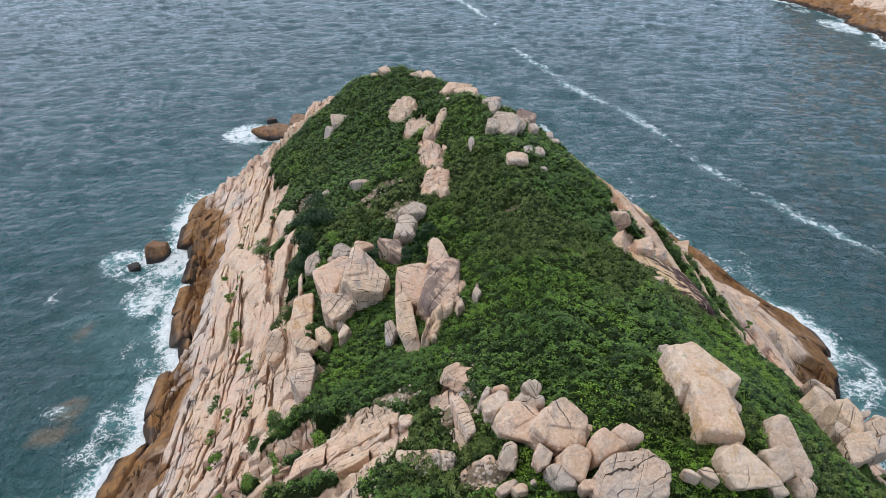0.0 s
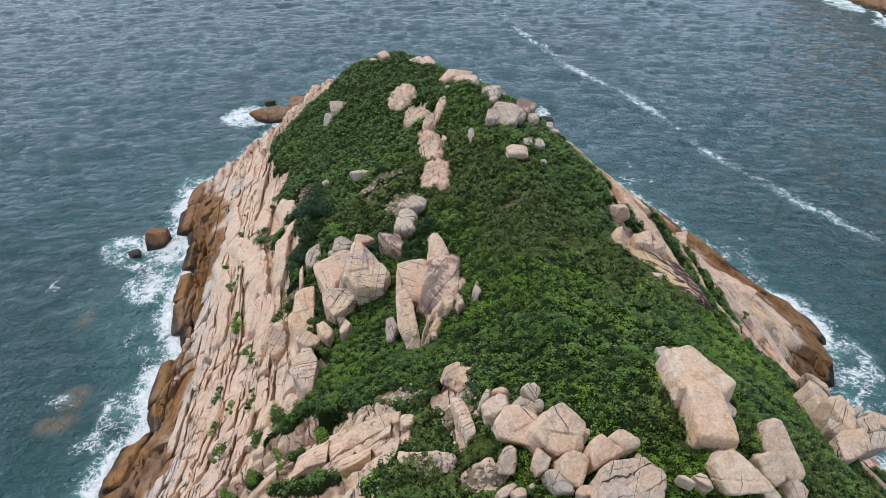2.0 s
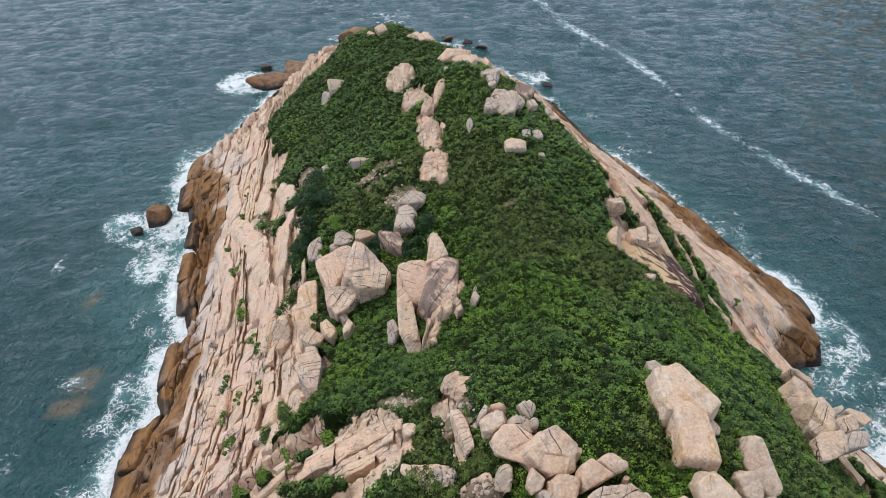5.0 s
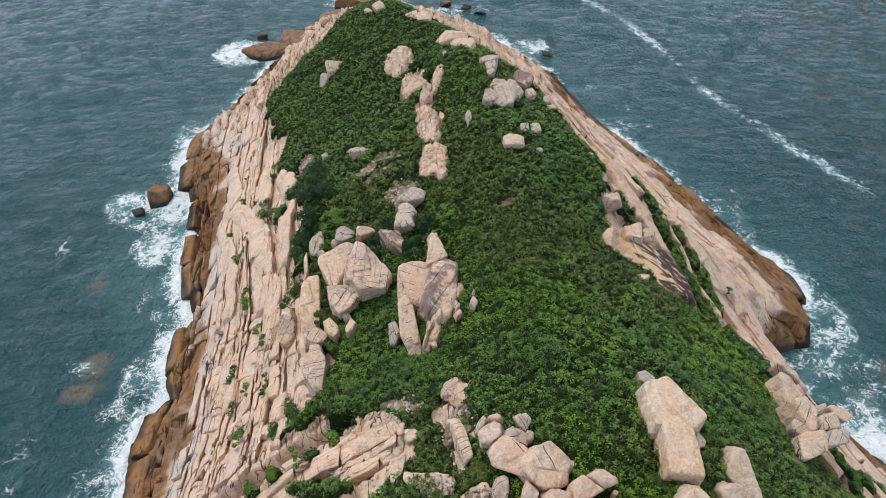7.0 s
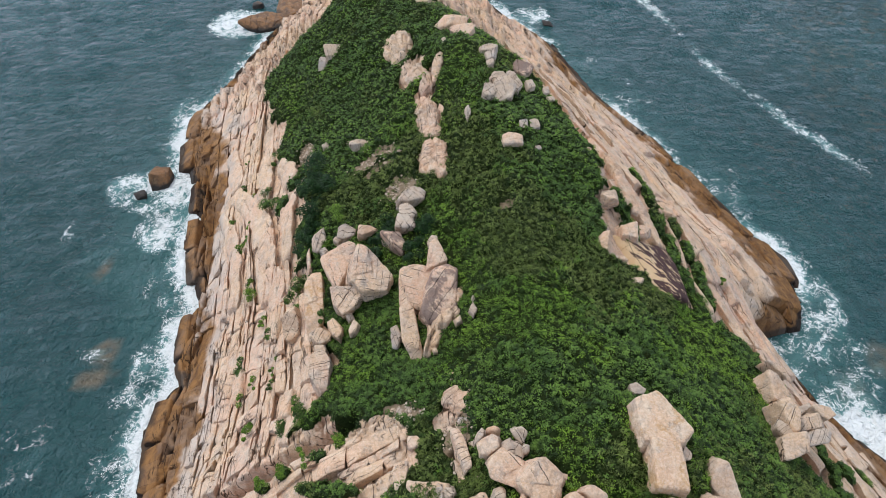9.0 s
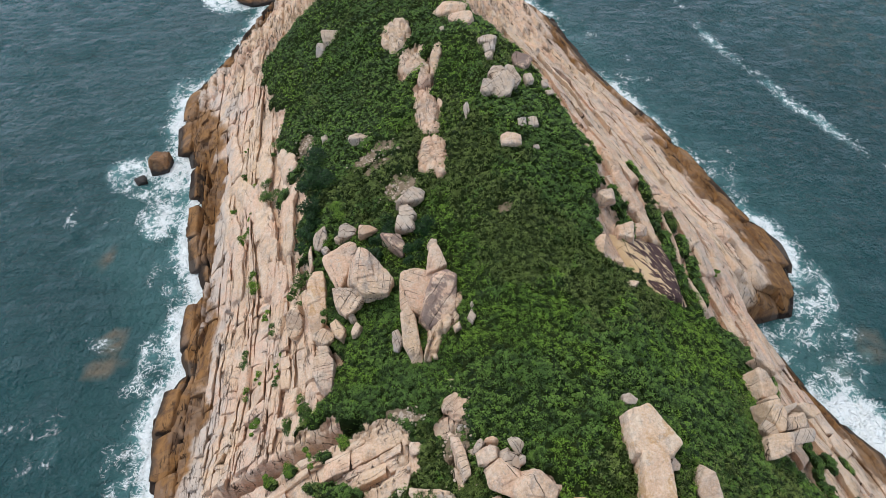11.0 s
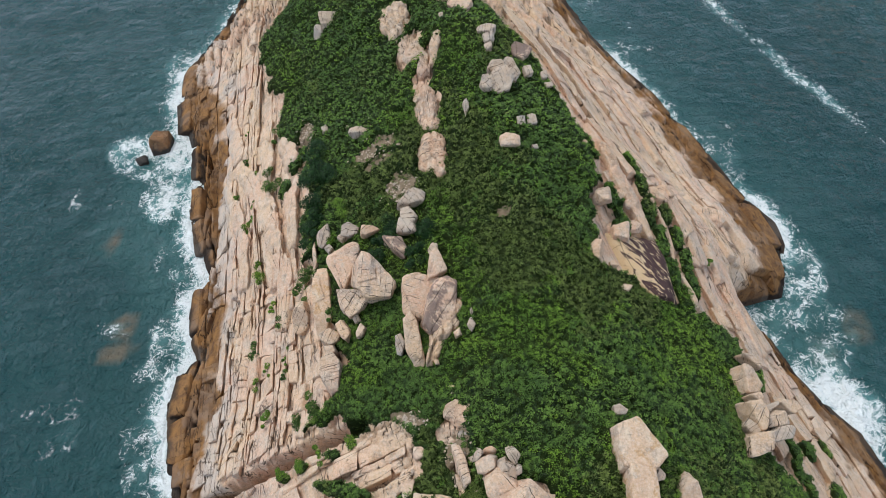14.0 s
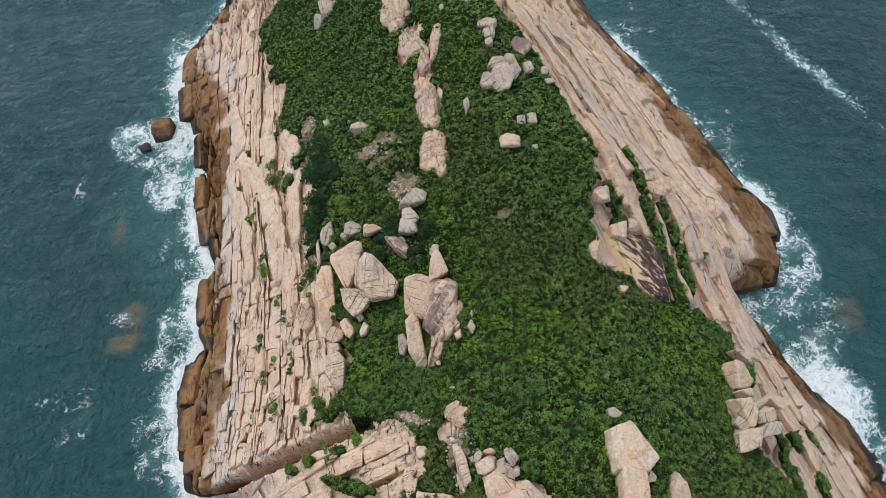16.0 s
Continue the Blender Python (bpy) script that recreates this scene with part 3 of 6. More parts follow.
def canopy(x, y):
    """The height of the low shrubs above the ground."""
    bent = 0.5 * fbm(x * 0.5, y * 0.5, 3)
    _, _, du, dv = blocks(x + bent, y - bent, 2.3, 2.3, 91)
    _, _, eu, ev = blocks(x - bent, y + bent, 0.95, 0.95, 92)
    big = np.sqrt(np.clip(1 - (du * du + dv * dv) * 1.7, 0, 1))
    small = np.sqrt(np.clip(1 - (eu * eu + ev * ev) * 1.9, 0, 1))
    pick = value_noise(x * 0.35, y * 0.35, 12)
    return (0.35 + 0.8 * pick) * big * 0.8 + 0.6 * small + 0.3 * fbm(x * 0.16, y * 0.16, 8, 3) - 0.25


def rock_relief(x, y, z):
    """Joints and fins of the granite: blocks that run along the strike of each flank, raised, sunk and tilted against each other."""
    south = smooth(1.0, -1.0, (y - 33.1) - (x + 40) * 0.156)
    east = smooth(10, 20, x)
    bend = 1.6 * fbm(x * 0.05, y * 0.05, 41, 3)
    wavy = 0.25 * fbm(x * 0.5, y * 0.5, 6, 3)
    # the western fins
    u, v = x + 0.12 * y + bend + wavy, y - 0.12 * x
    p0, e0, du0, dv0 = blocks(u, v, 4.6, 22.0, 200)
    p1, e1, du1, dv1 = blocks(u, v, 1.8, 7.5, 201)
    p2, e2, du2, dv2 = blocks(u + wavy, v, 0.85, 2.7, 202)
    calm = smooth(0.35, 0.6, value_noise(x * 0.09, y * 0.06, 203))
    west = (p0 - 0.5) * 1.4 - 0.8 * du0 + (p1 - 0.45) * 1.5 - 1.0 * du1 + (1 - 0.75 * calm) * ((p2 - 0.5) * 0.8 - 0.4 * du2 - 0.7 * smooth(0.24, 0.0, e2))
    west = west - 1.5 * smooth(0.15, 0.0, e1) - 0.9 * smooth(0.07, 0.0, e0) + 0.35 * np.sqrt(np.clip(e1, 0, 1))
    # the smoother eastern slabs
    u, v = x + 0.42 * y + bend + wavy, y - 0.42 * x
    q1, f1, gu, gv = blocks(u, v, 3.4, 16.0, 301)
    q2, f2, hu, hv = blocks(u + wavy, v, 1.2, 4.6, 302)
    rugged = smooth(0.45, 0.7, value_noise(x * 0.08, y * 0.08, 303))
    right = (q1 - 0.45) * 1.5 - 0.9 * gu - 0.9 * smooth(0.07, 0.0, f1) + (0.25 + rugged) * ((q2 - 0.5) * 0.5 - 0.25 * hu - 0.4 * smooth(0.16, 0.0, f2))
    # slabs that dip across the gully's southern side
    u, v = y - 0.36 * x + 0.5 * bend + wavy, x + 0.36 * y
    r1, k1, lu, lv = blocks(u, v, 2.6, 11.0, 401)
    r2, k2, mu, mv = blocks(u + wavy, v, 0.95, 2.8, 402)
    low = (r1 - 0.5) * 1.5 + 1.2 * lu + (r2 - 0.5) * 0.45 - 1.0 * smooth(0.10, 0.0, k1) - 0.4 * smooth(0.18, 0.0, k2)
    out = west * (1 - east) + right * east
    out = out * (1 - south) + low * south * (1 - east) + out * south * east
    return out + 0.14 * fbm(x * 1.4, y * 1.4, 55, 3)


XS = np.concatenate([np.arange(-66, -44, 0.4), np.arange(-44, -10, 0.16), np.arange(-10, 18, 0.32), np.arange(18, 62, 0.2), np.arange(62, 84, 0.5)])
YS = np.concatenate([np.arange(-60, 20, 2.5), np.arange(20, 78, 0.26), np.arange(78, 128, 0.4), np.arange(128, 204, 0.8)])
GX, GY = np.meshgrid(XS, YS)
BASE = base_height(GX, GY)
GREEN = greenness(GX, GY) * smooth(3.0, 5.0, BASE)
BARE_EARTH = ovals(GX, GY, EARTH)
BEDDED = smooth(2.6, 4.2, BASE) * smooth(24, 27, GY) * smooth(122, 112, GY) * smooth(9.0, 11.0, abs(GX - 2))
LAND = BASE + (1 - GREEN) * (rock_relief(GX, GY, BASE) * (1 - 0.75 * BEDDED) - 0.75 * BEDDED) * smooth(-1.0, 3.0, BASE)
LAND = LAND + GREEN * (canopy(GX, GY) * (1 - 0.7 * BARE_EARTH) * (1 - 0.6 * ovals(GX, GY, LOW)) + 0.15 + 0.9 * ovals(GX, GY, LUSH))
LAND[BASE <= -6.9] = -9.0


def on_grid(field, x, y):
    """A field of the land grid, at arrays of places."""
    i = np.clip(np.searchsorted(XS, x) - 1, 0, len(XS) - 2)
    j = np.clip(np.searchsorted(YS, y) - 1, 0, len(YS) - 2)
    f, g = (x - XS[i]) / (XS[i + 1] - XS[i]), (y - YS[j]) / (YS[j + 1] - YS[j])
    return (field[j, i] * (1 - f) + field[j, i + 1] * f) * (1 - g) + (field[j + 1, i] * (1 - f) + field[j + 1, i + 1] * f) * g


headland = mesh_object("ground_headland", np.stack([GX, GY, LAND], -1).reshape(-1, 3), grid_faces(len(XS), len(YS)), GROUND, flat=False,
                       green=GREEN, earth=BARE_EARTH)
tagged(headland, "tan-pink jointed granite headland under low green scrub", "headland", kind="structure")


# ---- the sea ----
def spread(low, high, step, far):
    """Even steps from low to high, growing outside towards far."""
    out, d = [], step
    reach = 0.0
    while reach < far:
        d *= 1.22
        reach += d
        out.append(reach)
    out = np.array(out)
    return np.concatenate([low - out[::-1], np.arange(low, high, step), high + out])


# the next headland's shore: (y, x)
FAR_SHORE = [(230, 205), (250, 184), (262, 180), (274, 177), (290, 181), (304, 176), (318, 181), (332, 178), (350, 176), (362, 169), (380, 173), (430, 190)]


def shore_points():
    y = np.arange(-60, 199, 0.8)
    west = np.stack([np.interp(y, [p[0] for p in SHORE_WEST], [p[1] for p in SHORE_WEST]), y], -1)
    east = np.stack([np.interp(y, [p[0] for p in SHORE_EAST], [p[1] for p in SHORE_EAST]), y], -1)
    far = np.stack([np.interp(np.arange(236, 430, 1.5), [p[0] for p in FAR_SHORE], [p[1] for p in FAR_SHORE]), np.arange(236, 430, 1.5)], -1)
    return np.concatenate([west, east, far])


WX = spread(-235, 240, 1.4, 3600)
WY = spread(18, 405, 1.4, 3600)
SX, SY = np.meshgrid(WX, WY)
near = (SX > -236) & (SX < 241) & (SY > 17) & (SY < 406)
level_out = smooth(-235, -215, SX) * smooth(240, 220, SX) * smooth(405, 385, SY) * smooth(18, 30, SY)
shore = shore_points()
way = np.full(SX.shape, 99.0)
px, py = SX[near], SY[near]
best = np.full(px.shape, 9801.0)
for a, b in shore:
    best = np.minimum(best, (px - a) ** 2 + (py - b) ** 2)
way[near] = np.sqrt(best)
surf = np.exp(-way / 2.1) * (0.62 + 0.6 * fbm(SX * 0.06, SY * 0.06, 71, 3))
# places where the swell breaks: x, y, reach in x and y, degrees
BREAKS_WEST = [(-54, 99, 9, 7, 0, 0.55), (-48, 91, 6, 8, 10, 0.55), (-41.5, 73, 3.5, 5, 0, 0.6), (-43, 63, 3, 6, 0, 0.4), (-44, 50, 3, 8, 0, 0.36), (-42, 42, 3, 6, 0, 0.3), (-54, 124, 3.5, 6, 0, 0.4), (-51, 163, 8, 8, 0, 0.55), (-30, 194, 6, 6, 0, 0.5), (-51.5, 62.2, 3.2, 1.6, 20, 0.42), (-60.5, 86.8, 5.5, 1.5, -8, 0.34), (-65, 88.5, 1.2, 4, 0, 0.3), (-47, 76, 1.2, 4, 10, 0.3)]
BREAKS_EAST = [(60, 74, 4.5, 9, 0, 0.6), (53.5, 62.5, 5.5, 5.5, 20, 0.75), (57, 54, 4.5, 7, 25, 0.7), (61, 46.5, 4.5, 7, 25, 0.68), (65, 37, 4.5, 7, 15, 0.62), (61, 61, 5, 7, 20, 0.42), (4, 190, 10, 6, -20, 0.45), (22, 168, 7, 5, -30, 0.4)]
BREAKS_FAR = [(172, 300, 7, 16, 0, 0.5), (170, 345, 6, 16, 0, 0.45), (172, 268, 6, 10, 0, 0.45)]
for cx, cy, rx, ry, turn, much in BREAKS_WEST + BREAKS_EAST + BREAKS_FAR:
    surf = np.maximum(surf, much * ovals(SX, SY, [(cx, cy, rx, ry, turn)]) * (0.75 + 0.5 * fbm(SX * 0.12, SY * 0.12, 73, 3)))
surf = np.where(near, surf, 0)
# the long drift line of foam to the east, and loose streaks
DRIFT = [(4, 350), (21, 293), (23, 260), (33, 229), (38, 210), (51, 186), (60, 160), (63, 145), (66, 137.6), (70.4, 131), (74, 121.7), (78, 115.7), (81.5, 109), (86, 102), (95, 84)]
line = np.full(SX.shape, 99.0)
for (ax, ay), (bx, by) in zip(DRIFT, DRIFT[1:]):
    t = np.clip(((SX - ax) * (bx - ax) + (SY - ay) * (by - ay)) / ((bx - ax) ** 2 + (by - ay) ** 2), 0, 1)
    line = np.minimum(line, np.hypot(SX - ax - t * (bx - ax), SY - ay - t * (by - ay)))
drift = np.exp(-(line / 1.5) ** 2) * (0.25 + 0.3 * fbm(SX * 0.05, SY * 0.05, 75, 3) + 0.06 * smooth(160, 200, SY)) + 0.11 * np.exp(-(line / 4.5) ** 2)
drift = drift + 0.17 * ovals(SX, SY, [(74, 105, 3, 12, -30), (84, 90, 3, 10, -30)]) * np.clip(0.6 + fbm(SX * 0.1, SY * 0.1, 76, 3), 0, 1.2)
loose = 0.33 * np.clip(fbm(SX * 0.055, SY * 0.06, 79, 4) - 0.12, 0, 1) * smooth(40, 6, way)
foam = np.clip(np.maximum.reduce([surf, drift, loose]), 0, 0.75)
shallow = np.clip(np.exp(-way / 7.0) * 0.6 + ovals(SX, SY, [(-50, 94, 9, 10, 0), (-46, 78, 6, 12, 0), (-52, 80, 8, 6, 0), (58, 60, 6, 10, 0)]) * 0.35, 0, 1) * near
reef = ovals(SX, SY, [(-49.8, 62.6, 1.9, 2.0, 20), (-49.9, 58.2, 2.6, 1.6, -25), (-55.9, 78.9, 1.2, 2.0, 10), (59.0, 55.5, 2.0, 4.5, 10), (66, 62.4, 2.4, 3.0, 0)]) * np.where(SX > 0, 0.6, 1.0)
swell = 0.25 * fbm(SX * 0.10, SY * 0.16, 61, 3) + 0.2 * fbm(SX * 0.24 + SY * 0.06, SY * 0.36, 63, 2)
SZ = swell * near * level_out + 0.5 * foam * near * np.clip(fbm(SX * 0.5, SY * 0.5, 65, 2), 0, 1)
water = mesh_object("water_sea", np.stack([SX, SY, SZ], -1).reshape(-1, 3), grid_faces(len(WX), len(WY)), SEA, foam=foam, shallow=shallow, reef=reef)
tagged(water, "choppy slate-teal sea with white surf along the rocks", "sea", kind="structure")


# ---- scrub ----
def leaf_cloud(name, x, y, z, size, lean, shape, material, rng, parent=None, tone=None):
    """Folded leaves at the given places. shape: length over width."""
    n = len(x)
    a = rng.uniform(0, 2 * np.pi, n)
    tilt = np.abs(rng.normal(0, lean, n))
    # the leaf's own axes
    fx, fy = np.cos(a), np.sin(a)
    ahead = np.stack([fx * np.cos(tilt), fy * np.cos(tilt), np.sin(tilt)], -1)
    side = np.stack([-fy, fx, np.zeros(n)], -1)
    roll = rng.normal(0, 0.35, n)[:, None]
    up = np.cross(ahead, side)
    side = side * np.cos(roll) + up * np.sin(roll)
    up = np.cross(ahead, side)
    c = np.stack([x, y, z], -1)
    s = size[:, None]
    p = np.stack([c - ahead * s * 0.5, c + side * s * 0.5 / shape - up * s * 0.08, c + ahead * s * 0.5 - up * s * 0.05, c - side * s * 0.5 / shape - up * s * 0.08], 1)
    f = np.arange(n * 4).reshape(n, 4)
    return mesh_object(name, p.reshape(-1, 3), np.concatenate([f[:, [0, 1, 2]], f[:, [0, 2, 3]]]), material, parent, flat=True,
                       tone=np.repeat(rng.random(n) if tone is None else tone, 4))


rng = np.random.default_rng(11)
N = 240000
x, y = rng.uniform(-34, 51, N), np.where(np.arange(N) < 9000, rng.uniform(-30, 18, N), rng.uniform(18, 150, N))
near_share = np.clip(1.15 - (y - 30) / 120, 0.3, 1)
keep = (rng.random(N) < near_share) & (on_grid(GREEN, x, y) > rng.uniform(0.35, 0.75, N))
keep &= on_grid(BARE_EARTH, x, y) * (1.0 + 1.2 * fbm(x * 0.9, y * 0.9, 88, 3)) < rng.uniform(0.15, 0.95, N)
x, y = x[keep], y[keep]
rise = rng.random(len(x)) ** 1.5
# high tufts are coloured lighter and low ones darker, painting in canopy shade
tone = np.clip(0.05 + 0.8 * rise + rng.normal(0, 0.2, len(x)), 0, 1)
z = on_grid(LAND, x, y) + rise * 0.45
# three kinds, in patches
kind = fbm(x * 0.11, y * 0.11, 501, 4) + 0.45 * fbm(x * 0.7, y * 0.7, 502, 2)
grassy = fbm(x * 0.13, y * 0.10, 503, 3) + 1.2 * ovals(x, y, [(10, 55, 6, 7, 20), (16, 49, 5, 6, 0), (4, 66, 3, 10, 0), (-6, 70, 6, 7, 0), (9, 68, 3, 2, 0), (0, 30, 3, 8, 0)]) * (0.6 + 0.6 * fbm(x * 0.5, y * 0.5, 504, 3)) - 0.12
grass = grassy + rng.normal(0, 0.2, len(x)) > 0.5
light = ~grass & (kind + rng.normal(0, 0.25, len(x)) > 0.08)
broad = ~grass & ~light
far = 0.74 + 0.5 * smooth(45, 95, y) + 1.2 * smooth(18, 15, y)
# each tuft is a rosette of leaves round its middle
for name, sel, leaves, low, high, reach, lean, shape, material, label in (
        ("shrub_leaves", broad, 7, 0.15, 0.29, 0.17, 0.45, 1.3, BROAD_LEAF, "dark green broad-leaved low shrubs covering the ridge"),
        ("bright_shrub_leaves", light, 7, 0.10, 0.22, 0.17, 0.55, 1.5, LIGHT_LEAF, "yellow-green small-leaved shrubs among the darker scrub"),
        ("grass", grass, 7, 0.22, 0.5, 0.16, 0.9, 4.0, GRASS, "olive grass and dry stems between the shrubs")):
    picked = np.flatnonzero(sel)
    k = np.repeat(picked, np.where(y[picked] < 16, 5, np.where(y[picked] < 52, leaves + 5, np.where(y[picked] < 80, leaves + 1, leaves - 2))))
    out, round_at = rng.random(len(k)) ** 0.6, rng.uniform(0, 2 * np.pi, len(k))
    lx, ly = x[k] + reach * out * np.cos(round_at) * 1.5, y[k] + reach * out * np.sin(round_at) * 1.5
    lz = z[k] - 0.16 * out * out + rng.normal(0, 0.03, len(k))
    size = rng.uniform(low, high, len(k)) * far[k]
    # outer, lower leaves get a darker colour for the shade between tufts
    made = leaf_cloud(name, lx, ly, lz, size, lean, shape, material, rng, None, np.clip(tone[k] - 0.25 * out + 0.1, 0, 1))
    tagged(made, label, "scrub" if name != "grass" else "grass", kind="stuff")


# ---- boulders ----
def sphere_directions(level):
    bm = bmesh.new()
    bmesh.ops.create_icosphere(bm, subdivisions=level, radius=1)
    bm.verts.ensure_lookup_table()
    v = np.array([p.co[:] for p in bm.verts])
    f = np.array([[p.index for p in q.verts] for q in bm.faces])
    bm.free()
    return v, f


BALLS = {k: sphere_directions(k) for k in (1, 4, 5, 6)}


def noise3(p, seed):
    return (fbm(p[:, 0] + 3.1 * seed, p[:, 1] + p[:, 2] * 0.6, seed, 3) + fbm(p[:, 1] - 1.7 * seed, p[:, 2] - p[:, 0] * 0.6, seed + 40, 3) + fbm(p[:, 2] + seed, p[:, 0] + p[:, 1] * 0.5, seed + 80, 3)) / 3


def boulder_shape(size, seed, level, round_off=14.0, cracks=3, rough=0.8, sides=(), flat_top=False):
    """A weathered granite block: the inside of some ten leaning planes with worn edges, split by joints and slipped along them.
    sides: upright faces as (degrees, metres from the middle), in place of random ones."""
    rnd = np.random.default_rng(seed)
    way, faces = BALLS[level]
    half = np.array(size) * 0.5
    big = float(np.mean(size))
    if flat_top:
        planes = [(np.array((math.cos(radians(a)), math.sin(radians(a)), 0.06)), d) for a, d in sides] + [(np.array((0, 0, 1.0)), half[2]), (np.array((0, 0, -1.0)), half[2])]
        scale = np.ones(3)
    elif sides:
        planes = [(np.array((math.cos(radians(a)), math.sin(radians(a)), rnd.normal(0.0, 0.09))), d) for a, d in sides]
        planes += [(np.array((rnd.normal(0, 0.13), rnd.normal(-0.06, 0.13), 1)), half[2]), (np.array((0, 0, -1.0)), half[2])]
        planes += [(np.array((math.cos(a), math.sin(a), 1.5)), 0.83 * half[2] + 0.5 * float(np.mean(half[:2]))) for a in rnd.uniform(0, 6.28, 2)]
        scale = np.ones(3)
    else:
        planes = [(np.array(n, float) + rnd.normal(0, 0.24, 3), rnd.uniform(0.84, 1.0)) for n in ((1, 0, 0), (-1, 0, 0), (0, 1, 0), (0, -1, 0), (0, 0, 1), (0, 0, -1))]
        planes += [(rnd.normal(0, 1, 3) * np.array((1, 1, 0.8)), rnd.uniform(0.9, 1.08)) for _ in range(6)]
        scale = half
    power = round_off * 1.9
    total = np.zeros(len(way))
    for n, d in planes:
        total += (np.maximum(way @ (n / np.linalg.norm(n)), 0) / d) ** power
    p = way * (total ** (-1 / power))[:, None] * scale
    out = way
    p = p + out * (noise3(p * (1.6 / big), seed % 50) * 0.035 * big * rough)[:, None]
    p = p + out * (noise3(p * 1.9, seed % 50 + 7) * 0.13 * rough * min(1, big / 2))[:, None]
    p = p + out * (noise3(p * 5.0, seed % 50 + 9) * 0.04 * rough * min(1, big / 2))[:, None]
    # two sets of joints cut it into blocks that have slipped a little
    if cracks:
        first = rnd.normal(0, 1, 3) * np.array((1.0, 1.0, 0.35))
        first /= np.linalg.norm(first)
        second = np.cross(first, (0.1, 0.1, 1.0)) + rnd.normal(0, 0.15, 3)
        second /= np.linalg.norm(second)
        gap = big / (0.5 + 0.5 * cracks)
        away, slip, shift = np.full(len(p), 9.0), np.zeros(len(p)), 0.0
        for k, n in enumerate((first, second)):
            along = p @ n / gap + shift + 0.10 * noise3(p * (1.3 / big), seed % 50 + 20 + k) + 40.0
            cell = np.floor(along)
            low, high = cell + 0.3 * hash2(cell, cell * 0 + k, seed), cell + 1 + 0.3 * hash2(cell + 1, cell * 0 + k, seed)
            cell = np.where(along < low, cell - 1, cell)
            away = np.minimum(away, np.minimum(abs(along - low), abs(along - high)) * gap)
            slip = slip + hash2(cell, cell * 0 + k + 3, seed)
            shift = 5.0 * hash2(cell, cell * 0 + k + 7, seed)
        p = p - out * ((slip - 1.0) * 0.035 * big + np.exp(-(away / (0.022 + 0.005 * big)) ** 2) * (0.016 * big + 0.04) * smooth(-0.25, 0.1, noise3(p * (2.0 / big), seed % 50 + 30)))[:, None]
    return p, faces


def boulder(name, place, size, seed, label, category="boulder", material=None, turn=0.0, tip=0.0, lean=0.0, level=5, cracks=3, round_off=14.0, group="", sink=0.3, sides=(), flat_top=False):
    """One boulder; place is the middle of its foot, and sink the share of its height that stays in the ground."""
    w, d, h = size
    p, f = boulder_shape((w * 0.97, d * 0.97, h * (1 + sink)), seed, level, round_off, cracks, sides=sides, flat_top=flat_top)
    ob = mesh_object(name, p, f, material or GRANITE)
    ob.matrix_world = pose(*place, tip, lean, turn) @ pose(0, 0, h * (1 - sink) * 0.5)
    return tagged(ob, label, category, group)


# boulders on the crest, in the hollow and on the middle outcrop
boulder("boulder", (3.5, 78.9, 31.7), (0.8, 0.9, 0.7), 101, "grey weathered granite boulder standing in green shrubs", material=GREY_GRANITE, turn=2, level=4, cracks=1, group="boulders on the crest")
boulder("boulder", (3.3, 76.6, 31.5), (0.7, 1.0, 0.7), 102, "grey weathered granite boulder standing in green shrubs", material=GREY_GRANITE, turn=-10, level=4, cracks=1, group="boulders on the crest")
boulder("boulder", (0.1, 97.4, 31.1), (0.8, 1.6, 1.2), 103, "grey weathered granite boulder standing in green shrubs", material=GREY_GRANITE, turn=13, level=4, cracks=3, group="boulders on the crest")
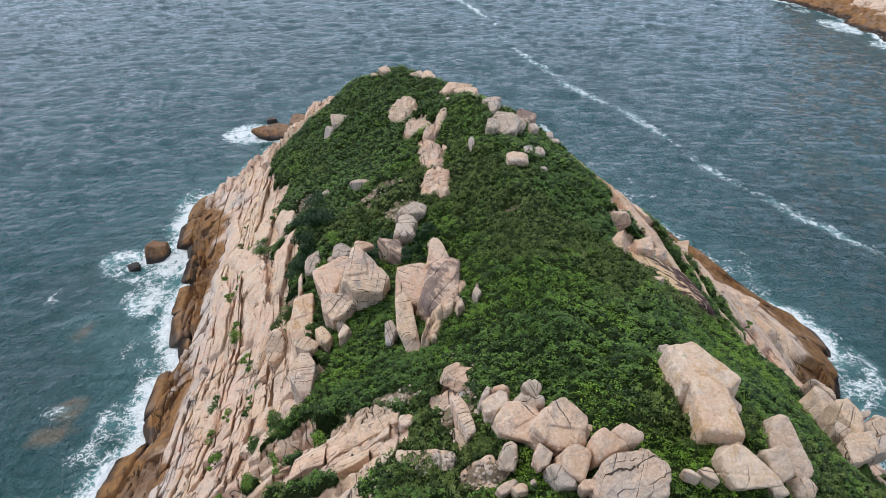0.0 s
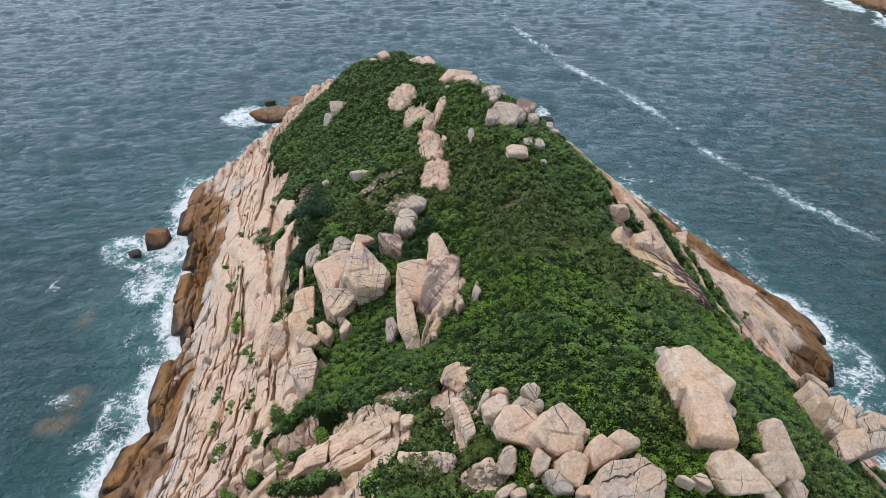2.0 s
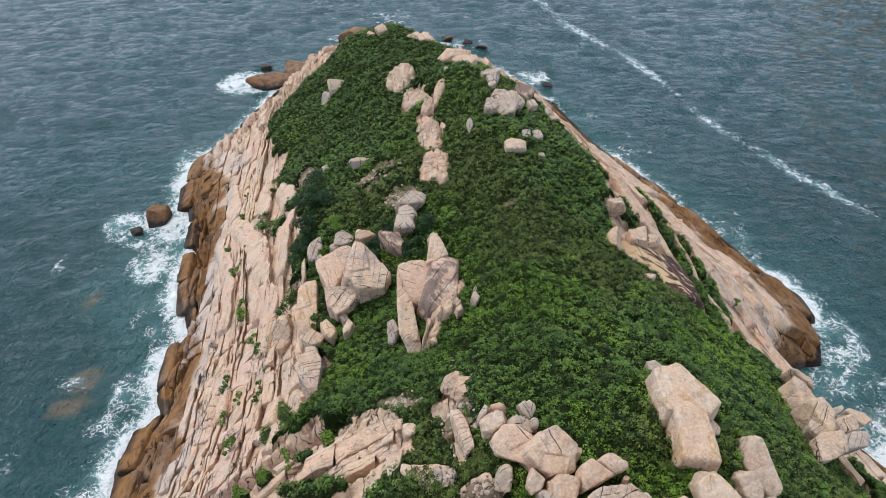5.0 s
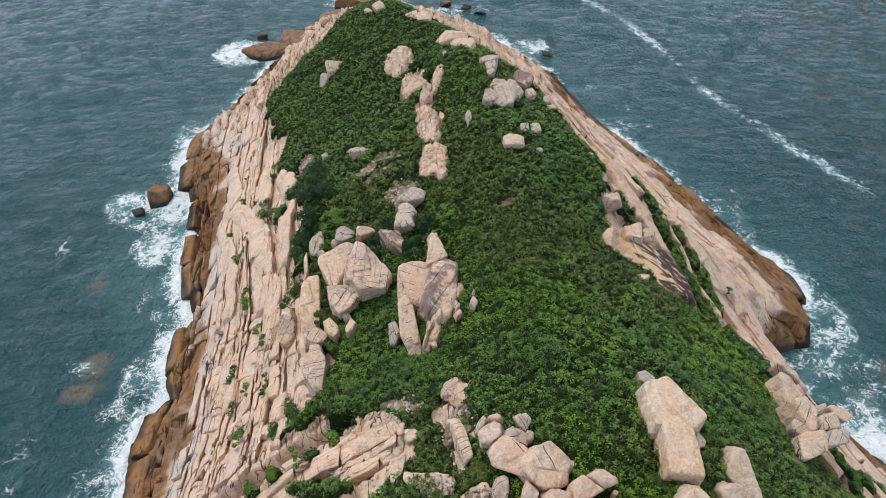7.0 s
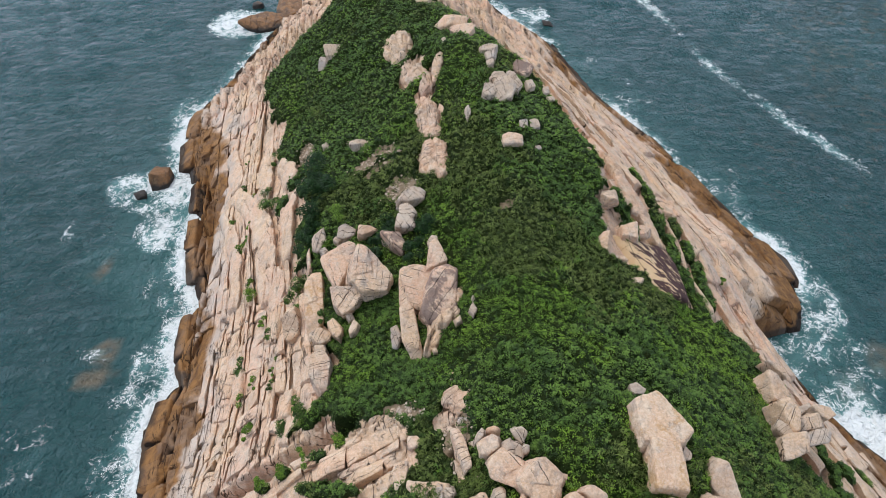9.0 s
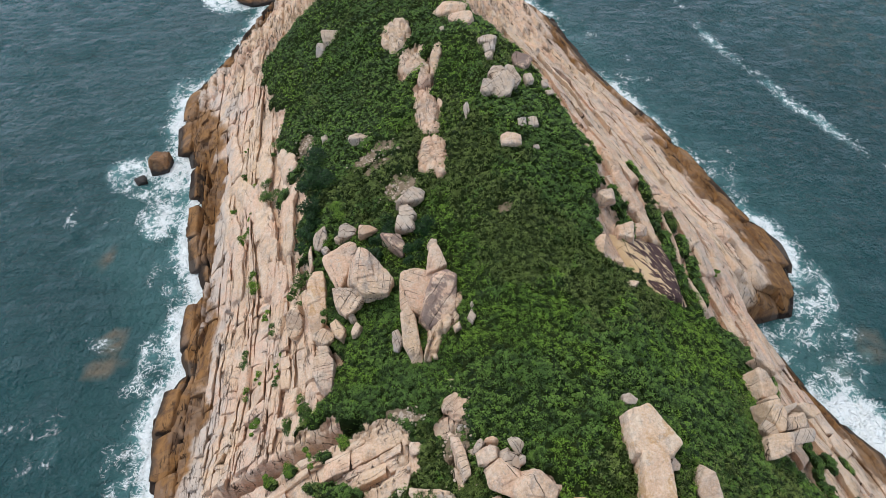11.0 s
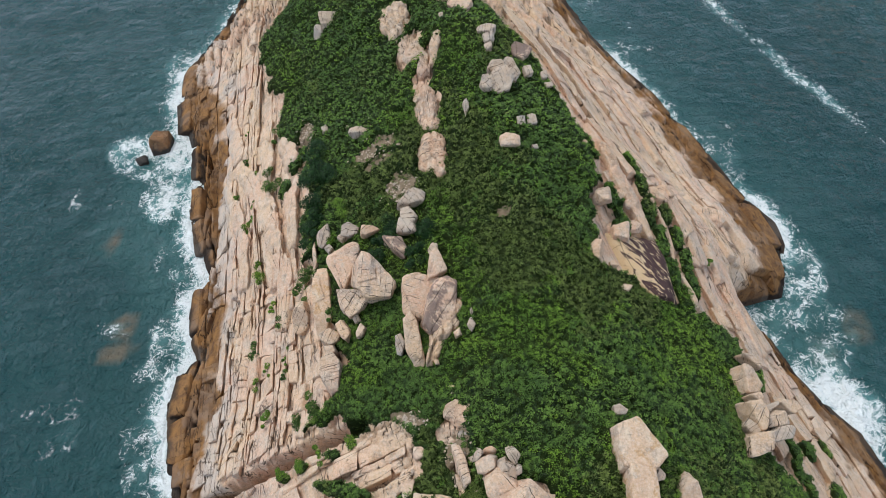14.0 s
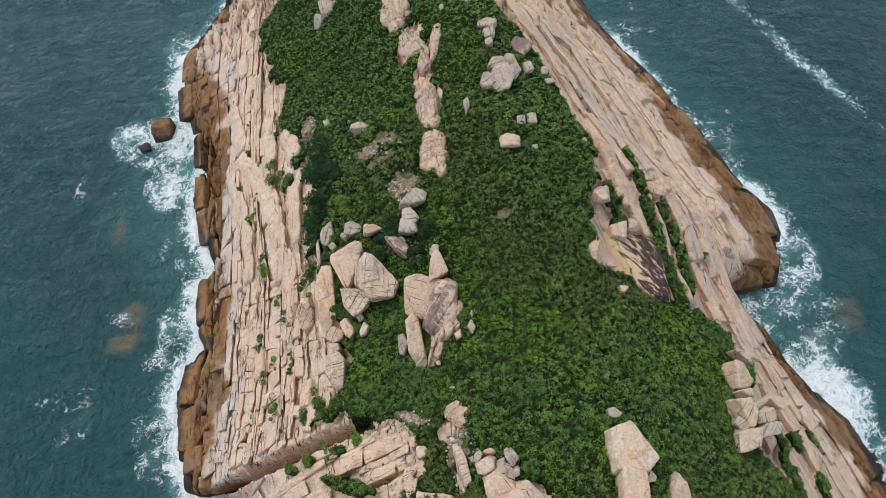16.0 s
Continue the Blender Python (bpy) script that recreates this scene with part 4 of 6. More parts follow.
# rocks of the ridge spine
def rib(name, label, category, line, half, tall, material, seed, block=(1.0, 1.7), group="", step=0.13, relief=1.0):
    """A long jointed hump of rock along a bent line. half: half widths at the line's points; tall: height over the ground."""
    line, half = np.array(line, float), np.array(half, float)
    way = np.concatenate([[0], np.cumsum(np.hypot(*np.diff(line, axis=0).T))])
    s = np.arange(0, way[-1] + step, step)
    v = np.linspace(-1, 1, max(9, int(2 * half.max() / step)))
    cx, cy = np.interp(s, way, line[:, 0]), np.interp(s, way, line[:, 1])
    dx, dy = np.gradient(cx, s), np.gradient(cy, s)
    far = np.hypot(dx, dy)
    w = np.interp(s, way, half) * (1 + 0.22 * fbm(s * 0.5, s * 0 + seed, seed, 3))
    V, S = np.meshgrid(v, s)
    W = w[:, None]
    ragged = V * W * (1 + 0.18 * fbm(S * 0.9, np.sign(V) * 3.0 + seed, seed + 1, 3) * abs(V))
    x, y = cx[:, None] + ragged * (dy / far)[:, None], cy[:, None] - ragged * (dx / far)[:, None]
    bend = 0.25 * fbm(x * 0.6, y * 0.6, seed + 2, 3)
    p1, e1, du, dv = blocks(ragged + bend, S + bend, *block, seed + 3)
    p2, e2, du2, _ = blocks(ragged + S * 0.4 + bend, S - ragged * 0.4, block[0] * 0.45, block[1] * 0.5, seed + 4)
    ends = np.clip(np.minimum(S, s[-1] - S) / (0.6 * W + 0.1), 0, 1)
    dome = np.clip((1 - abs(V) ** 2.6) * (1 - (1 - ends) ** 2.4), 0, 1) ** 0.6
    rise = tall * dome * (0.75 + 0.4 * p1) + relief * (0.22 * (p2 - 0.5) - 0.42 * smooth(0.14, 0.0, e1) + (0.22 * dv - 0.2 * du) * tall - 0.2 * smooth(0.14, 0.0, e2))
    z = base_height(x, y) + 0.25 + rise + 0.06 * fbm(x * 3, y * 3, seed + 5, 3)
    edge = (abs(V) > 0.999) | (S < step) | (S > s[-1] - step)
    z = np.where(edge, z - tall - 0.8, z)
    return tagged(mesh_object(name, np.stack([x, y, z], -1).reshape(-1, 3), grid_faces(len(v), len(s)), material), label, category, group)


SPINE = "long pinkish granite rib of jointed humps along the ridge"
rib("rock_outcrop", SPINE, "rock outcrop", ((0.4, 67.4), (-0.8, 70.0), (-1.4, 73.1), (-1.2, 75.0)), (0.6, 1.9, 1.9, 1.1), 0.9, GRANITE, 511, (1.3, 1.6), "rocks of the ridge spine")
rib("rock_outcrop", SPINE, "rock outcrop", ((-1.2, 75.2), (-1.8, 78.6), (-2.5, 82.0), (-3.2, 84.9)), (1.1, 1.5, 1.8, 1.0), 1.0, GRANITE, 521, (1.2, 2.2), "rocks of the ridge spine")
rib("rock_outcrop", SPINE, "rock outcrop", ((-2.0, 86.6), (-3.1, 90.1), (-4.5, 92.7), (-6.4, 95.6)), (1.0, 1.5, 1.6, 1.3), 0.9, GRANITE, 531, (1.0, 1.3), "rocks of the ridge spine")
rib("rock_outcrop", SPINE, "rock outcrop", ((-0.9, 87.8), (-0.8, 91.0), (-0.5, 94.2)), (0.6, 0.9, 0.6), 1.0, GRANITE, 541, (1.0, 1.1), "rocks of the ridge spine")
rib("rock_outcrop", "rounded cluster of grey-pink jointed granite on the ridge", "rock outcrop", ((-6.0, 95.6), (-7.2, 99.0), (-7.3, 103.2)), (1.4, 2.3, 1.9), 1.5, GRANITE, 551, (1.0, 2.2), "rocks of the ridge spine")
# smooth swollen slabs of the western flank
WEST_SLAB = "smooth swollen pink granite slab on the western flank"
for k, (line, half) in enumerate(((((-35.9, 86.8), (-33.7, 86.8), (-30.4, 82.5), (-27.0, 76.4), (-24.5, 70.7), (-24.0, 66.5), (-23.5, 61.7)), (0.8, 1.3, 1.4, 1.7, 1.7, 1.5, 0.9)), (((-22.1, 65.6), (-21.6, 62.3), (-21.7, 59.2)), (0.7, 1.3, 0.8)), (((-21.3, 77.2), (-21.7, 74.1), (-20.8, 68.8), (-20.4, 65.5)), (1.1, 1.4, 1.0, 0.8)), (((-36.4, 85.5), (-33.4, 80.1), (-30.4, 72.3), (-29.3, 66.6), (-29.3, 64.0)), (0.8, 1.1, 1.2, 1.1, 0.7)),
                                  (((-26.7, 81.4), (-27.3, 84.6), (-28.4, 88.6)), (0.8, 1.5, 0.8)), (((-22.0, 79.4), (-22.8, 82.3), (-24.8, 86.0)), (1.1, 1.7, 0.7)),
                                  (((-33.9, 88.7), (-35.3, 93.3), (-37.3, 99.3)), (1.0, 1.6, 1.0)))):
    rib("rock_outcrop", WEST_SLAB, "rock outcrop", line, half, 0.7, PINK_GRANITE, 601 + 10 * k, (3.2, 6.5), "slabs of the western flank", 0.15, 0.5)
# pale slabs and ribs between the green strips of the eastern ledges
EAST_SLAB = "long pale granite slab between strips of green scrub"
for k, (line, half, tall) in enumerate(((((21.9, 76.4), (23.2, 71.7), (24.8, 68.0), (26.0, 65.4), (27.0, 62.4)), (1.0, 1.3, 1.3, 1.0, 0.5), 0.7), (((28.3, 69.6), (29.6, 67.0), (30.3, 63.9), (30.2, 60.6)), (0.5, 0.6, 0.6, 0.4), 0.9),
                                        (((30.8, 59.4), (31.8, 56.8), (32.4, 54.4)), (0.4, 0.7, 0.8), 0.9))):
    rib("rock_outcrop", EAST_SLAB, "rock outcrop", line, half, tall, PINK_GRANITE, 701 + 10 * k, (2.4, 4.5), "slabs of the eastern ledges", 0.13, 0.5)
# rocks in the western scrub
boulder("boulder", (-10.8, 79.5, 25.3), (3.5, 2.0, 1.5), 124, "grey-pink fractured granite rock among dark shrubs", material=GREY_GRANITE, turn=13, level=5, cracks=4, group="rocks in the western scrub")
boulder("boulder", (-9.7, 80.9, 26.0), (1.1, 1.1, 0.8), 125, "grey-pink fractured granite rock among dark shrubs", material=GREY_GRANITE, turn=11, level=4, cracks=1, group="rocks in the western scrub")
boulder("boulder", (-10.9, 82.1, 25.3), (0.8, 0.8, 0.6), 126, "grey-pink fractured granite rock among dark shrubs", material=GREY_GRANITE, turn=2, level=4, cracks=1, group="rocks in the western scrub")
boulder("boulder", (-13.3, 82.0, 23.9), (0.8, 0.8, 0.6), 127, "grey-pink fractured granite rock among dark shrubs", material=GREY_GRANITE, turn=-13, level=4, cracks=1, group="rocks in the western scrub")
boulder("boulder", (-16.9, 83.3, 22.0), (1.0, 1.6, 1.2), 128, "grey-pink fractured granite rock among dark shrubs", material=GREY_GRANITE, turn=12, level=4, cracks=3, group="rocks in the western scrub")
boulder("boulder", (-17.9, 105.6, 23.9), (3.7, 2.4, 1.8), 129, "grey-pink fractured granite rock among dark shrubs", material=GREY_GRANITE, turn=2, level=5, cracks=4, group="rocks in the western scrub")
boulder("boulder", (-17.8, 107.8, 24.3), (1.1, 0.8, 0.6), 130, "grey-pink fractured granite rock among dark shrubs", material=GREY_GRANITE, turn=1, level=4, cracks=1, group="rocks in the western scrub")
boulder("boulder", (-19.7, 104.6, 22.7), (1.5, 2.4, 1.8), 131, "grey-pink fractured granite rock among dark shrubs", material=GREY_GRANITE, turn=-5, level=5, cracks=3, group="rocks in the western scrub")
# blocks on the eastern ledges
boulder("boulder", (20.0, 65.3, 28.5), (2.4, 2.2, 1.6), 132, "tan granite block on the eastern ledges", material=GRANITE, turn=-2, level=5, cracks=3, group="blocks on the eastern ledges")
boulder("boulder", (22.7, 67.3, 26.7), (1.9, 1.1, 0.8), 133, "tan granite block on the eastern ledges", material=GRANITE, turn=0, level=5, cracks=3, group="blocks on the eastern ledges")
boulder("boulder", (21.8, 60.4, 27.2), (2.4, 2.1, 1.6), 134, "tan granite block on the eastern ledges", material=GRANITE, turn=0, level=5, cracks=3, group="blocks on the eastern ledges")
boulder("boulder", (17.6, 55.8, 30.4), (1.3, 2.5, 1.8), 135, "tan granite block on the eastern ledges", material=GRANITE, turn=5, level=5, cracks=3, group="blocks on the eastern ledges")
boulder("boulder", (24.6, 63.0, 25.1), (2.0, 1.7, 1.3), 136, "tan granite block on the eastern ledges", material=GRANITE, turn=2, level=5, cracks=3, group="blocks on the eastern ledges")
boulder("boulder", (30.1, 72.2, 20.4), (2.8, 2.6, 1.3), 137, "tan granite block on the eastern ledges", material=GRANITE, turn=-12, level=5, cracks=4, group="blocks on the eastern ledges")
boulder("boulder", (18.4, 73.8, 29.5), (1.0, 0.9, 0.7), 138, "tan granite block on the eastern ledges", material=GRANITE, turn=-9, level=4, cracks=1, group="blocks on the eastern ledges")
boulder("boulder", (20.4, 51.6, 29.2), (1.4, 1.4, 1.1), 139, "tan granite block on the eastern ledges", material=GRANITE, turn=-14, level=4, cracks=1, group="blocks on the eastern ledges")
boulder("boulder", (19.6, 54.9, 29.4), (0.8, 0.9, 0.7), 140, "tan granite block on the eastern ledges", material=GRANITE, turn=8, level=4, cracks=1, group="blocks on the eastern ledges")
boulder("boulder", (23.9, 66.3, 25.8), (1.0, 1.3, 0.9), 141, "tan granite block on the eastern ledges", material=GRANITE, turn=0, level=4, cracks=1, group="blocks on the eastern ledges")
boulder("boulder", (43.2, 76.8, 9.1), (4.5, 2.9, 1.1), 142, "tan granite block on the eastern ledges", material=GRANITE, turn=2, level=6, cracks=4, group="blocks on the eastern ledges")
# boulders on the near ridge
# stacked blocks on the eastern slope
boulder("boulder", (16.4, 36.0, 33.4), (1.2, 1.1, 1.1), 145, "stacked pale granite block at the edge of the scrub", material=GREY_GRANITE, turn=10, level=5, cracks=3, group="stacked blocks on the eastern slope")
boulder("boulder", (15.6, 38.2, 32.8), (1.3, 0.7, 0.5), 146, "stacked pale granite block at the edge of the scrub", material=GRANITE, turn=-10, level=4, cracks=1, group="stacked blocks on the eastern slope")
boulder("boulder", (16.5, 35.4, 32.9), (1.6, 0.9, 0.7), 147, "stacked pale granite block at the edge of the scrub", material=GREY_GRANITE, turn=3, level=5, cracks=3, group="stacked blocks on the eastern slope")
# rocks along the bare track
boulder("boulder", (1.0, 39.8, 29.5), (1.0, 1.0, 0.7), 148, "weathered granite rock beside bare earth and grass", material=GRANITE, turn=-3, level=4, cracks=1, group="rocks along the bare track")
boulder("boulder", (1.4, 37.3, 29.8), (2.4, 2.7, 1.1), 149, "weathered granite rock beside bare earth and grass", material=GRANITE, turn=-12, level=5, cracks=3, group="rocks along the bare track")
boulder("boulder", (1.9, 31.4, 30.8), (1.1, 3.5, 1.4), 150, "weathered granite rock beside bare earth and grass", material=GRANITE, turn=9, level=5, cracks=4, group="rocks along the bare track")
boulder("boulder", (-2.1, 33.6, 28.4), (1.6, 1.3, 1.0), 151, "weathered granite rock beside bare earth and grass", material=GRANITE, turn=6, level=4, cracks=3, group="rocks along the bare track")
boulder("boulder", (-3.2, 34.9, 27.5), (0.9, 1.2, 0.9), 152, "weathered granite rock beside bare earth and grass", material=GRANITE, turn=13, level=4, cracks=1, group="rocks along the bare track")
boulder("boulder", (-2.9, 36.6, 27.5), (0.6, 0.9, 0.6), 153, "weathered granite rock beside bare earth and grass", material=GRANITE, turn=14, level=4, cracks=1, group="rocks along the bare track")
boulder("boulder", (-3.2, 29.9, 28.8), (1.2, 2.0, 1.5), 154, "weathered granite rock beside bare earth and grass", material=GRANITE, turn=-8, level=5, cracks=3, group="rocks along the bare track")
boulder("boulder", (-0.8, 28.3, 30.1), (2.6, 1.7, 1.0), 155, "weathered granite rock beside bare earth and grass", material=GRANITE, turn=2, level=5, cracks=3, group="rocks along the bare track")
boulder("boulder", (-2.6, 28.6, 29.4), (0.6, 0.9, 0.7), 156, "weathered granite rock beside bare earth and grass", material=GRANITE, turn=0, level=4, cracks=1, group="rocks along the bare track")
boulder("boulder", (-1.9, 27.7, 29.7), (0.7, 0.7, 0.5), 157, "weathered granite rock beside bare earth and grass", material=GRANITE, turn=3, level=4, cracks=1, group="rocks along the bare track")
boulder("boulder", (-1.2, 27.3, 30.0), (0.9, 0.6, 0.5), 158, "weathered granite rock beside bare earth and grass", material=GRANITE, turn=5, level=4, cracks=1, group="rocks along the bare track")
boulder("boulder", (-0.6, 29.6, 30.0), (0.6, 0.5, 0.4), 159, "weathered granite rock beside bare earth and grass", material=GRANITE, turn=-3, level=4, cracks=1, group="rocks along the bare track")
boulder("boulder", (0.1, 29.0, 30.3), (0.8, 0.6, 0.5), 160, "weathered granite rock beside bare earth and grass", material=GRANITE, turn=-11, level=4, cracks=1, group="rocks along the bare track")
boulder("boulder", (-2.9, 27.2, 29.3), (0.6, 1.1, 0.8), 161, "weathered granite rock beside bare earth and grass", material=GRANITE, turn=1, level=4, cracks=1, group="rocks along the bare track")
boulder("boulder", (-1.9, 26.8, 29.7), (0.6, 0.6, 0.4), 162, "weathered granite rock beside bare earth and grass", material=GRANITE, turn=-12, level=4, cracks=1, group="rocks along the bare track")
boulder("boulder", (-0.5, 26.4, 30.2), (0.8, 0.7, 0.5), 163, "weathered granite rock beside bare earth and grass", material=GRANITE, turn=1, level=4, cracks=1, group="rocks along the bare track")
boulder("boulder", (1.8, 26.9, 31.1), (0.6, 0.5, 0.4), 164, "weathered granite rock beside bare earth and grass", material=GRANITE, turn=-11, level=4, cracks=1, group="rocks along the bare track")
rib("rock_outcrop", "grey pitted granite outcrop low in the grass", "rock outcrop", ((-2.4, 27.6), (-0.6, 28.3), (1.3, 27.7)), (0.9, 1.4, 0.9), 0.7, GREY_GRANITE, 571, (0.8, 0.9), "rocks along the bare track", 0.09)
# larger rocks with faces of their own
boulder("boulder", (7.9, 81.3, 32.5), (3.4, 3.9, 2.6), 301, "grey-white weathered granite boulder on the ridge crest", material=GREY_GRANITE, tip=22, lean=0, level=5, cracks=4, round_off=12.0, sides=((-176,1.68),(-119,1.89),(-67,1.61),(-22,1.47),(30,1.64),(96,1.83),(146,1.58)), group="boulders on the crest")
boulder("boulder", (6.1, 80.6, 32.8), (1.8, 2.1, 2.4), 302, "grey-white weathered granite boulder on the ridge crest", material=GREY_GRANITE, tip=20, lean=-6, level=5, cracks=3, round_off=12.0, sides=((-155,0.86),(-95,1.02),(-28,0.84),(24,0.76),(103,0.96),(168,0.84)), group="boulders on the crest")
boulder("boulder", (7.4, 83.7, 32.4), (2.4, 2.2, 2.4), 303, "grey-white weathered granite boulder on the ridge crest", material=GREY_GRANITE, tip=14, lean=0, level=5, cracks=3, round_off=7.0, sides=((-112,0.95),(-46,0.85),(28,1.08),(109,0.81),(148,0.74)), group="boulders on the crest")
boulder("boulder", (9.6, 83.1, 31.7), (1.9, 2.5, 2.4), 304, "grey-white weathered granite boulder on the ridge crest", material=GREY_GRANITE, tip=16, lean=8, level=5, cracks=3, round_off=7.0, sides=((-169,0.84),(-96,1.21),(-28,0.7),(39,0.89),(128,0.87)), group="boulders on the crest")
boulder("boulder", (9.0, 85.1, 31.6), (2.3, 2.1, 2.4), 305, "grey-white weathered granite boulder on the ridge crest", material=GREY_GRANITE, tip=14, lean=6, level=5, cracks=3, round_off=7.0, sides=((-137,0.76),(-62,0.87),(20,0.97),(83,0.96),(145,1.03)), group="boulders on the crest")
boulder("boulder", (11.1, 89.3, 30.4), (2.7, 2.9, 2.8), 306, "round brown-grey granite boulder on the crest", material=PATCHED, tip=20, lean=6, level=5, cracks=1, round_off=15.0, sides=((-169,1.23),(-113,1.21),(-35,1.05),(29,1.21),(83,1.35),(140,1.32)), group="boulders on the crest")
boulder("boulder", (6.5, 92.2, 32.4), (2.8, 1.7, 1.8), 307, "grey-white weathered granite boulder on the ridge crest", material=GREY_GRANITE, tip=16, lean=0, level=5, cracks=2, round_off=7.0, sides=((-153,1.21),(-95,0.76),(-21,1.21),(64,0.86),(115,0.68)), group="boulders on the crest")
boulder("boulder", (6.6, 90.1, 32.6), (1.7, 1.9, 1.6), 308, "grey-white weathered granite boulder on the ridge crest", material=GREY_GRANITE, tip=16, lean=0, level=5, cracks=1, round_off=7.0, sides=((-166,0.7),(-68,0.67),(12,0.76),(105,0.76)), group="boulders on the crest")
boulder("boulder", (6.6, 88.3, 32.7), (1.1, 1.3, 1.4), 309, "grey-white weathered granite boulder on the ridge crest", material=GREY_GRANITE, tip=16, lean=0, level=4, cracks=1, round_off=7.0, sides=((-162,0.43),(-77,0.57),(7,0.48),(111,0.45)), group="boulders on the crest")
boulder("boulder", (11.8, 84.8, 31.0), (1.6, 1.9, 2.0), 310, "grey-white weathered granite boulder on the ridge crest", material=GREY_GRANITE, tip=16, lean=6, level=5, cracks=2, round_off=7.0, sides=((-167,0.61),(-61,0.63),(17,0.66),(104,0.81)), group="boulders on the crest")
boulder("boulder", (3.3, 77.1, 31.7), (0.9, 3.0, 1.8), 311, "grey-white weathered granite boulder on the ridge crest", material=GREY_GRANITE, tip=20, lean=0, level=5, cracks=1, round_off=7.0, sides=((-172,0.34),(-21,0.4),(17,0.48),(137,0.97)), group="boulders on the crest")
boulder("boulder", (10.1, 74.1, 32.7), (1.2, 1.3, 1.4), 312, "grey-white weathered granite boulder on the ridge crest", material=GREY_GRANITE, tip=16, lean=0, level=5, cracks=1, round_off=7.0, sides=((-175,0.58),(-86,0.61),(4,0.58),(98,0.56)), group="boulders on the crest")
boulder("boulder", (11.4, 74.7, 32.1), (1.3, 1.7, 1.4), 313, "grey-white weathered granite boulder on the ridge crest", material=GREY_GRANITE, tip=16, lean=6, level=5, cracks=1, round_off=7.0, sides=((-171,0.52),(-76,0.74),(5,0.6),(95,0.8)), group="boulders on the crest")
boulder("boulder", (8.4, 70.3, 33.2), (2.6, 1.8, 1.6), 314, "grey-white weathered granite boulder on the ridge crest", material=GRANITE, tip=16, lean=0, level=5, cracks=2, round_off=7.0, sides=((-172,1.24),(-86,0.85),(4,1.24),(76,0.81),(124,0.97)), group="boulders on the crest")
boulder("boulder", (11.6, 70.3, 32.2), (0.8, 0.8, 1.0), 315, "grey-white weathered granite boulder on the ridge crest", material=GREY_GRANITE, tip=16, lean=0, level=4, cracks=0, round_off=7.0, sides=((-170,0.36),(-78,0.32),(10,0.36),(102,0.32)), group="boulders on the crest")
boulder("boulder", (14.2, 85.4, 30.3), (0.8, 1.5, 1.2), 316, "grey-white weathered granite boulder on the ridge crest", material=GREY_GRANITE, tip=16, lean=10, level=4, cracks=0, round_off=7.0, sides=((-173,0.34),(-67,0.61),(7,0.34),(114,0.6)), group="boulders on the crest")
boulder("boulder", (14.7, 83.4, 30.3), (1.3, 1.2, 1.2), 317, "grey-white weathered granite boulder on the ridge crest", material=GREY_GRANITE, tip=16, lean=10, level=4, cracks=0, round_off=7.0, sides=((-159,0.52),(-63,0.38),(13,0.61),(107,0.43)), group="boulders on the crest")
boulder("boulder", (4.1, 31.8, 31.6), (2.1, 1.8, 2.2), 318, "smooth tan granite boulder bedded in dense scrub", material=WARM_GRANITE, tip=14, lean=-8, level=5, cracks=3, round_off=15.0, sides=((-166,0.97),(-103,0.97),(-58,0.62),(-1,1.02),(65,1.0),(108,0.75),(124,0.71)), group="boulders on the near ridge")
boulder("boulder", (3.3, 32.3, 32.3), (0.9, 1.1, 1.5), 319, "small grey granite boulder wedged among larger ones", material=GREY_GRANITE, tip=10, lean=0, level=4, cracks=0, round_off=12.0, sides=((-172,0.48),(-60,0.27),(-33,0.27),(44,0.49),(116,0.44),(155,0.37)), group="boulders on the near ridge")
boulder("boulder", (4.3, 32.6, 32.5), (1.4, 0.6, 1.2), 320, "small grey granite boulder wedged among larger ones", material=GRANITE, tip=0, lean=0, level=4, cracks=1, round_off=7.0, sides=((-155,0.59),(-91,0.3),(-46,0.47),(66,0.27),(112,0.3)), group="boulders on the near ridge")
boulder("boulder", (6.1, 32.3, 33.1), (1.0, 1.4, 1.8), 321, "small grey granite boulder wedged among larger ones", material=GREY_GRANITE, tip=30, lean=0, level=5, cracks=1, round_off=12.0, sides=((-152,0.23),(-135,0.3),(-71,0.74),(18,0.27),(33,0.34),(123,0.6)), group="boulders on the near ridge")
boulder("boulder", (6.3, 32.4, 33.1), (0.8, 1.2, 1.6), 322, "small grey granite boulder wedged among larger ones", material=GREY_GRANITE, tip=30, lean=10, level=5, cracks=1, round_off=7.0, sides=((-150,0.18),(-27,0.41),(19,0.37),(56,0.48),(125,0.53)), group="boulders on the near ridge")
boulder("boulder", (5.4, 31.3, 33.1), (0.9, 1.3, 1.8), 323, "small grey granite boulder wedged among larger ones", material=GREY_GRANITE, tip=34, lean=0, level=5, cracks=0, round_off=12.0, sides=((-153,0.44),(-119,0.48),(-51,0.63),(-2,0.46),(37,0.52),(117,0.51),(158,0.42)), group="boulders on the near ridge")
boulder("boulder", (6.7, 30.9, 33.3), (0.6, 1.0, 1.6), 324, "small grey granite boulder wedged among larger ones", material=GREY_GRANITE, tip=30, lean=0, level=4, cracks=0, round_off=7.0, sides=((-172,0.24),(-63,0.35),(-3,0.26),(80,0.46),(134,0.39)), group="boulders on the near ridge")
boulder("boulder", (5.6, 30.9, 33.1), (1.3, 1.4, 1.4), 325, "small grey granite boulder wedged among larger ones", material=GREY_GRANITE, tip=20, lean=20, level=4, cracks=1, round_off=7.0, sides=((-161,0.39),(-87,0.7),(-11,0.64),(34,0.5),(94,0.7)), group="boulders on the near ridge")
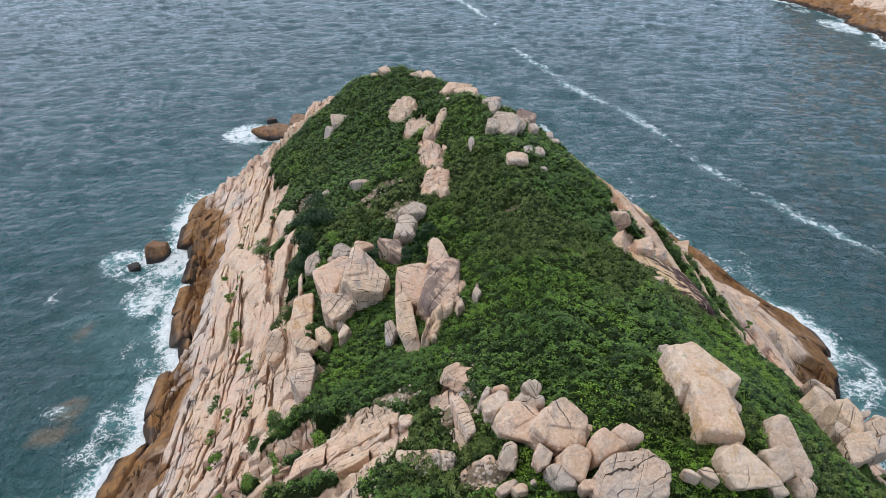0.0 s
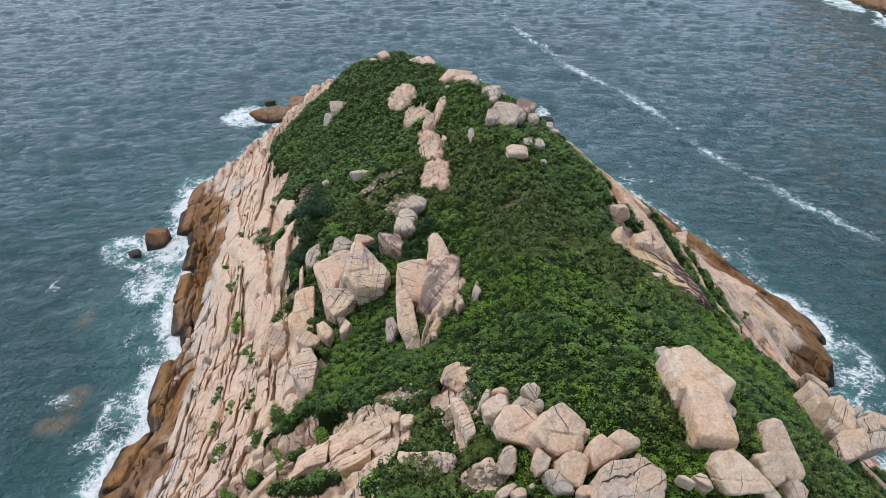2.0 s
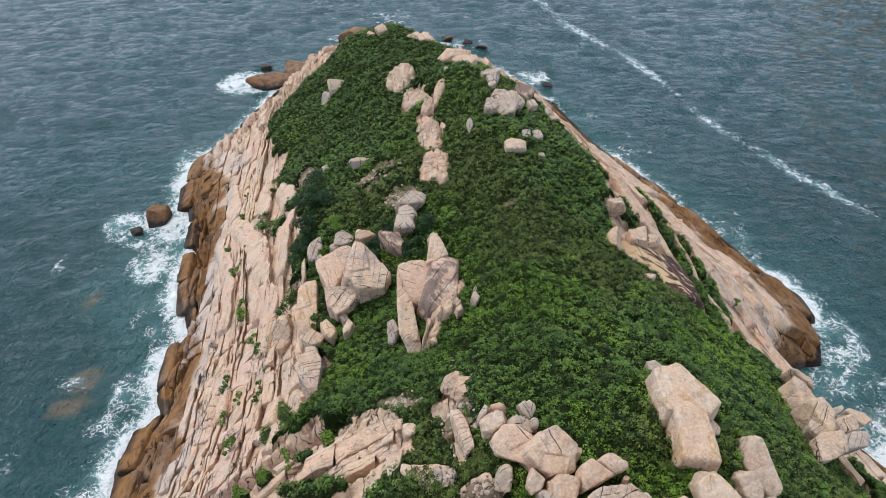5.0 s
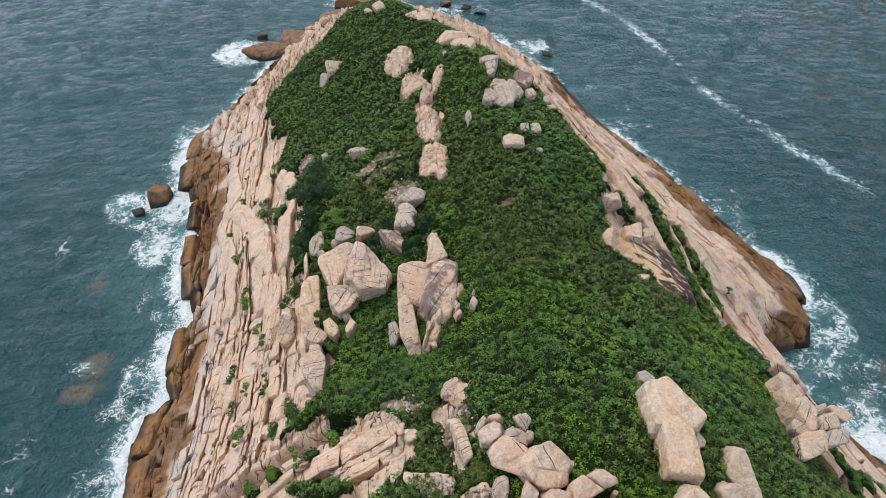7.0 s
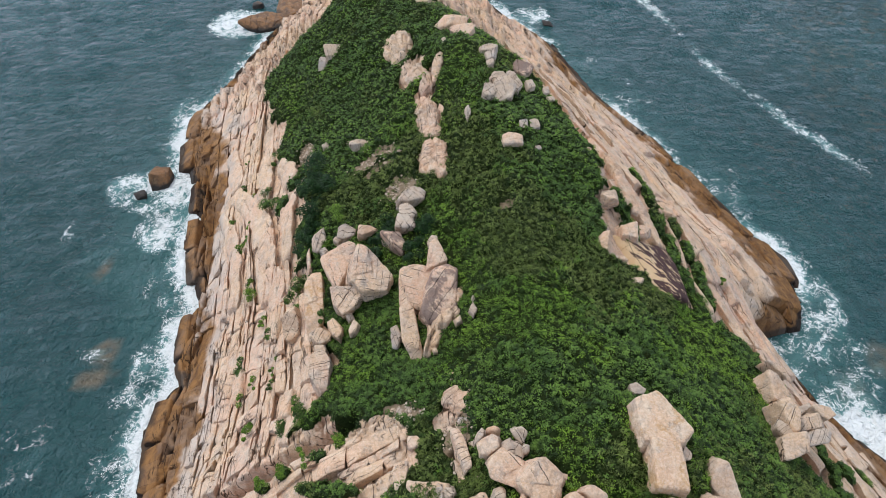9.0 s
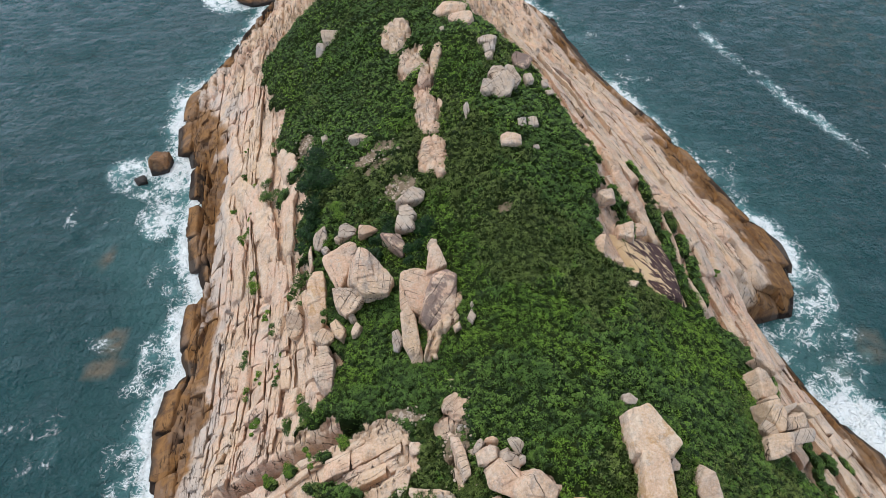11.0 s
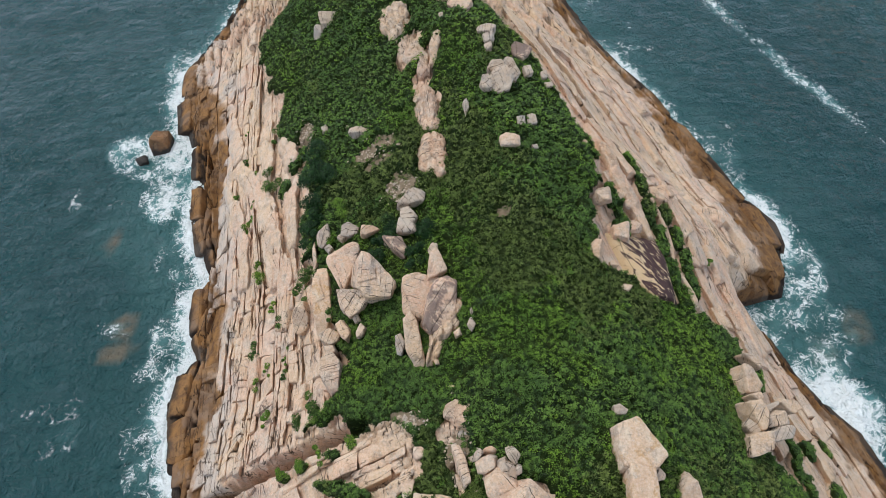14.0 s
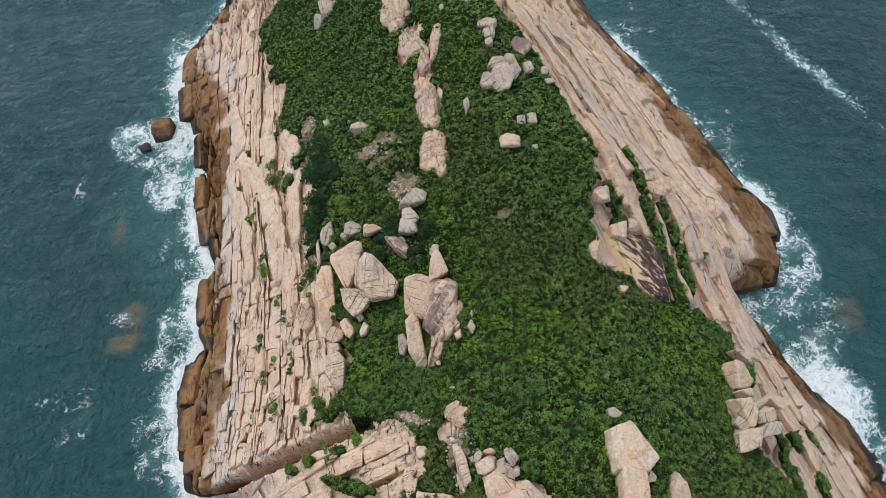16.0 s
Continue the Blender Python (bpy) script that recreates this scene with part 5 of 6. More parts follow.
boulder("boulder", (5.3, 30.4, 31.7), (3.1, 2.7, 3.2), 326, "smooth tan granite boulder bedded in dense scrub", material=WARM_GRANITE, tip=28, lean=-10, level=6, cracks=4, round_off=15.0, sides=((-167,1.42),(-114,1.1),(-101,1.14),(-29,1.58),(-9,1.47),(50,1.17),(88,1.36),(123,1.26),(140,1.35)), group="boulders on the near ridge")
boulder("boulder", (7.1, 28.6, 32.6), (3.6, 3.3, 3.6), 327, "smooth tan granite boulder bedded in dense scrub", material=WARM_GRANITE, tip=20, lean=8, level=6, cracks=4, round_off=15.0, sides=((-171,1.72),(-135,1.54),(-124,1.52),(-87,1.64),(-57,1.85),(-20,1.77),(-4,1.76),(48,1.38),(107,1.52),(122,1.5),(143,1.58)), group="boulders on the near ridge")
boulder("boulder", (6.4, 26.9, 33.1), (1.2, 1.7, 2.4), 328, "smooth tan granite boulder bedded in dense scrub", material=WARM_GRANITE, tip=36, lean=-6, level=5, cracks=1, round_off=15.0, sides=((-157,0.69),(-63,0.6),(-23,0.48),(37,0.57),(49,0.63),(148,0.49),(161,0.44)), group="boulders on the near ridge")
boulder("boulder", (7.8, 26.0, 33.0), (2.1, 2.0, 3.2), 329, "smooth tan granite boulder bedded in dense scrub", material=WARM_GRANITE, tip=30, lean=4, level=5, cracks=4, round_off=15.0, sides=((-175,0.98),(-123,0.73),(-49,0.87),(-21,0.92),(31,0.94),(80,0.89),(131,1.07)), group="boulders on the near ridge")
boulder("boulder", (7.2, 24.9, 33.7), (1.7, 1.5, 1.8), 330, "small grey granite boulder wedged among larger ones", material=GREY_GRANITE, tip=30, lean=0, level=5, cracks=2, round_off=12.0, sides=((-156,0.55),(-89,0.74),(18,0.57),(36,0.45),(73,0.56),(130,0.92)), group="boulders on the near ridge")
boulder("boulder", (9.7, 26.1, 34.0), (2.2, 1.9, 2.6), 331, "smooth tan granite boulder bedded in dense scrub", material=WARM_GRANITE, tip=22, lean=6, level=5, cracks=3, round_off=15.0, sides=((-178,1.11),(-151,1.22),(-60,0.38),(59,0.79),(119,0.93),(168,1.1)), group="boulders on the near ridge")
boulder("boulder", (10.6, 27.0, 34.1), (1.7, 1.2, 2.4), 332, "smooth tan granite boulder bedded in dense scrub", material=WARM_GRANITE, tip=22, lean=10, level=5, cracks=1, round_off=15.0, sides=((-125,0.41),(-66,0.64),(6,0.79),(55,0.62),(88,0.59),(133,0.62)), group="boulders on the near ridge")
boulder("boulder", (10.5, 23.6, 33.8), (3.8, 3.0, 2.8), 333, "smooth tan granite boulder bedded in dense scrub", material=NET_GRANITE, tip=16, lean=4, level=6, cracks=5, round_off=15.0, sides=((-101,1.56),(-82,1.39),(-20,1.86),(-2,1.88),(52,1.67),(97,1.37),(126,1.54),(178,1.87)), group="boulders on the near ridge")
boulder("boulder", (12.6, 24.1, 35.0), (0.7, 0.6, 1.0), 334, "small grey granite boulder wedged among larger ones", material=GRANITE, tip=10, lean=0, level=4, cracks=0, round_off=7.0, sides=((-165,0.27),(-125,0.25),(-46,0.24),(32,0.3),(98,0.29)), group="boulders on the near ridge")
boulder("boulder", (11.8, 25.5, 35.1), (0.5, 0.4, 0.6), 335, "small grey granite boulder wedged among larger ones", material=GRANITE, tip=0, lean=0, level=4, cracks=0, round_off=7.0, sides=((-96,0.18),(-42,0.13),(60,0.17),(114,0.15),(177,0.22)), group="boulders on the near ridge")
boulder("boulder", (4.4, 27.3, 32.7), (1.2, 1.7, 1.6), 336, "small grey granite boulder wedged among larger ones", material=GREY_GRANITE, tip=36, lean=0, level=5, cracks=3, round_off=12.0, sides=((-102,0.85),(-76,0.82),(-5,0.52),(52,0.86),(108,0.73),(158,0.48),(179,0.57)), group="boulders on the near ridge")
boulder("boulder", (4.2, 25.0, 32.3), (1.3, 1.0, 1.2), 337, "small grey granite boulder wedged among larger ones", material=GRANITE, tip=16, lean=0, level=5, cracks=1, round_off=15.0, sides=((-143,0.63),(-71,0.35),(-46,0.26),(56,0.58),(114,0.36),(137,0.34)), group="boulders on the near ridge")
boulder("boulder", (4.9, 24.5, 32.6), (1.0, 0.6, 1.2), 338, "small grey granite boulder wedged among larger ones", material=GRANITE, tip=16, lean=0, level=5, cracks=1, round_off=7.0, sides=((-142,0.35),(-74,0.24),(6,0.48),(84,0.3),(118,0.29)), group="boulders on the near ridge")
boulder("boulder", (8.5, 23.7, 34.2), (1.2, 0.8, 1.2), 339, "small grey granite boulder wedged among larger ones", material=GRANITE, tip=16, lean=0, level=5, cracks=1, round_off=7.0, sides=((-146,0.55),(-82,0.34),(-2,0.59),(96,0.33),(128,0.3)), group="boulders on the near ridge")
boulder("boulder", (5.7, 24.9, 33.0), (0.4, 0.5, 0.7), 340, "small grey granite boulder wedged among larger ones", material=GREY_GRANITE, tip=10, lean=0, level=4, cracks=0, round_off=7.0, sides=((-163,0.18),(-67,0.17),(27,0.15),(117,0.18)), group="boulders on the near ridge")
def block(corners, foot, top, seed, label, material, category="boulder", group="", **more):
    """A boulder with upright faces over the given corners, going round them to the left."""
    cx, cy = (sum(c[k] for c in corners) / len(corners) for k in (0, 1))
    sides = []
    for (ax, ay), (bx, by) in zip(corners, corners[1:] + corners[:1]):
        n = Vector((by - ay, ax - bx)).normalized()
        sides.append((math.degrees(math.atan2(n.y, n.x)), max(0.2, n.x * (ax - cx) + n.y * (ay - cy))))
    wide, deep = (max(c[k] for c in corners) - min(c[k] for c in corners) for k in (0, 1))
    return boulder("boulder", (cx, cy, foot), (wide, deep, top - foot), seed, label, category, material, group=group, sides=tuple(sides), **more)


OCHRE = "broad smooth ochre granite slab lying in the scrub"
block([(14.9, 30.0), (18.1, 29.9), (19.4, 31.2), (17.1, 34.7), (14.8, 33.9)], 33.8, 36.42, 341, OCHRE, OCHRE_GRANITE, group="boulders on the near ridge", tip=-1, lean=7, level=6, cracks=0, round_off=13.0, flat_top=True)
block([(15.3, 27.0), (18.0, 26.8), (18.0, 30.7), (15.5, 31.0)], 33.2, 36.45, 342, OCHRE, OCHRE_GRANITE, group="boulders on the near ridge", tip=9, lean=4, level=6, cracks=0, round_off=11.0, flat_top=True)
boulder("boulder", (18.5, 30.4, 33.5), (1.2, 1.4, 1.8), 343, "small grey granite boulder wedged among larger ones", material=WARM_GRANITE, tip=20, lean=10, level=5, cracks=1, round_off=7.0, sides=((-78,0.55),(-15,0.57),(49,0.36),(134,0.67),(174,0.51)), group="boulders on the near ridge")
boulder("boulder", (17.2, 25.7, 33.8), (2.7, 2.6, 2.6), 344, "smooth tan granite boulder bedded in dense scrub", material=OCHRE_GRANITE, tip=32, lean=4, level=6, cracks=3, round_off=15.0, sides=((-170,1.28),(-152,1.42),(-83,1.18),(-34,1.5),(20,1.07),(41,0.89),(81,1.2),(116,1.37),(144,1.35)), group="boulders on the near ridge")
boulder("boulder", (19.9, 26.7, 33.1), (1.6, 2.1, 2.0), 345, "smooth tan granite boulder bedded in dense scrub", material=WARM_GRANITE, tip=38, lean=0, level=5, cracks=3, round_off=15.0, sides=((-158,0.57),(-133,0.62),(-55,0.98),(-14,0.79),(2,0.77),(69,0.99),(106,0.99),(150,0.87)), group="boulders on the near ridge")
boulder("boulder", (21.7, 29.0, 31.9), (2.5, 4.0, 2.0), 346, "tall leaning tan granite boulder narrowing to its top", material=WARM_GRANITE, tip=34, lean=4, level=6, cracks=2, round_off=15.0, sides=((-144,1.03),(-135,1.21),(-58,1.83),(-29,1.51),(18,0.89),(66,1.71),(121,1.82),(155,1.35),(170,1.2)), group="boulders on the near ridge")
boulder("boulder", (19.4, 24.8, 32.9), (0.9, 1.0, 1.6), 347, "small grey granite boulder wedged among larger ones", material=WARM_GRANITE, tip=24, lean=0, level=5, cracks=1, round_off=7.0, sides=((-168,0.46),(-89,0.48),(-28,0.41),(34,0.39),(128,0.28)), group="boulders on the near ridge")
boulder("boulder", (21.3, 25.9, 31.5), (1.7, 1.3, 2.0), 348, "small grey granite boulder wedged among larger ones", material=WARM_GRANITE, tip=24, lean=8, level=5, cracks=1, round_off=7.0, sides=((-90,0.66),(-25,0.77),(45,0.61),(107,0.57),(177,0.82)), group="boulders on the near ridge")
boulder("boulder", (15.0, 24.0, 35.0), (1.0, 1.0, 1.0), 349, "small grey granite boulder wedged among larger ones", material=GRANITE, tip=20, lean=0, level=5, cracks=0, round_off=15.0, sides=((-148,0.23),(-128,0.24),(-60,0.56),(20,0.34),(54,0.35),(110,0.5)), group="boulders on the near ridge")
boulder("boulder", (14.1, 23.9, 35.2), (1.0, 0.6, 0.7), 350, "small grey granite boulder wedged among larger ones", material=GRANITE, tip=10, lean=0, level=4, cracks=0, round_off=7.0, sides=((-154,0.32),(-114,0.14),(-58,0.43),(52,0.15),(91,0.3)), group="boulders on the near ridge")
boulder("boulder", (33.3, 39.1, 23.5), (2.0, 3.3, 2.4), 351, "stacked pale granite block at the edge of the scrub", material=GRANITE, tip=14, lean=10, level=5, cracks=2, round_off=15.0, sides=((-169,0.71),(-156,0.7),(-72,1.56),(-11,0.99),(29,0.82),(107,1.57)), group="stacked blocks on the eastern slope")
boulder("boulder", (32.9, 37.7, 23.4), (1.6, 1.6, 1.8), 352, "stacked pale granite block at the edge of the scrub", material=GREY_GRANITE, tip=10, lean=0, level=5, cracks=2, round_off=7.0, sides=((-142,0.6),(-83,0.79),(-11,0.78),(57,0.47),(152,0.73)), group="stacked blocks on the eastern slope")
boulder("boulder", (35.7, 39.1, 22.3), (2.7, 2.2, 2.4), 353, "stacked pale granite block at the edge of the scrub", material=GRANITE, tip=14, lean=12, level=5, cracks=3, round_off=15.0, sides=((-79,0.84),(38,0.87),(120,0.85),(173,1.18)), group="stacked blocks on the eastern slope")
boulder("boulder", (35.5, 40.3, 22.7), (2.0, 1.3, 1.8), 354, "stacked pale granite block at the edge of the scrub", material=GREY_GRANITE, tip=14, lean=12, level=5, cracks=1, round_off=7.0, sides=((-147,0.94),(-67,0.31),(-52,0.38),(23,1.07),(113,0.25)), group="stacked blocks on the eastern slope")
boulder("boulder", (35.8, 37.8, 21.8), (3.4, 2.0, 2.6), 355, "stacked pale granite block at the edge of the scrub", material=GREY_GRANITE, tip=16, lean=14, level=5, cracks=2, round_off=12.0, sides=((-143,1.4),(-74,0.7),(-21,1.44),(37,1.55),(96,0.89),(122,0.83)), group="stacked blocks on the eastern slope")
boulder("boulder", (33.1, 36.4, 22.6), (2.8, 2.8, 3.0), 356, "stacked pale granite block at the edge of the scrub", material=WARM_GRANITE, tip=18, lean=6, level=6, cracks=2, round_off=15.0, sides=((-179,1.37),(-80,1.14),(-63,0.82),(-23,1.09),(4,1.41),(97,1.21),(128,1.31)), group="stacked blocks on the eastern slope")
boulder("boulder", (38.4, 41.1, 20.8), (2.8, 1.9, 2.2), 357, "stacked pale granite block at the edge of the scrub", material=WARM_GRANITE, tip=14, lean=16, level=5, cracks=2, round_off=15.0, sides=((-135,0.83),(-116,0.77),(-57,0.86),(23,1.22),(87,0.92),(121,0.88)), group="stacked blocks on the eastern slope")
boulder("boulder", (35.7, 44.8, 19.4), (2.9, 3.5, 2.0), 358, "stacked pale granite block at the edge of the scrub", material=GRANITE, tip=10, lean=18, level=5, cracks=3, round_off=15.0, sides=((-176,1.36),(-160,1.46),(-78,1.53),(-33,1.52),(34,0.88),(76,1.46),(144,1.8)), group="stacked blocks on the eastern slope")
boulder("boulder", (36.8, 47.2, 19.5), (3.1, 1.7, 1.4), 359, "stacked pale granite block at the edge of the scrub", material=GRANITE, tip=10, lean=20, level=5, cracks=1, round_off=7.0, sides=((-120,0.24),(-109,0.31),(17,1.22),(70,0.53),(107,1.07)), group="stacked blocks on the eastern slope")
boulder("boulder", (35.2, 42.1, 21.1), (1.4, 1.2, 1.6), 360, "stacked pale granite block at the edge of the scrub", material=GRANITE, tip=10, lean=14, level=4, cracks=1, round_off=7.0, sides=((-138,0.42),(-68,0.56),(15,0.6),(111,0.4)), group="stacked blocks on the eastern slope")
boulder("boulder", (-11.7, 58.0, 22.2), (3.8, 6.0, 3.6), 361, "pale cracked granite boulder tumbled among the scrub", material=GRANITE, tip=10, lean=-6, level=6, cracks=4, round_off=22.0, sides=((-177,1.92),(-151,1.56),(-93,2.98),(-20,1.74),(12,2.16),(65,3.12),(113,2.42),(123,2.31)), group="boulders in the hollow")
boulder("boulder", (-7.9, 55.7, 24.6), (5.2, 5.8, 4.8), 362, "pale cracked granite boulder tumbled among the scrub", material=NET_GRANITE, tip=22, lean=6, level=6, cracks=4, round_off=22.0, sides=((-137,2.5),(-86,2.83),(-16,2.91),(44,0.91),(71,2.11),(139,3.31),(177,2.57)), group="boulders in the hollow")
boulder("boulder", (-10.4, 53.3, 22.6), (3.9, 3.4, 3.4), 363, "pale cracked granite boulder tumbled among the scrub", material=NET_GRANITE, tip=20, lean=0, level=6, cracks=4, round_off=22.0, sides=((-165,1.44),(-137,1.39),(-57,1.25),(-35,1.33),(43,1.76),(83,1.6),(92,1.72)), group="boulders in the hollow")
boulder("boulder", (-11.5, 63.4, 23.9), (2.5, 1.9, 2.0), 364, "pale cracked granite boulder tumbled among the scrub", material=GREY_GRANITE, tip=16, lean=0, level=5, cracks=1, round_off=12.0, sides=((-102,0.98),(-68,0.81),(-9,1.19),(65,0.88),(112,0.88),(169,1.1)), group="boulders in the hollow")
boulder("boulder", (-8.8, 62.3, 25.2), (2.5, 1.4, 2.0), 365, "pale cracked granite boulder tumbled among the scrub", material=GRANITE, tip=16, lean=6, level=5, cracks=2, round_off=7.0, sides=((-105,0.85),(-67,0.42),(63,0.64),(89,0.69),(174,1.2)), group="boulders in the hollow")
boulder("boulder", (-12.4, 62.5, 23.6), (1.6, 1.0, 1.4), 366, "pale cracked granite boulder tumbled among the scrub", material=GREY_GRANITE, tip=16, lean=0, level=4, cracks=1, round_off=7.0, sides=((-124,0.44),(-50,0.32),(79,0.39),(142,0.63)), group="boulders in the hollow")
boulder("boulder", (-5.6, 58.8, 26.8), (3.1, 2.8, 2.6), 367, "pale cracked granite boulder tumbled among the scrub", material=PATCHED, tip=22, lean=6, level=5, cracks=1, round_off=22.0, sides=((-135,0.36),(-99,1.14),(-5,1.59),(28,1.2),(90,1.38),(117,1.65)), group="boulders in the hollow")
boulder("boulder", (-3.8, 62.1, 28.5), (2.0, 2.1, 2.2), 368, "pale cracked granite boulder tumbled among the scrub", material=GREY_GRANITE, tip=16, lean=0, level=5, cracks=2, round_off=12.0, sides=((-176,0.94),(-150,0.84),(-96,1.01),(-34,0.96),(42,0.6),(104,1.06)), group="boulders in the hollow")
boulder("boulder", (-4.0, 61.3, 27.7), (2.7, 2.2, 2.6), 369, "pale cracked granite boulder tumbled among the scrub", material=GREY_GRANITE, tip=20, lean=0, level=5, cracks=2, round_off=12.0, sides=((-105,1.12),(-80,1.05),(20,0.99),(65,0.72),(136,1.24),(170,1.18)), group="boulders in the hollow")
boulder("boulder", (-3.7, 65.1, 28.4), (3.5, 2.6, 2.4), 370, "pale cracked granite boulder tumbled among the scrub", material=GREY_GRANITE, tip=20, lean=0, level=5, cracks=4, round_off=12.0, sides=((-96,1.31),(-71,1.12),(-11,1.55),(62,1.54),(118,0.74),(142,0.66)), group="boulders in the hollow")
boulder("boulder", (-15.1, 64.1, 21.7), (1.9, 3.5, 2.6), 371, "pale cracked granite boulder tumbled among the scrub", material=GREY_GRANITE, tip=20, lean=0, level=5, cracks=3, round_off=12.0, sides=((-173,1.0),(-112,1.64),(-36,0.98),(16,0.84),(140,0.83),(150,0.68)), group="boulders in the hollow")
boulder("boulder", (-14.2, 61.4, 22.8), (1.3, 1.4, 1.4), 372, "pale cracked granite boulder tumbled among the scrub", material=GREY_GRANITE, tip=16, lean=0, level=4, cracks=0, round_off=7.0, sides=((-138,0.35),(-35,0.51),(42,0.52),(123,0.53)), group="boulders in the hollow")
boulder("boulder", (-14.0, 55.1, 19.5), (2.6, 9.3, 3.4), 373, "pale cracked granite boulder tumbled among the scrub", material=OCHRE_GRANITE, tip=10, lean=-14, level=6, cracks=1, round_off=22.0, sides=((-177,1.01),(-66,3.96),(-28,2.27),(5,1.05),(18,1.43),(89,4.62)), group="boulders in the hollow")
boulder("boulder", (-16.3, 61.8, 19.9), (1.0, 3.5, 2.4), 374, "pale cracked granite boulder tumbled among the scrub", material=GRANITE, tip=10, lean=0, level=5, cracks=1, round_off=7.0, sides=((-167,0.48),(-50,1.29),(12,0.22),(168,0.51)), group="boulders in the hollow")
boulder("boulder", (-13.1, 49.5, 21.3), (2.0, 2.1, 2.2), 375, "pale cracked granite boulder tumbled among the scrub", material=GRANITE, tip=14, lean=0, level=5, cracks=3, round_off=22.0, sides=((-177,0.99),(-123,0.95),(-63,0.91),(3,0.99),(67,0.96),(127,0.89)), group="boulders in the hollow")
boulder("boulder", (-11.4, 49.9, 22.4), (2.0, 2.7, 2.0), 376, "pale cracked granite boulder tumbled among the scrub", material=GRANITE, tip=14, lean=0, level=5, cracks=3, round_off=22.0, sides=((-155,0.64),(-130,0.69),(-29,1.13),(17,0.82),(46,0.77),(134,1.16)), group="boulders in the hollow")
boulder("boulder", (-9.2, 49.4, 23.6), (1.4, 1.7, 1.8), 377, "pale cracked granite boulder tumbled among the scrub", material=GRANITE, tip=14, lean=0, level=5, cracks=2, round_off=7.0, sides=((-152,0.86),(-71,0.63),(-25,0.5),(51,0.64),(155,0.38)), group="boulders in the hollow")
boulder("boulder", (-9.9, 51.1, 23.5), (1.1, 1.1, 1.2), 378, "pale cracked granite boulder tumbled among the scrub", material=GREY_GRANITE, tip=14, lean=0, level=4, cracks=1, round_off=7.0, sides=((-146,0.45),(-68,0.47),(28,0.34),(132,0.37)), group="boulders in the hollow")
boulder("boulder", (-12.4, 44.9, 21.2), (2.4, 4.9, 2.6), 379, "pale cracked granite boulder tumbled among the scrub", material=GRANITE, tip=14, lean=0, level=6, cracks=5, round_off=22.0, sides=((-148,1.3),(-56,2.02),(0,1.18),(40,1.59),(117,2.16),(177,1.15)), group="boulders in the hollow")
boulder("boulder", (-13.0, 47.9, 21.4), (1.7, 1.3, 1.8), 380, "pale cracked granite boulder tumbled among the scrub", material=GRANITE, tip=14, lean=0, level=5, cracks=2, round_off=7.0, sides=((-157,0.6),(-71,0.48),(21,0.73),(95,0.58)), group="boulders in the hollow")
boulder("boulder", (-17.3, 54.5, 16.9), (2.1, 4.6, 3.0), 381, "pale cracked granite boulder tumbled among the scrub", material=NET_GRANITE, tip=14, lean=-10, level=6, cracks=5, round_off=22.0, sides=((-174,1.05),(-112,2.08),(-48,1.76),(-1,1.05),(17,1.22),(78,2.1),(170,1.03)), group="boulders in the hollow")
boulder("rock_outcrop", (-1.2, 50.7, 28.7), (6.3, 5.9, 0.8), 382, "tall tan granite outcrop with dark weathering stains in the scrub", material=GRANITE, tip=16, lean=0, level=5, cracks=3, round_off=22.0, sides=((-164,2.47),(-109,2.41),(-86,3.0),(-3,3.12),(37,2.78),(78,2.67),(110,3.05)), group="rocks of the middle outcrop")
boulder("rock_outcrop", (-2.8, 52.3, 24.6), (2.8, 5.3, 4.6), 383, "tall tan granite outcrop with dark weathering stains in the scrub", material=GRANITE, tip=20, lean=-4, level=6, cracks=4, round_off=22.0, sides=((-179,1.36),(-146,1.69),(-116,2.1),(-15,1.47),(-4,1.28),(23,2.12),(89,2.72),(122,2.63)), group="rocks of the middle outcrop")
boulder("rock_outcrop", (-2.5, 47.1, 25.7), (2.1, 6.6, 3.6), 384, "tall tan granite outcrop with dark weathering stains in the scrub", material=GRANITE, tip=24, lean=-8, level=6, cracks=4, round_off=22.0, sides=((-175,0.79),(-160,1.0),(-119,2.53),(-38,2.62),(9,0.55),(31,1.42),(136,2.53)), group="rocks of the middle outcrop")
boulder("rock_outcrop", (-0.4, 50.6, 25.8), (4.3, 6.5, 5.6), 385, "tall tan granite outcrop with dark weathering stains in the scrub", material=PATCHED, tip=16, lean=4, level=6, cracks=1, round_off=22.0, sides=((-140,2.92),(-89,3.24),(-36,2.9),(-2,2.09),(27,2.49),(59,3.0),(119,2.68),(158,1.8),(172,1.83)), group="rocks of the middle outcrop")
boulder("rock_outcrop", (-0.5, 55.4, 27.0), (2.3, 3.9, 4.4), 386, "tall tan granite outcrop with dark weathering stains in the scrub", material=WARM_GRANITE, tip=18, lean=0, level=6, cracks=3, round_off=22.0, sides=((-131,1.91),(-63,1.43),(-42,1.34),(24,0.77),(140,1.34),(175,1.02)), group="rocks of the middle outcrop")
boulder("rock_outcrop", (-0.9, 56.9, 28.9), (1.1, 1.4, 2.2), 387, "tall tan granite outcrop with dark weathering stains in the scrub", material=GREY_GRANITE, tip=16, lean=0, level=5, cracks=1, round_off=7.0, sides=((-155,0.5),(-68,0.58),(-5,0.5),(79,0.66),(155,0.5)), group="rocks of the middle outcrop")
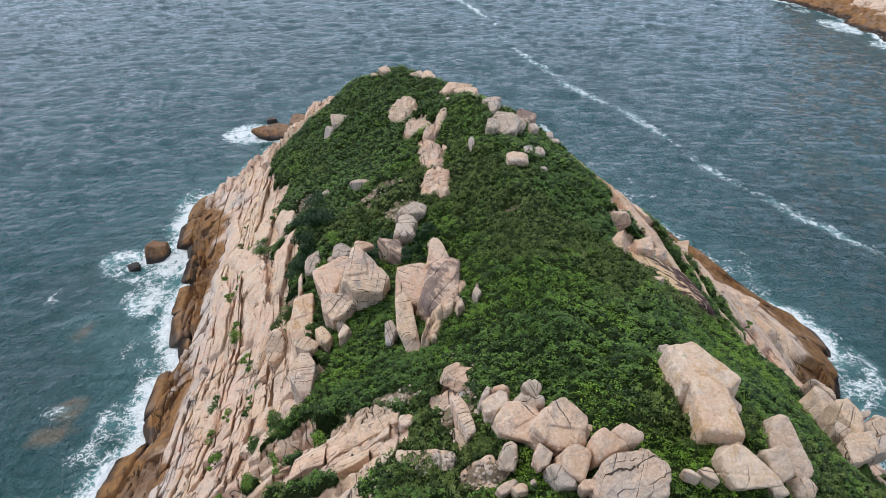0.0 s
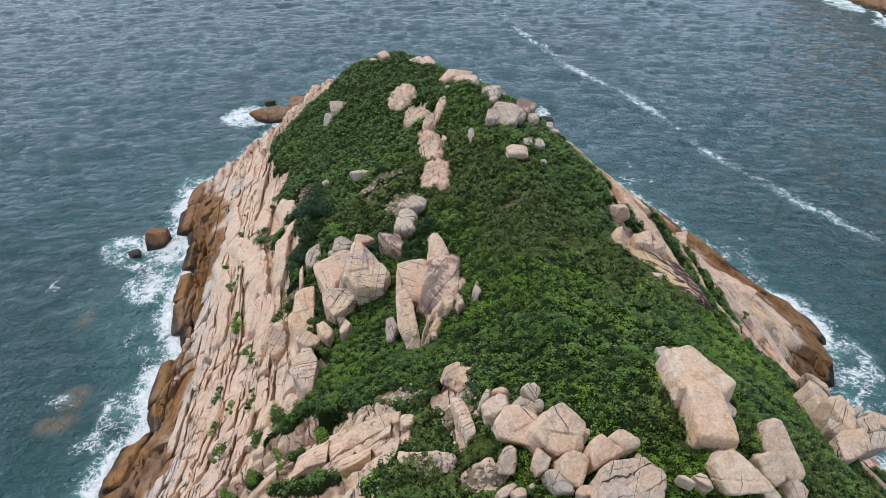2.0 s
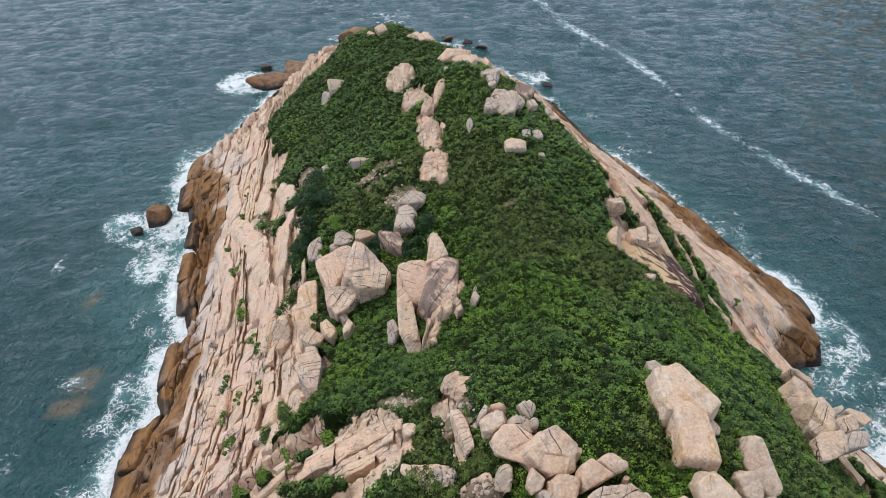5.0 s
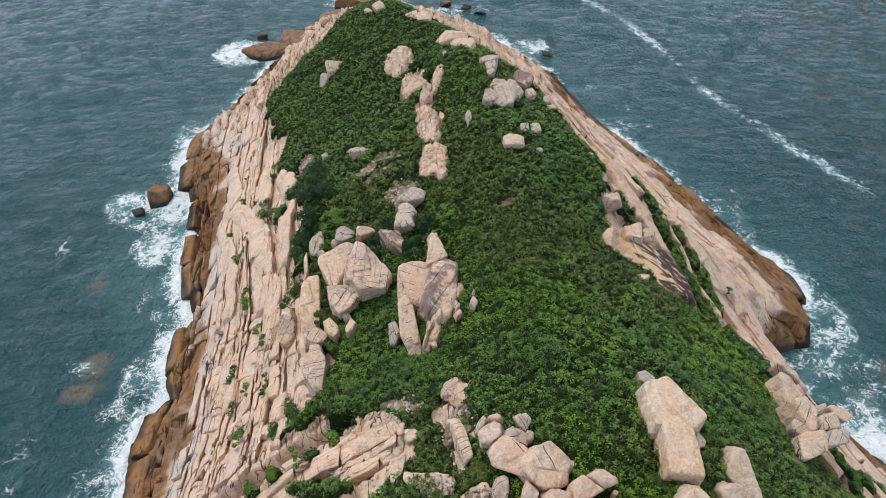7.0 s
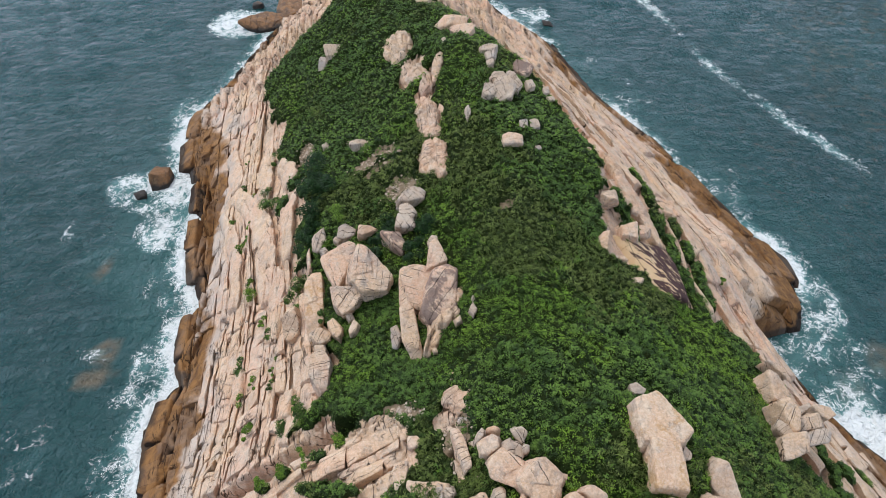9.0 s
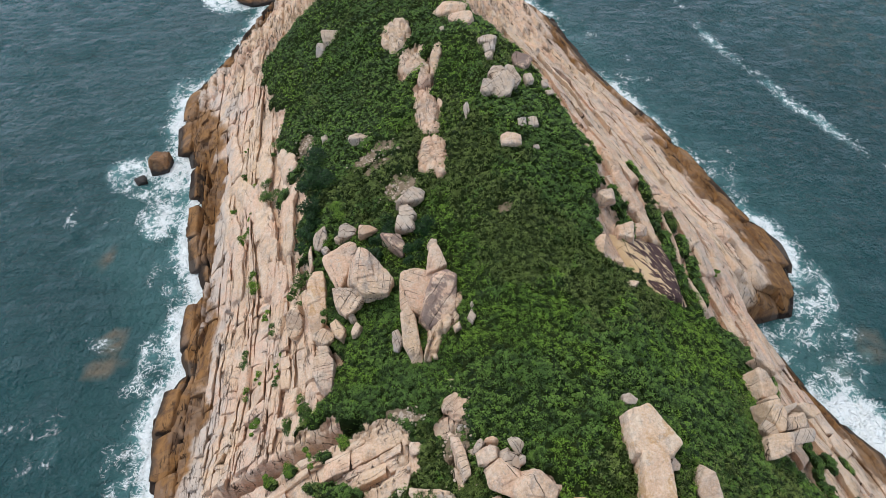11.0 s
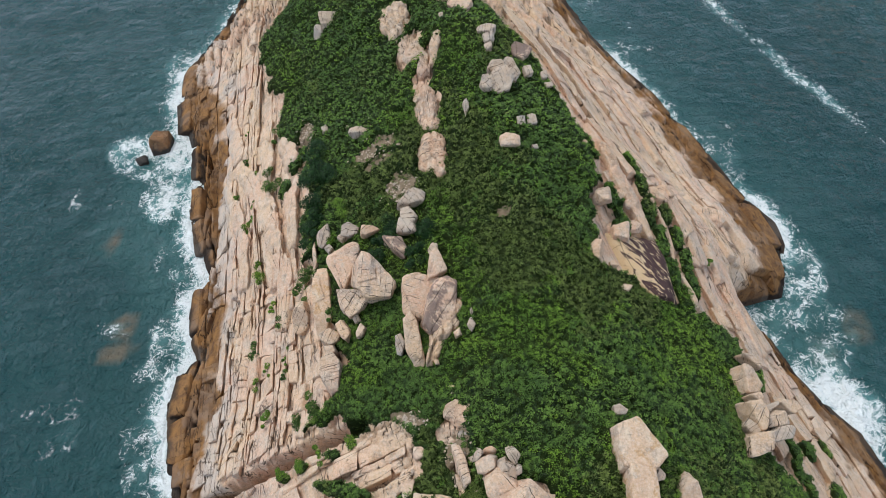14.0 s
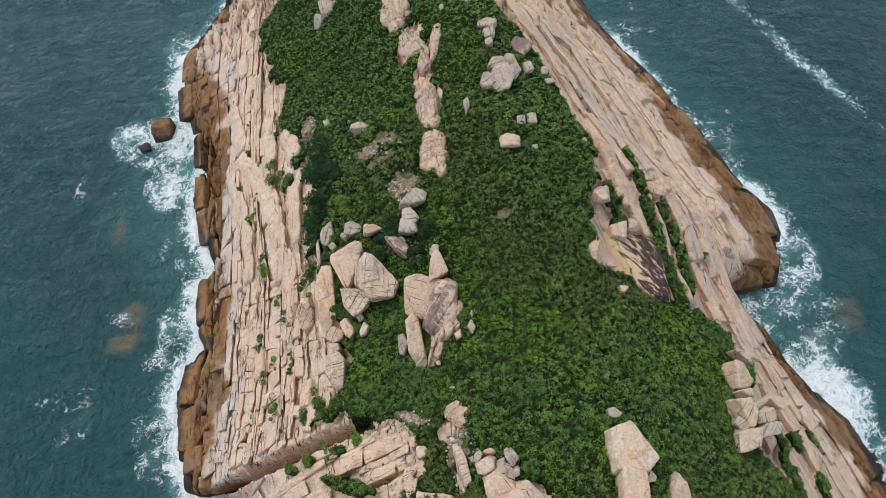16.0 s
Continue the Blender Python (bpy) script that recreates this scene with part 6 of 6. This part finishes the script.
rib("rock_outcrop", "tan granite foot of the outcrop running down into the scrub", "rock outcrop", ((0.9, 50.6), (0.2, 47.4), (-0.9, 44.6), (-1.3, 43.0)), (1.6, 1.5, 0.8, 0.4), 1.3, GRANITE, 561, (1.1, 1.6), "rocks of the middle outcrop")
boulder("rock_outcrop", (-0.5, 43.3, 28.6), (0.6, 0.5, 1.2), 389, "tall tan granite outcrop with dark weathering stains in the scrub", material=GRANITE, tip=20, lean=0, level=4, cracks=0, round_off=7.0, sides=((-162,0.26),(-90,0.25),(14,0.24),(104,0.2)), group="rocks of the middle outcrop")
boulder("rock_outcrop", (1.7, 46.0, 29.9), (0.9, 1.1, 1.6), 390, "tall tan granite outcrop with dark weathering stains in the scrub", material=WARM_GRANITE, tip=20, lean=0, level=5, cracks=1, round_off=7.0, sides=((-159,0.39),(-60,0.39),(18,0.36),(128,0.32)), group="rocks of the middle outcrop")
boulder("rock_outcrop", (-4.5, 46.6, 25.9), (1.3, 2.6, 2.0), 391, "tall tan granite outcrop with dark weathering stains in the scrub", material=GREY_GRANITE, tip=24, lean=0, level=5, cracks=2, round_off=7.0, sides=((-173,0.52),(-112,1.11),(-17,0.64),(27,0.59),(111,1.22)), group="rocks of the middle outcrop")
boulder("rock_outcrop", (3.1, 46.6, 30.7), (0.9, 1.6, 1.6), 392, "tall tan granite outcrop with dark weathering stains in the scrub", material=GREY_GRANITE, tip=20, lean=0, level=5, cracks=2, round_off=7.0, sides=((-147,0.4),(-24,0.38),(33,0.4),(156,0.38)), group="rocks of the middle outcrop")
boulder("rock_outcrop", (3.2, 48.1, 30.9), (0.4, 0.9, 0.8), 393, "tall tan granite outcrop with dark weathering stains in the scrub", material=GREY_GRANITE, tip=20, lean=0, level=4, cracks=0, round_off=7.0, sides=((-167,0.16),(-32,0.19),(18,0.15),(154,0.19)), group="rocks of the middle outcrop")
boulder("rock_outcrop", (-2.3, 44.9, 27.5), (0.6, 1.1, 1.6), 394, "tall tan granite outcrop with dark weathering stains in the scrub", material=GRANITE, tip=30, lean=0, level=5, cracks=1, round_off=7.0, sides=((-167,0.24),(-74,0.52),(7,0.26),(116,0.43)), group="rocks of the middle outcrop")


# ---- rocks in the sea and at the far end ----
SEA_ROCK = "rust-brown wave-washed granite rock standing in the surf"
boulder("sea_rock", (-52.6, 101.0, -0.6), (4.0, 3.6, 3.3), 901, SEA_ROCK, "sea rock", SHORE_ROCK, turn=8, level=6, cracks=3, round_off=12.0)
boulder("sea_rock", (-55.4, 97.2, -0.5), (2.0, 2.0, 1.3), 902, SEA_ROCK, "sea rock", SHORE_ROCK, turn=20, level=4, cracks=1)
boulder("sea_rock", (-47.3, 104.5, -0.6), (1.8, 8.0, 1.6), 903, SEA_ROCK, "sea rock", SHORE_ROCK, turn=12, level=5, cracks=2)
boulder("islet", (-44.0, 161.5, -0.8), (11.5, 7.0, 2.8), 904, "low rust-brown granite islet ringed by white surf", "islet", SHORE_ROCK, turn=12, level=6, cracks=4)
boulder("islet", (-38.5, 167.5, -0.8), (8.5, 7.0, 3.2), 905, "low rust-brown granite islet ringed by white surf", "islet", SHORE_ROCK, turn=-8, level=6, cracks=4)
boulder("sea_rock", (-48.5, 172.0, -0.5), (3.0, 2.4, 1.6), 906, SEA_ROCK, "sea rock", SHORE_ROCK, level=4, cracks=1)
boulder("sea_rock", (-31.0, 182.5, -0.6), (6.0, 5.0, 2.8), 907, SEA_ROCK, "sea rock", SHORE_ROCK, level=5, cracks=2)
boulder("sea_rock", (-25.0, 192.0, -0.6), (13.0, 9.0, 4.2), 908, SEA_ROCK, "sea rock", SHORE_ROCK, turn=-20, level=6, cracks=4)
boulder("sea_rock", (0.5, 195.0, -0.4), (3.4, 2.6, 1.8), 909, SEA_ROCK, "sea rock", SHORE_ROCK, level=4, cracks=1)
boulder("sea_rock", (6.5, 193.0, -0.4), (2.6, 1.6, 1.0), 910, SEA_ROCK, "sea rock", SHORE_ROCK, level=4, cracks=1)
boulder("sea_rock", (10.5, 190.0, -0.4), (3.4, 1.8, 1.0), 911, SEA_ROCK, "sea rock", SHORE_ROCK, turn=-15, level=4, cracks=1)
boulder("sea_rock", (27.0, 163.5, -0.5), (2.6, 1.5, 1.0), 912, SEA_ROCK, "sea rock", SHORE_ROCK, turn=-10, level=4, cracks=3)
boulder("rock_outcrop", (-11.6, 120.8, 28.3), (2.4, 3.0, 1.8), 921, "pale granite hump on the far tip of the ridge", material=GRANITE, turn=20)
boulder("rock_outcrop", (-13.6, 120.8, 27.4), (1.8, 2.2, 1.5), 922, "pale granite hump on the far tip of the ridge", material=GRANITE, turn=30)
boulder("rock_outcrop", (-5.2, 114.0, 29.8), (2.6, 2.2, 1.7), 923, "pale granite hump on the far tip of the ridge", material=GRANITE, turn=-20)
boulder("rock_outcrop", (-3.6, 112.5, 29.8), (3.0, 3.0, 1.8), 924, "pale granite hump on the far tip of the ridge", material=GRANITE, turn=-30)
boulder("rock_outcrop", (1.6, 103.0, 31.2), (4.4, 4.0, 1.6), 925, "pale granite hump on the far tip of the ridge", material=GRANITE, turn=-35)
boulder("rock_outcrop", (3.2, 99.5, 31.4), (3.6, 4.0, 1.6), 926, "pale granite hump on the far tip of the ridge", material=GRANITE, turn=-35)
boulder("stained_slab", (24.5, 57.2, 23.6), (8.6, 11.0, 2.6), 931, "tilted ochre slab streaked with dark purple-brown seams", "rock slab", STAINED, turn=18, lean=33, level=6, cracks=2, round_off=14.0)

# ---- loose stones on the bare ground ----
def rubble(name, label, count, seed, *areas):
    """Small angular stones, joined, lying on the bare places."""
    rnd = np.random.default_rng(seed)
    way, tri = BALLS[1]
    points, faces = [], []
    for k in range(count):
        cx, cy, rx, ry = areas[k % len(areas)]
        x, y = cx + rnd.normal(0, 0.5) * rx, cy + rnd.normal(0, 0.5) * ry
        z = float(on_grid(LAND, np.array([x]), np.array([y]))[0])
        s = rnd.uniform(0.05, 0.14) * (1 + 1.2 * (rnd.random() < 0.06))
        p = way * (1 + rnd.normal(0, 0.18, (len(way), 1))) * s * np.array((rnd.uniform(0.8, 1.5), rnd.uniform(0.8, 1.5), 0.7))
        faces.append(tri + 12 * k)
        points.append(p + (x, y, z + 0.2 * s))
    ob = mesh_object(name, np.concatenate(points), np.concatenate(faces), GREY_GRANITE, flat=True)
    return tagged(ob, label, "stones", kind="stuff")


rubble("rubble", "pale loose stones scattered on bare earth", 620, 41, (-8.5, 74.5, 4.0, 2.6), (-5, 67.5, 2.2, 2.4), (-3.5, 37, 2.2, 1.4), (1.6, 33, 1.4, 4), (3.2, 26.5, 1.8, 1.2), (-4, 31, 1.4, 3.5), (-20, 84, 1.4, 2.4))

# ---- the next headland ----
fx, fy = np.meshgrid(np.arange(164, 330, 1.2), np.arange(232, 432, 1.2))
inland = fx - np.interp(fy, [p[0] for p in FAR_SHORE], [p[1] for p in FAR_SHORE])
fz = np.clip(inland * 0.42, -6, 7 + inland * 0.16) + 1.6 * fbm(fx * 0.12, fy * 0.12, 601, 4) * smooth(-2, 6, inland)
_, fe, fu, _ = blocks(fx + 0.3 * fy, fy, 5.0, 13.0, 602)
fz = fz - 1.2 * smooth(0.14, 0.0, fe) * smooth(0, 4, inland) - 0.9 * fu * smooth(0, 4, inland)
far_land = mesh_object("ground_far_shore", np.stack([fx, fy, fz], -1).reshape(-1, 3), grid_faces(fx.shape[1], fx.shape[0]), GROUND,
                       green=smooth(45, 60, inland), earth=0 * fz)
tagged(far_land, "bare pink-brown granite shore across the water", "shore", kind="structure")


# ---- bushes ----
def bush(place, wide, tall, seed, material, label, leaf=(0.16, 0.32), many=900):
    """A bush on short stems: lobes of leaves with gaps between them."""
    rnd = np.random.default_rng(seed)
    root = new("bush")
    root.matrix_world = pose(*place)
    lobes = [(rnd.normal(0, 0.2) * wide, rnd.normal(0, 0.42) * wide, rnd.uniform(0.1, 0.6) * tall, rnd.uniform(0.12, 0.32) * wide) for _ in range(max(4, int(wide * 3)))]
    k = rnd.integers(0, len(lobes), many)
    way = rnd.normal(0, 1, (many, 3))
    way[:, 2] = np.abs(way[:, 2]) * 0.9 - 0.25
    way /= np.linalg.norm(way, axis=1)[:, None]
    mid = np.array(lobes)[k]
    p = mid[:, :3] + way * (mid[:, 3] * rnd.uniform(0.45, 1.12, many))[:, None] * np.array((1, 1, 0.8 * tall / wide + 0.35))
    leaf_cloud("crown", p[:, 0], p[:, 1], p[:, 2], rnd.uniform(*leaf, many), 0.6, 1.5, material, rnd, root)
    points, faces = [], []
    for x, y, z, r in lobes[:5]:
        start = len(points)
        for x0, y0, z0, w in ((0.06 * x, 0.06 * y, -0.5, 0.06), (0.5 * x, 0.5 * y, z * 0.5, 0.045), (x, y, z, 0.015)):
            points += [(x0 + w * math.cos(a), y0 + w * math.sin(a), z0) for a in (0, 2.1, 4.2)]
        for s in (0, 3):
            faces += [(start + s + i, start + s + (i + 1) % 3, start + s + 3 + (i + 1) % 3, start + s + 3 + i) for i in range(3)]
    mesh_object("stems", points, faces, BARK, root)
    return tagged(root, label, "bush", "bushes in the rock clefts")


def bushes(material, label, many, leaf, *spots):
    for k, (x, y, wide, tall) in enumerate(spots):
        z = float(on_grid(LAND, np.array([x]), np.array([y]))[0])
        base = float(base_height(np.array([x]), np.array([y]))[0])
        bush((x, y, max(z, base + 0.15) - 0.1), wide, tall, 700 + k + int(many), material, label, leaf, int(many * max(0.35, wide * wide / 4)))


bushes(LIGHT_LEAF, "bright green bush growing in a cleft of pale granite", 1300, (0.09, 0.19),
       (-30.1, 74.3, 2.2, 1.4), (-33.2, 81.9, 1.1, 0.9), (-32.9, 93.7, 1.1, 1.0), (-28.8, 82.7, 1.4, 1.0), (-28.8, 77.2, 1.3, 1.0), (-28.9, 74.8, 1.3, 1.0), (-26.6, 64.8, 2.4, 1.5),
       (-23.3, 58.8, 1.5, 1.1), (-24.4, 48.8, 1.3, 1.0), (-22.5, 49.5, 1.2, 0.8), (-20.0, 50.1, 1.2, 0.8), (-21.6, 42.5, 1.7, 1.2), (-17.8, 34.4, 1.4, 0.8), (-15.4, 34.7, 1.4, 0.8), (-13.1, 35.2, 1.2, 0.7), (-9.6, 36.0, 1.7, 0.8), (38.2, 65.4, 1.9, 0.9),
       (-13.6, 67.5, 2.6, 1.6), (-14.2, 63.0, 1.8, 1.2))
bushes(BROAD_LEAF, "dark green bush growing in a cleft of pale granite", 1300, (0.09, 0.20),
       (-31.9, 87.2, 1.7, 1.0), (-25.5, 79.2, 3.1, 1.8), (-26.0, 87.5, 2.5, 1.4), (-18.1, 60.9, 2.2, 1.6), (-15.3, 61.2, 1.7, 1.3), (-21.7, 55.6, 1.7, 1.6), (-25.5, 52.5, 2.1, 1.4), (-19.7, 47.6, 1.2, 1.0),
       (-15.5, 43.5, 1.4, 1.0), (-18.1, 58.4, 2.3, 1.6), (-13.4, 54.6, 1.8, 1.4), (-13.4, 52.8, 1.8, 1.4), (-14.3, 40.6, 2.2, 1.3), (-16.6, 40.2, 1.8, 1.0), (-2.0, 46.0, 2.2, 1.6))
bushes(PINE, "dense dark bush with fine drooping foliage", 900, (0.14, 0.3),
       (-16.6, 69.5, 3.4, 2.6), (-17.0, 66.0, 3.2, 2.6), (-16.8, 75.0, 5.0, 3.2), (-6.4, 60.9, 2.8, 2.2), (-7.6, 59.0, 2.4, 2.0), (-2.3, 59.2, 3.2, 2.4), (-3.2, 57.0, 2.4, 2.0))

# ---- slabs and fins of the flanks ----
SHARED = []
for k in range(12):
    lot = random.Random(1000 + k)
    corners = tuple((a + lot.uniform(-9, 9), 0.5 * lot.uniform(0.84, 1.0)) for a in (0, 90, 180, 270)) + ((lot.choice((45, 135, 225, 315)), lot.uniform(0.52, 0.62)),)
    pts, fcs = boulder_shape((1, 1, 1), 1000 + k, 4, 15.0, 2, 0.16, corners, True)
    one = mesh_object("slab", pts, fcs, FIN_GRANITE)
    SHARED.append(one.data)
    bpy.data.objects.remove(one)


def lay_slab(name, x, y, strike, size, proud, k):
    """One slab on the slope, its long side along the strike, standing proud of the rock round it."""
    z, zx, zy = (float(base_height(np.array([a]), np.array([b]))[0]) for a, b in ((x, y), (x + 1, y), (x, y + 1)))
    up = Vector((z - zx, z - zy, 1)).normalized()
    ahead = Vector((strike[0], strike[1], 0))
    ahead = (ahead - up * ahead.dot(up)).normalized()
    side = ahead.cross(up)
    turn = Matrix((side, ahead, up)).transposed().to_4x4()
    ob = new(name, SHARED[k % len(SHARED)])
    ob.parent = headland
    ob.matrix_local = Matrix.Translation(Vector((x, y, z)) + up * (proud - size[2] * 0.5)) @ turn @ Matrix.Diagonal((*size, 1))
    return ob


def stratum(points, faces, edges, start, end, rise, tilt, jag, place):
    """One block of a strip between two edges of the strip, with worn upper edges, following the slope."""
    low, high = edges
    ring_at = np.unique(np.concatenate([[start, start + 0.14], np.linspace(start + 0.14, end - 0.14, max(2, int((end - start) / 0.7))), [end - 0.14, end]]))
    first = len(points)
    count = 0
    for s in ring_at:
        a0, a1 = low(s), high(s)
        w = max(a1 - a0, 0.25)
        worn = min(0.11, 0.12 * w)
        drop = 0.08 if s in (ring_at[0], ring_at[-1]) else 0.0
        for f, z in ((0.0, -1.7), (0.0, -worn), (worn / w, 0.0), (0.36, 0.06 * w), (0.66, 0.06 * w), (1 - worn / w, 0.0), (1.0, -worn), (1.0, -1.7)):
            x, y = place(s + jag * (f - 0.5) * w, a0 + f * w)
            top = rise + tilt * (f - 0.5) * w - drop if z > -1.5 else 0.0
            points.append((x, y, z + top, 1.0 if z > -1.5 else 0.0))
        count += 1
    for i in range(count - 1):
        for j in range(7):
            p = first + i * 8 + j
            faces += [(p, p + 8, p + 9), (p, p + 9, p + 1)]
    for base, flip in ((first, 1), (first + (count - 1) * 8, -1)):
        for j in range(1, 7):
            faces.append((base, base + j, base + j + 1)[::flip])


def strata(name, material, strike, across, along, sizes, rises, lean, gap, fits, seed, most, parent, lumps=0.34):
    """Strips of jointed rock along a strike, cut across into blocks; the first are parts, the rest one joined mesh.
    sizes: from a place across and along, the widths and lengths to choose from."""
    rnd = random.Random(seed)
    d = Vector((*strike, 0)).normalized()
    place = lambda s, a: (d.x * s + d.y * a, d.y * s - d.x * a)
    a, k, made, rest_p, rest_f = across[0], 0, 0, [], []
    bend = lambda s, c: c + 0.7 * math.sin(s * 0.09 + c * 0.2) + 0.12 * math.sin(s * 0.37 + c * 2.9) + 0.05 * math.sin(s * 1.1 + c * 7.3) + 0.03 * math.sin(s * 3.1 + c * 11.0)
    while a < across[1]:
        wide = rnd.choice(sizes(a, 60)[0]) * rnd.uniform(0.75, 1.3)
        # the joint gapes in places and is shut in others
        gape = lambda s, c: gap * (0.08 + 2.2 * max(0.0, 0.6 * math.sin(s * 0.19 + c * 1.7) + 0.6 * math.sin(s * 0.53 + c * 3.1) - 0.25))
        low = lambda s, c=a: bend(s, c)
        high = lambda s, c=a + wide: bend(s, c) - gape(s, c)
        s = along[0] + rnd.uniform(-3, 0)
        strip_rise = rnd.uniform(-0.12, 0.14)
        while s < along[1]:
            long = rnd.choice(sizes(a, s)[1]) * rnd.uniform(0.6, 1.4)
            odd = rnd.random()
            rise = 0.3 * rnd.uniform(*rises) + strip_rise + (1.1 * rises[1] * rnd.random() if odd < 0.2 else 0.9 * rises[0] * rnd.random() if odd > 0.86 else 0.0)
            tilt, jag = rnd.uniform(-lean, lean), rnd.uniform(-0.5, 0.5)
            mid = place(s + long / 2, a + wide / 2)
            e1, e2 = place(s, a + wide / 2), place(s + long, a + wide / 2)
            if all(fits(*q) for q in (mid, e1, e2)) and rnd.random() > 0.09:
                pts, fcs = [], []
                in_by, out_by = (max(0.0, rnd.gauss(-0.12, 0.16)) * min(wide, 1.4) for _ in range(2))
                edges = (lambda s, g=in_by, e=low: e(s) + g), (lambda s, g=out_by, e=high: e(s) - g)
                cleft = gap * rnd.choice((0.05, 0.1, 0.3, 0.9))
                stratum(pts, fcs, edges, s + cleft, s + long, rise, tilt, jag, place)
                q = np.array(pts)
                base = base_height(q[:, 0], q[:, 1])
                rough = lumps * fbm(q[:, 0] * 0.7, q[:, 1] * 0.5, 811, 3) + 0.14 * fbm(q[:, 0] * 3.5, q[:, 1] * 3.5, 812, 2)
                q[:, 2] += base + rough * q[:, 3]
                q[:, 0] += 0.05 * fbm(q[:, 1] * 1.6, q[:, 2] * 1.6, 813, 2) * q[:, 3]
                if made < most:
                    mesh_object(name, q[:, :3], fcs, material, parent, flat=True)
                else:
                    rest_f.append(np.array(fcs) + sum(len(r) for r in rest_p))
                    rest_p.append(q[:, :3])
                made += 1
            s += long
        a += wide
    if rest_p:
        tagged(mesh_object(name, np.concatenate(rest_p), np.concatenate(rest_f), material, parent, flat=True), kind="stuff")


def on_rock(x, y):
    at = np.array([x]), np.array([y])
    return on_grid(GREEN, *at)[0] < 0.3


def west_face(x, y):
    return on_rock(x, y) and x < 0 and 36 < y < 121 and (y - 33.1) - (x + 40) * 0.156 > 0.9 and 3.0 < base_height(np.array([x]), np.array([y]))[0] < 27


def east_face(x, y):
    return on_rock(x, y) and x > 8 and 24 < y < 121 and math.hypot(x - 25, y - 57) > 5.5 and 3.4 < base_height(np.array([x]), np.array([y]))[0] < 28


def south_face(x, y):
    return on_rock(x, y) and x < 2 and 22 < y < 42 and (y - 33.1) - (x + 40) * 0.156 < -0.9 and 1.5 < base_height(np.array([x]), np.array([y]))[0] < 30


def west_sizes(a, s):
    if a < -25:
        return (1.6, 2.4, 3.0), (2.5, 4.0, 6.0)
    if a < -14:
        return (0.4, 0.6, 0.8, 1.2, 1.8), (0.9, 1.4, 2.2, 3.4) if s < 66 else (1.8, 3.0, 5.0, 8.0, 11.0)
    return (1.4, 2.0, 2.8), (2.0, 3.0, 5.0) if s < 50 else (5.0, 8.0, 12.0)


strata("rock_fin", FIN_GRANITE, (-0.12, 1.0), (-48, -6), (34, 124), west_sizes, (-0.45, 0.5), 0.3, 0.13, west_face, 5, 290, headland)
strata("ledge_block", SLAB_GRANITE, (-0.40, 1.0), (14, 92), (0, 124), lambda a, s: ((1.0, 1.6, 2.6, 3.6), (2.2, 3.6, 6.0, 9.0) if s < 56 else (6.0, 9.0, 13.0)), (-0.5, 0.75), 0.14, 0.12, east_face, 6, 290, headland, 0.16)
strata("rock_bed", BED_GRANITE, (1.0, 0.36), (-52, -8), (-26, 24), lambda a, s: ((0.6, 1.0, 1.6, 2.4), (1.6, 2.6, 4.0)), (-0.4, 0.5), 0.25, 0.12, south_face, 7, 120, headland)
# the large brown plates at the water
for k, (x, y, wide, long) in enumerate(((-38.2, 65.0, 3.0, 8.5), (-36.8, 58.0, 2.6, 6.0), (-37.8, 51.0, 3.6, 7.5), (-36.8, 44.0, 4.0, 7.0), (-35.0, 39.5, 4.4, 3.6), (-40.8, 79.0, 2.6, 7.0),
                                        (-42.6, 86.0, 3.0, 7.0), (-45.5, 96.5, 3.6, 8.0), (-49.6, 108.0, 4.5, 9.0), (-50.2, 118.0, 4.0, 9.0))):
    lay_slab("shore_plate", x, y, (-0.12, 1.0), (wide, long, 2.4), 0.7, k)
for k, (x, y, wide, long) in enumerate(((54.0, 73.5, 6.0, 8.0), (55.0, 80.5, 5.0, 9.0), (50.0, 74.0, 6.0, 9.0), (51.5, 90.0, 3.4, 9.0), (47.5, 101.0, 3.4, 10.0), (43.0, 112.0, 3.2, 9.0))):
    lay_slab("shore_plate", x, y, (-0.36, 1.0), (wide, long, 1.8), 0.5, k + 5)

# smooth swollen masses between the fins
pick = random.Random(17)
for name, strike, low_x, high_x, low_y, high_y, fits, many, widths, lengths, thick, proud in (
        ("rock_hump", (-0.12, 1.0), -46, -14, 42, 120, west_face, 7, (1.8, 3.0), (3.6, 7.5), 2.0, 0.6), ("rock_plate", (-0.40, 1.0), 12, 54, 30, 118, east_face, 14, (2.0, 3.6), (6.0, 12.0), 1.5, 0.5)):
    made = 0
    while made < many:
        x, y = pick.uniform(low_x, high_x), pick.uniform(low_y, high_y)
        if fits(x, y) and fits(x + 1.5, y) and fits(x - 1.5, y):
            lay_slab(name, x, y, strike, (pick.uniform(*widths), pick.uniform(*lengths), thick), proud * pick.uniform(0.6, 1.1), made)
            made += 1
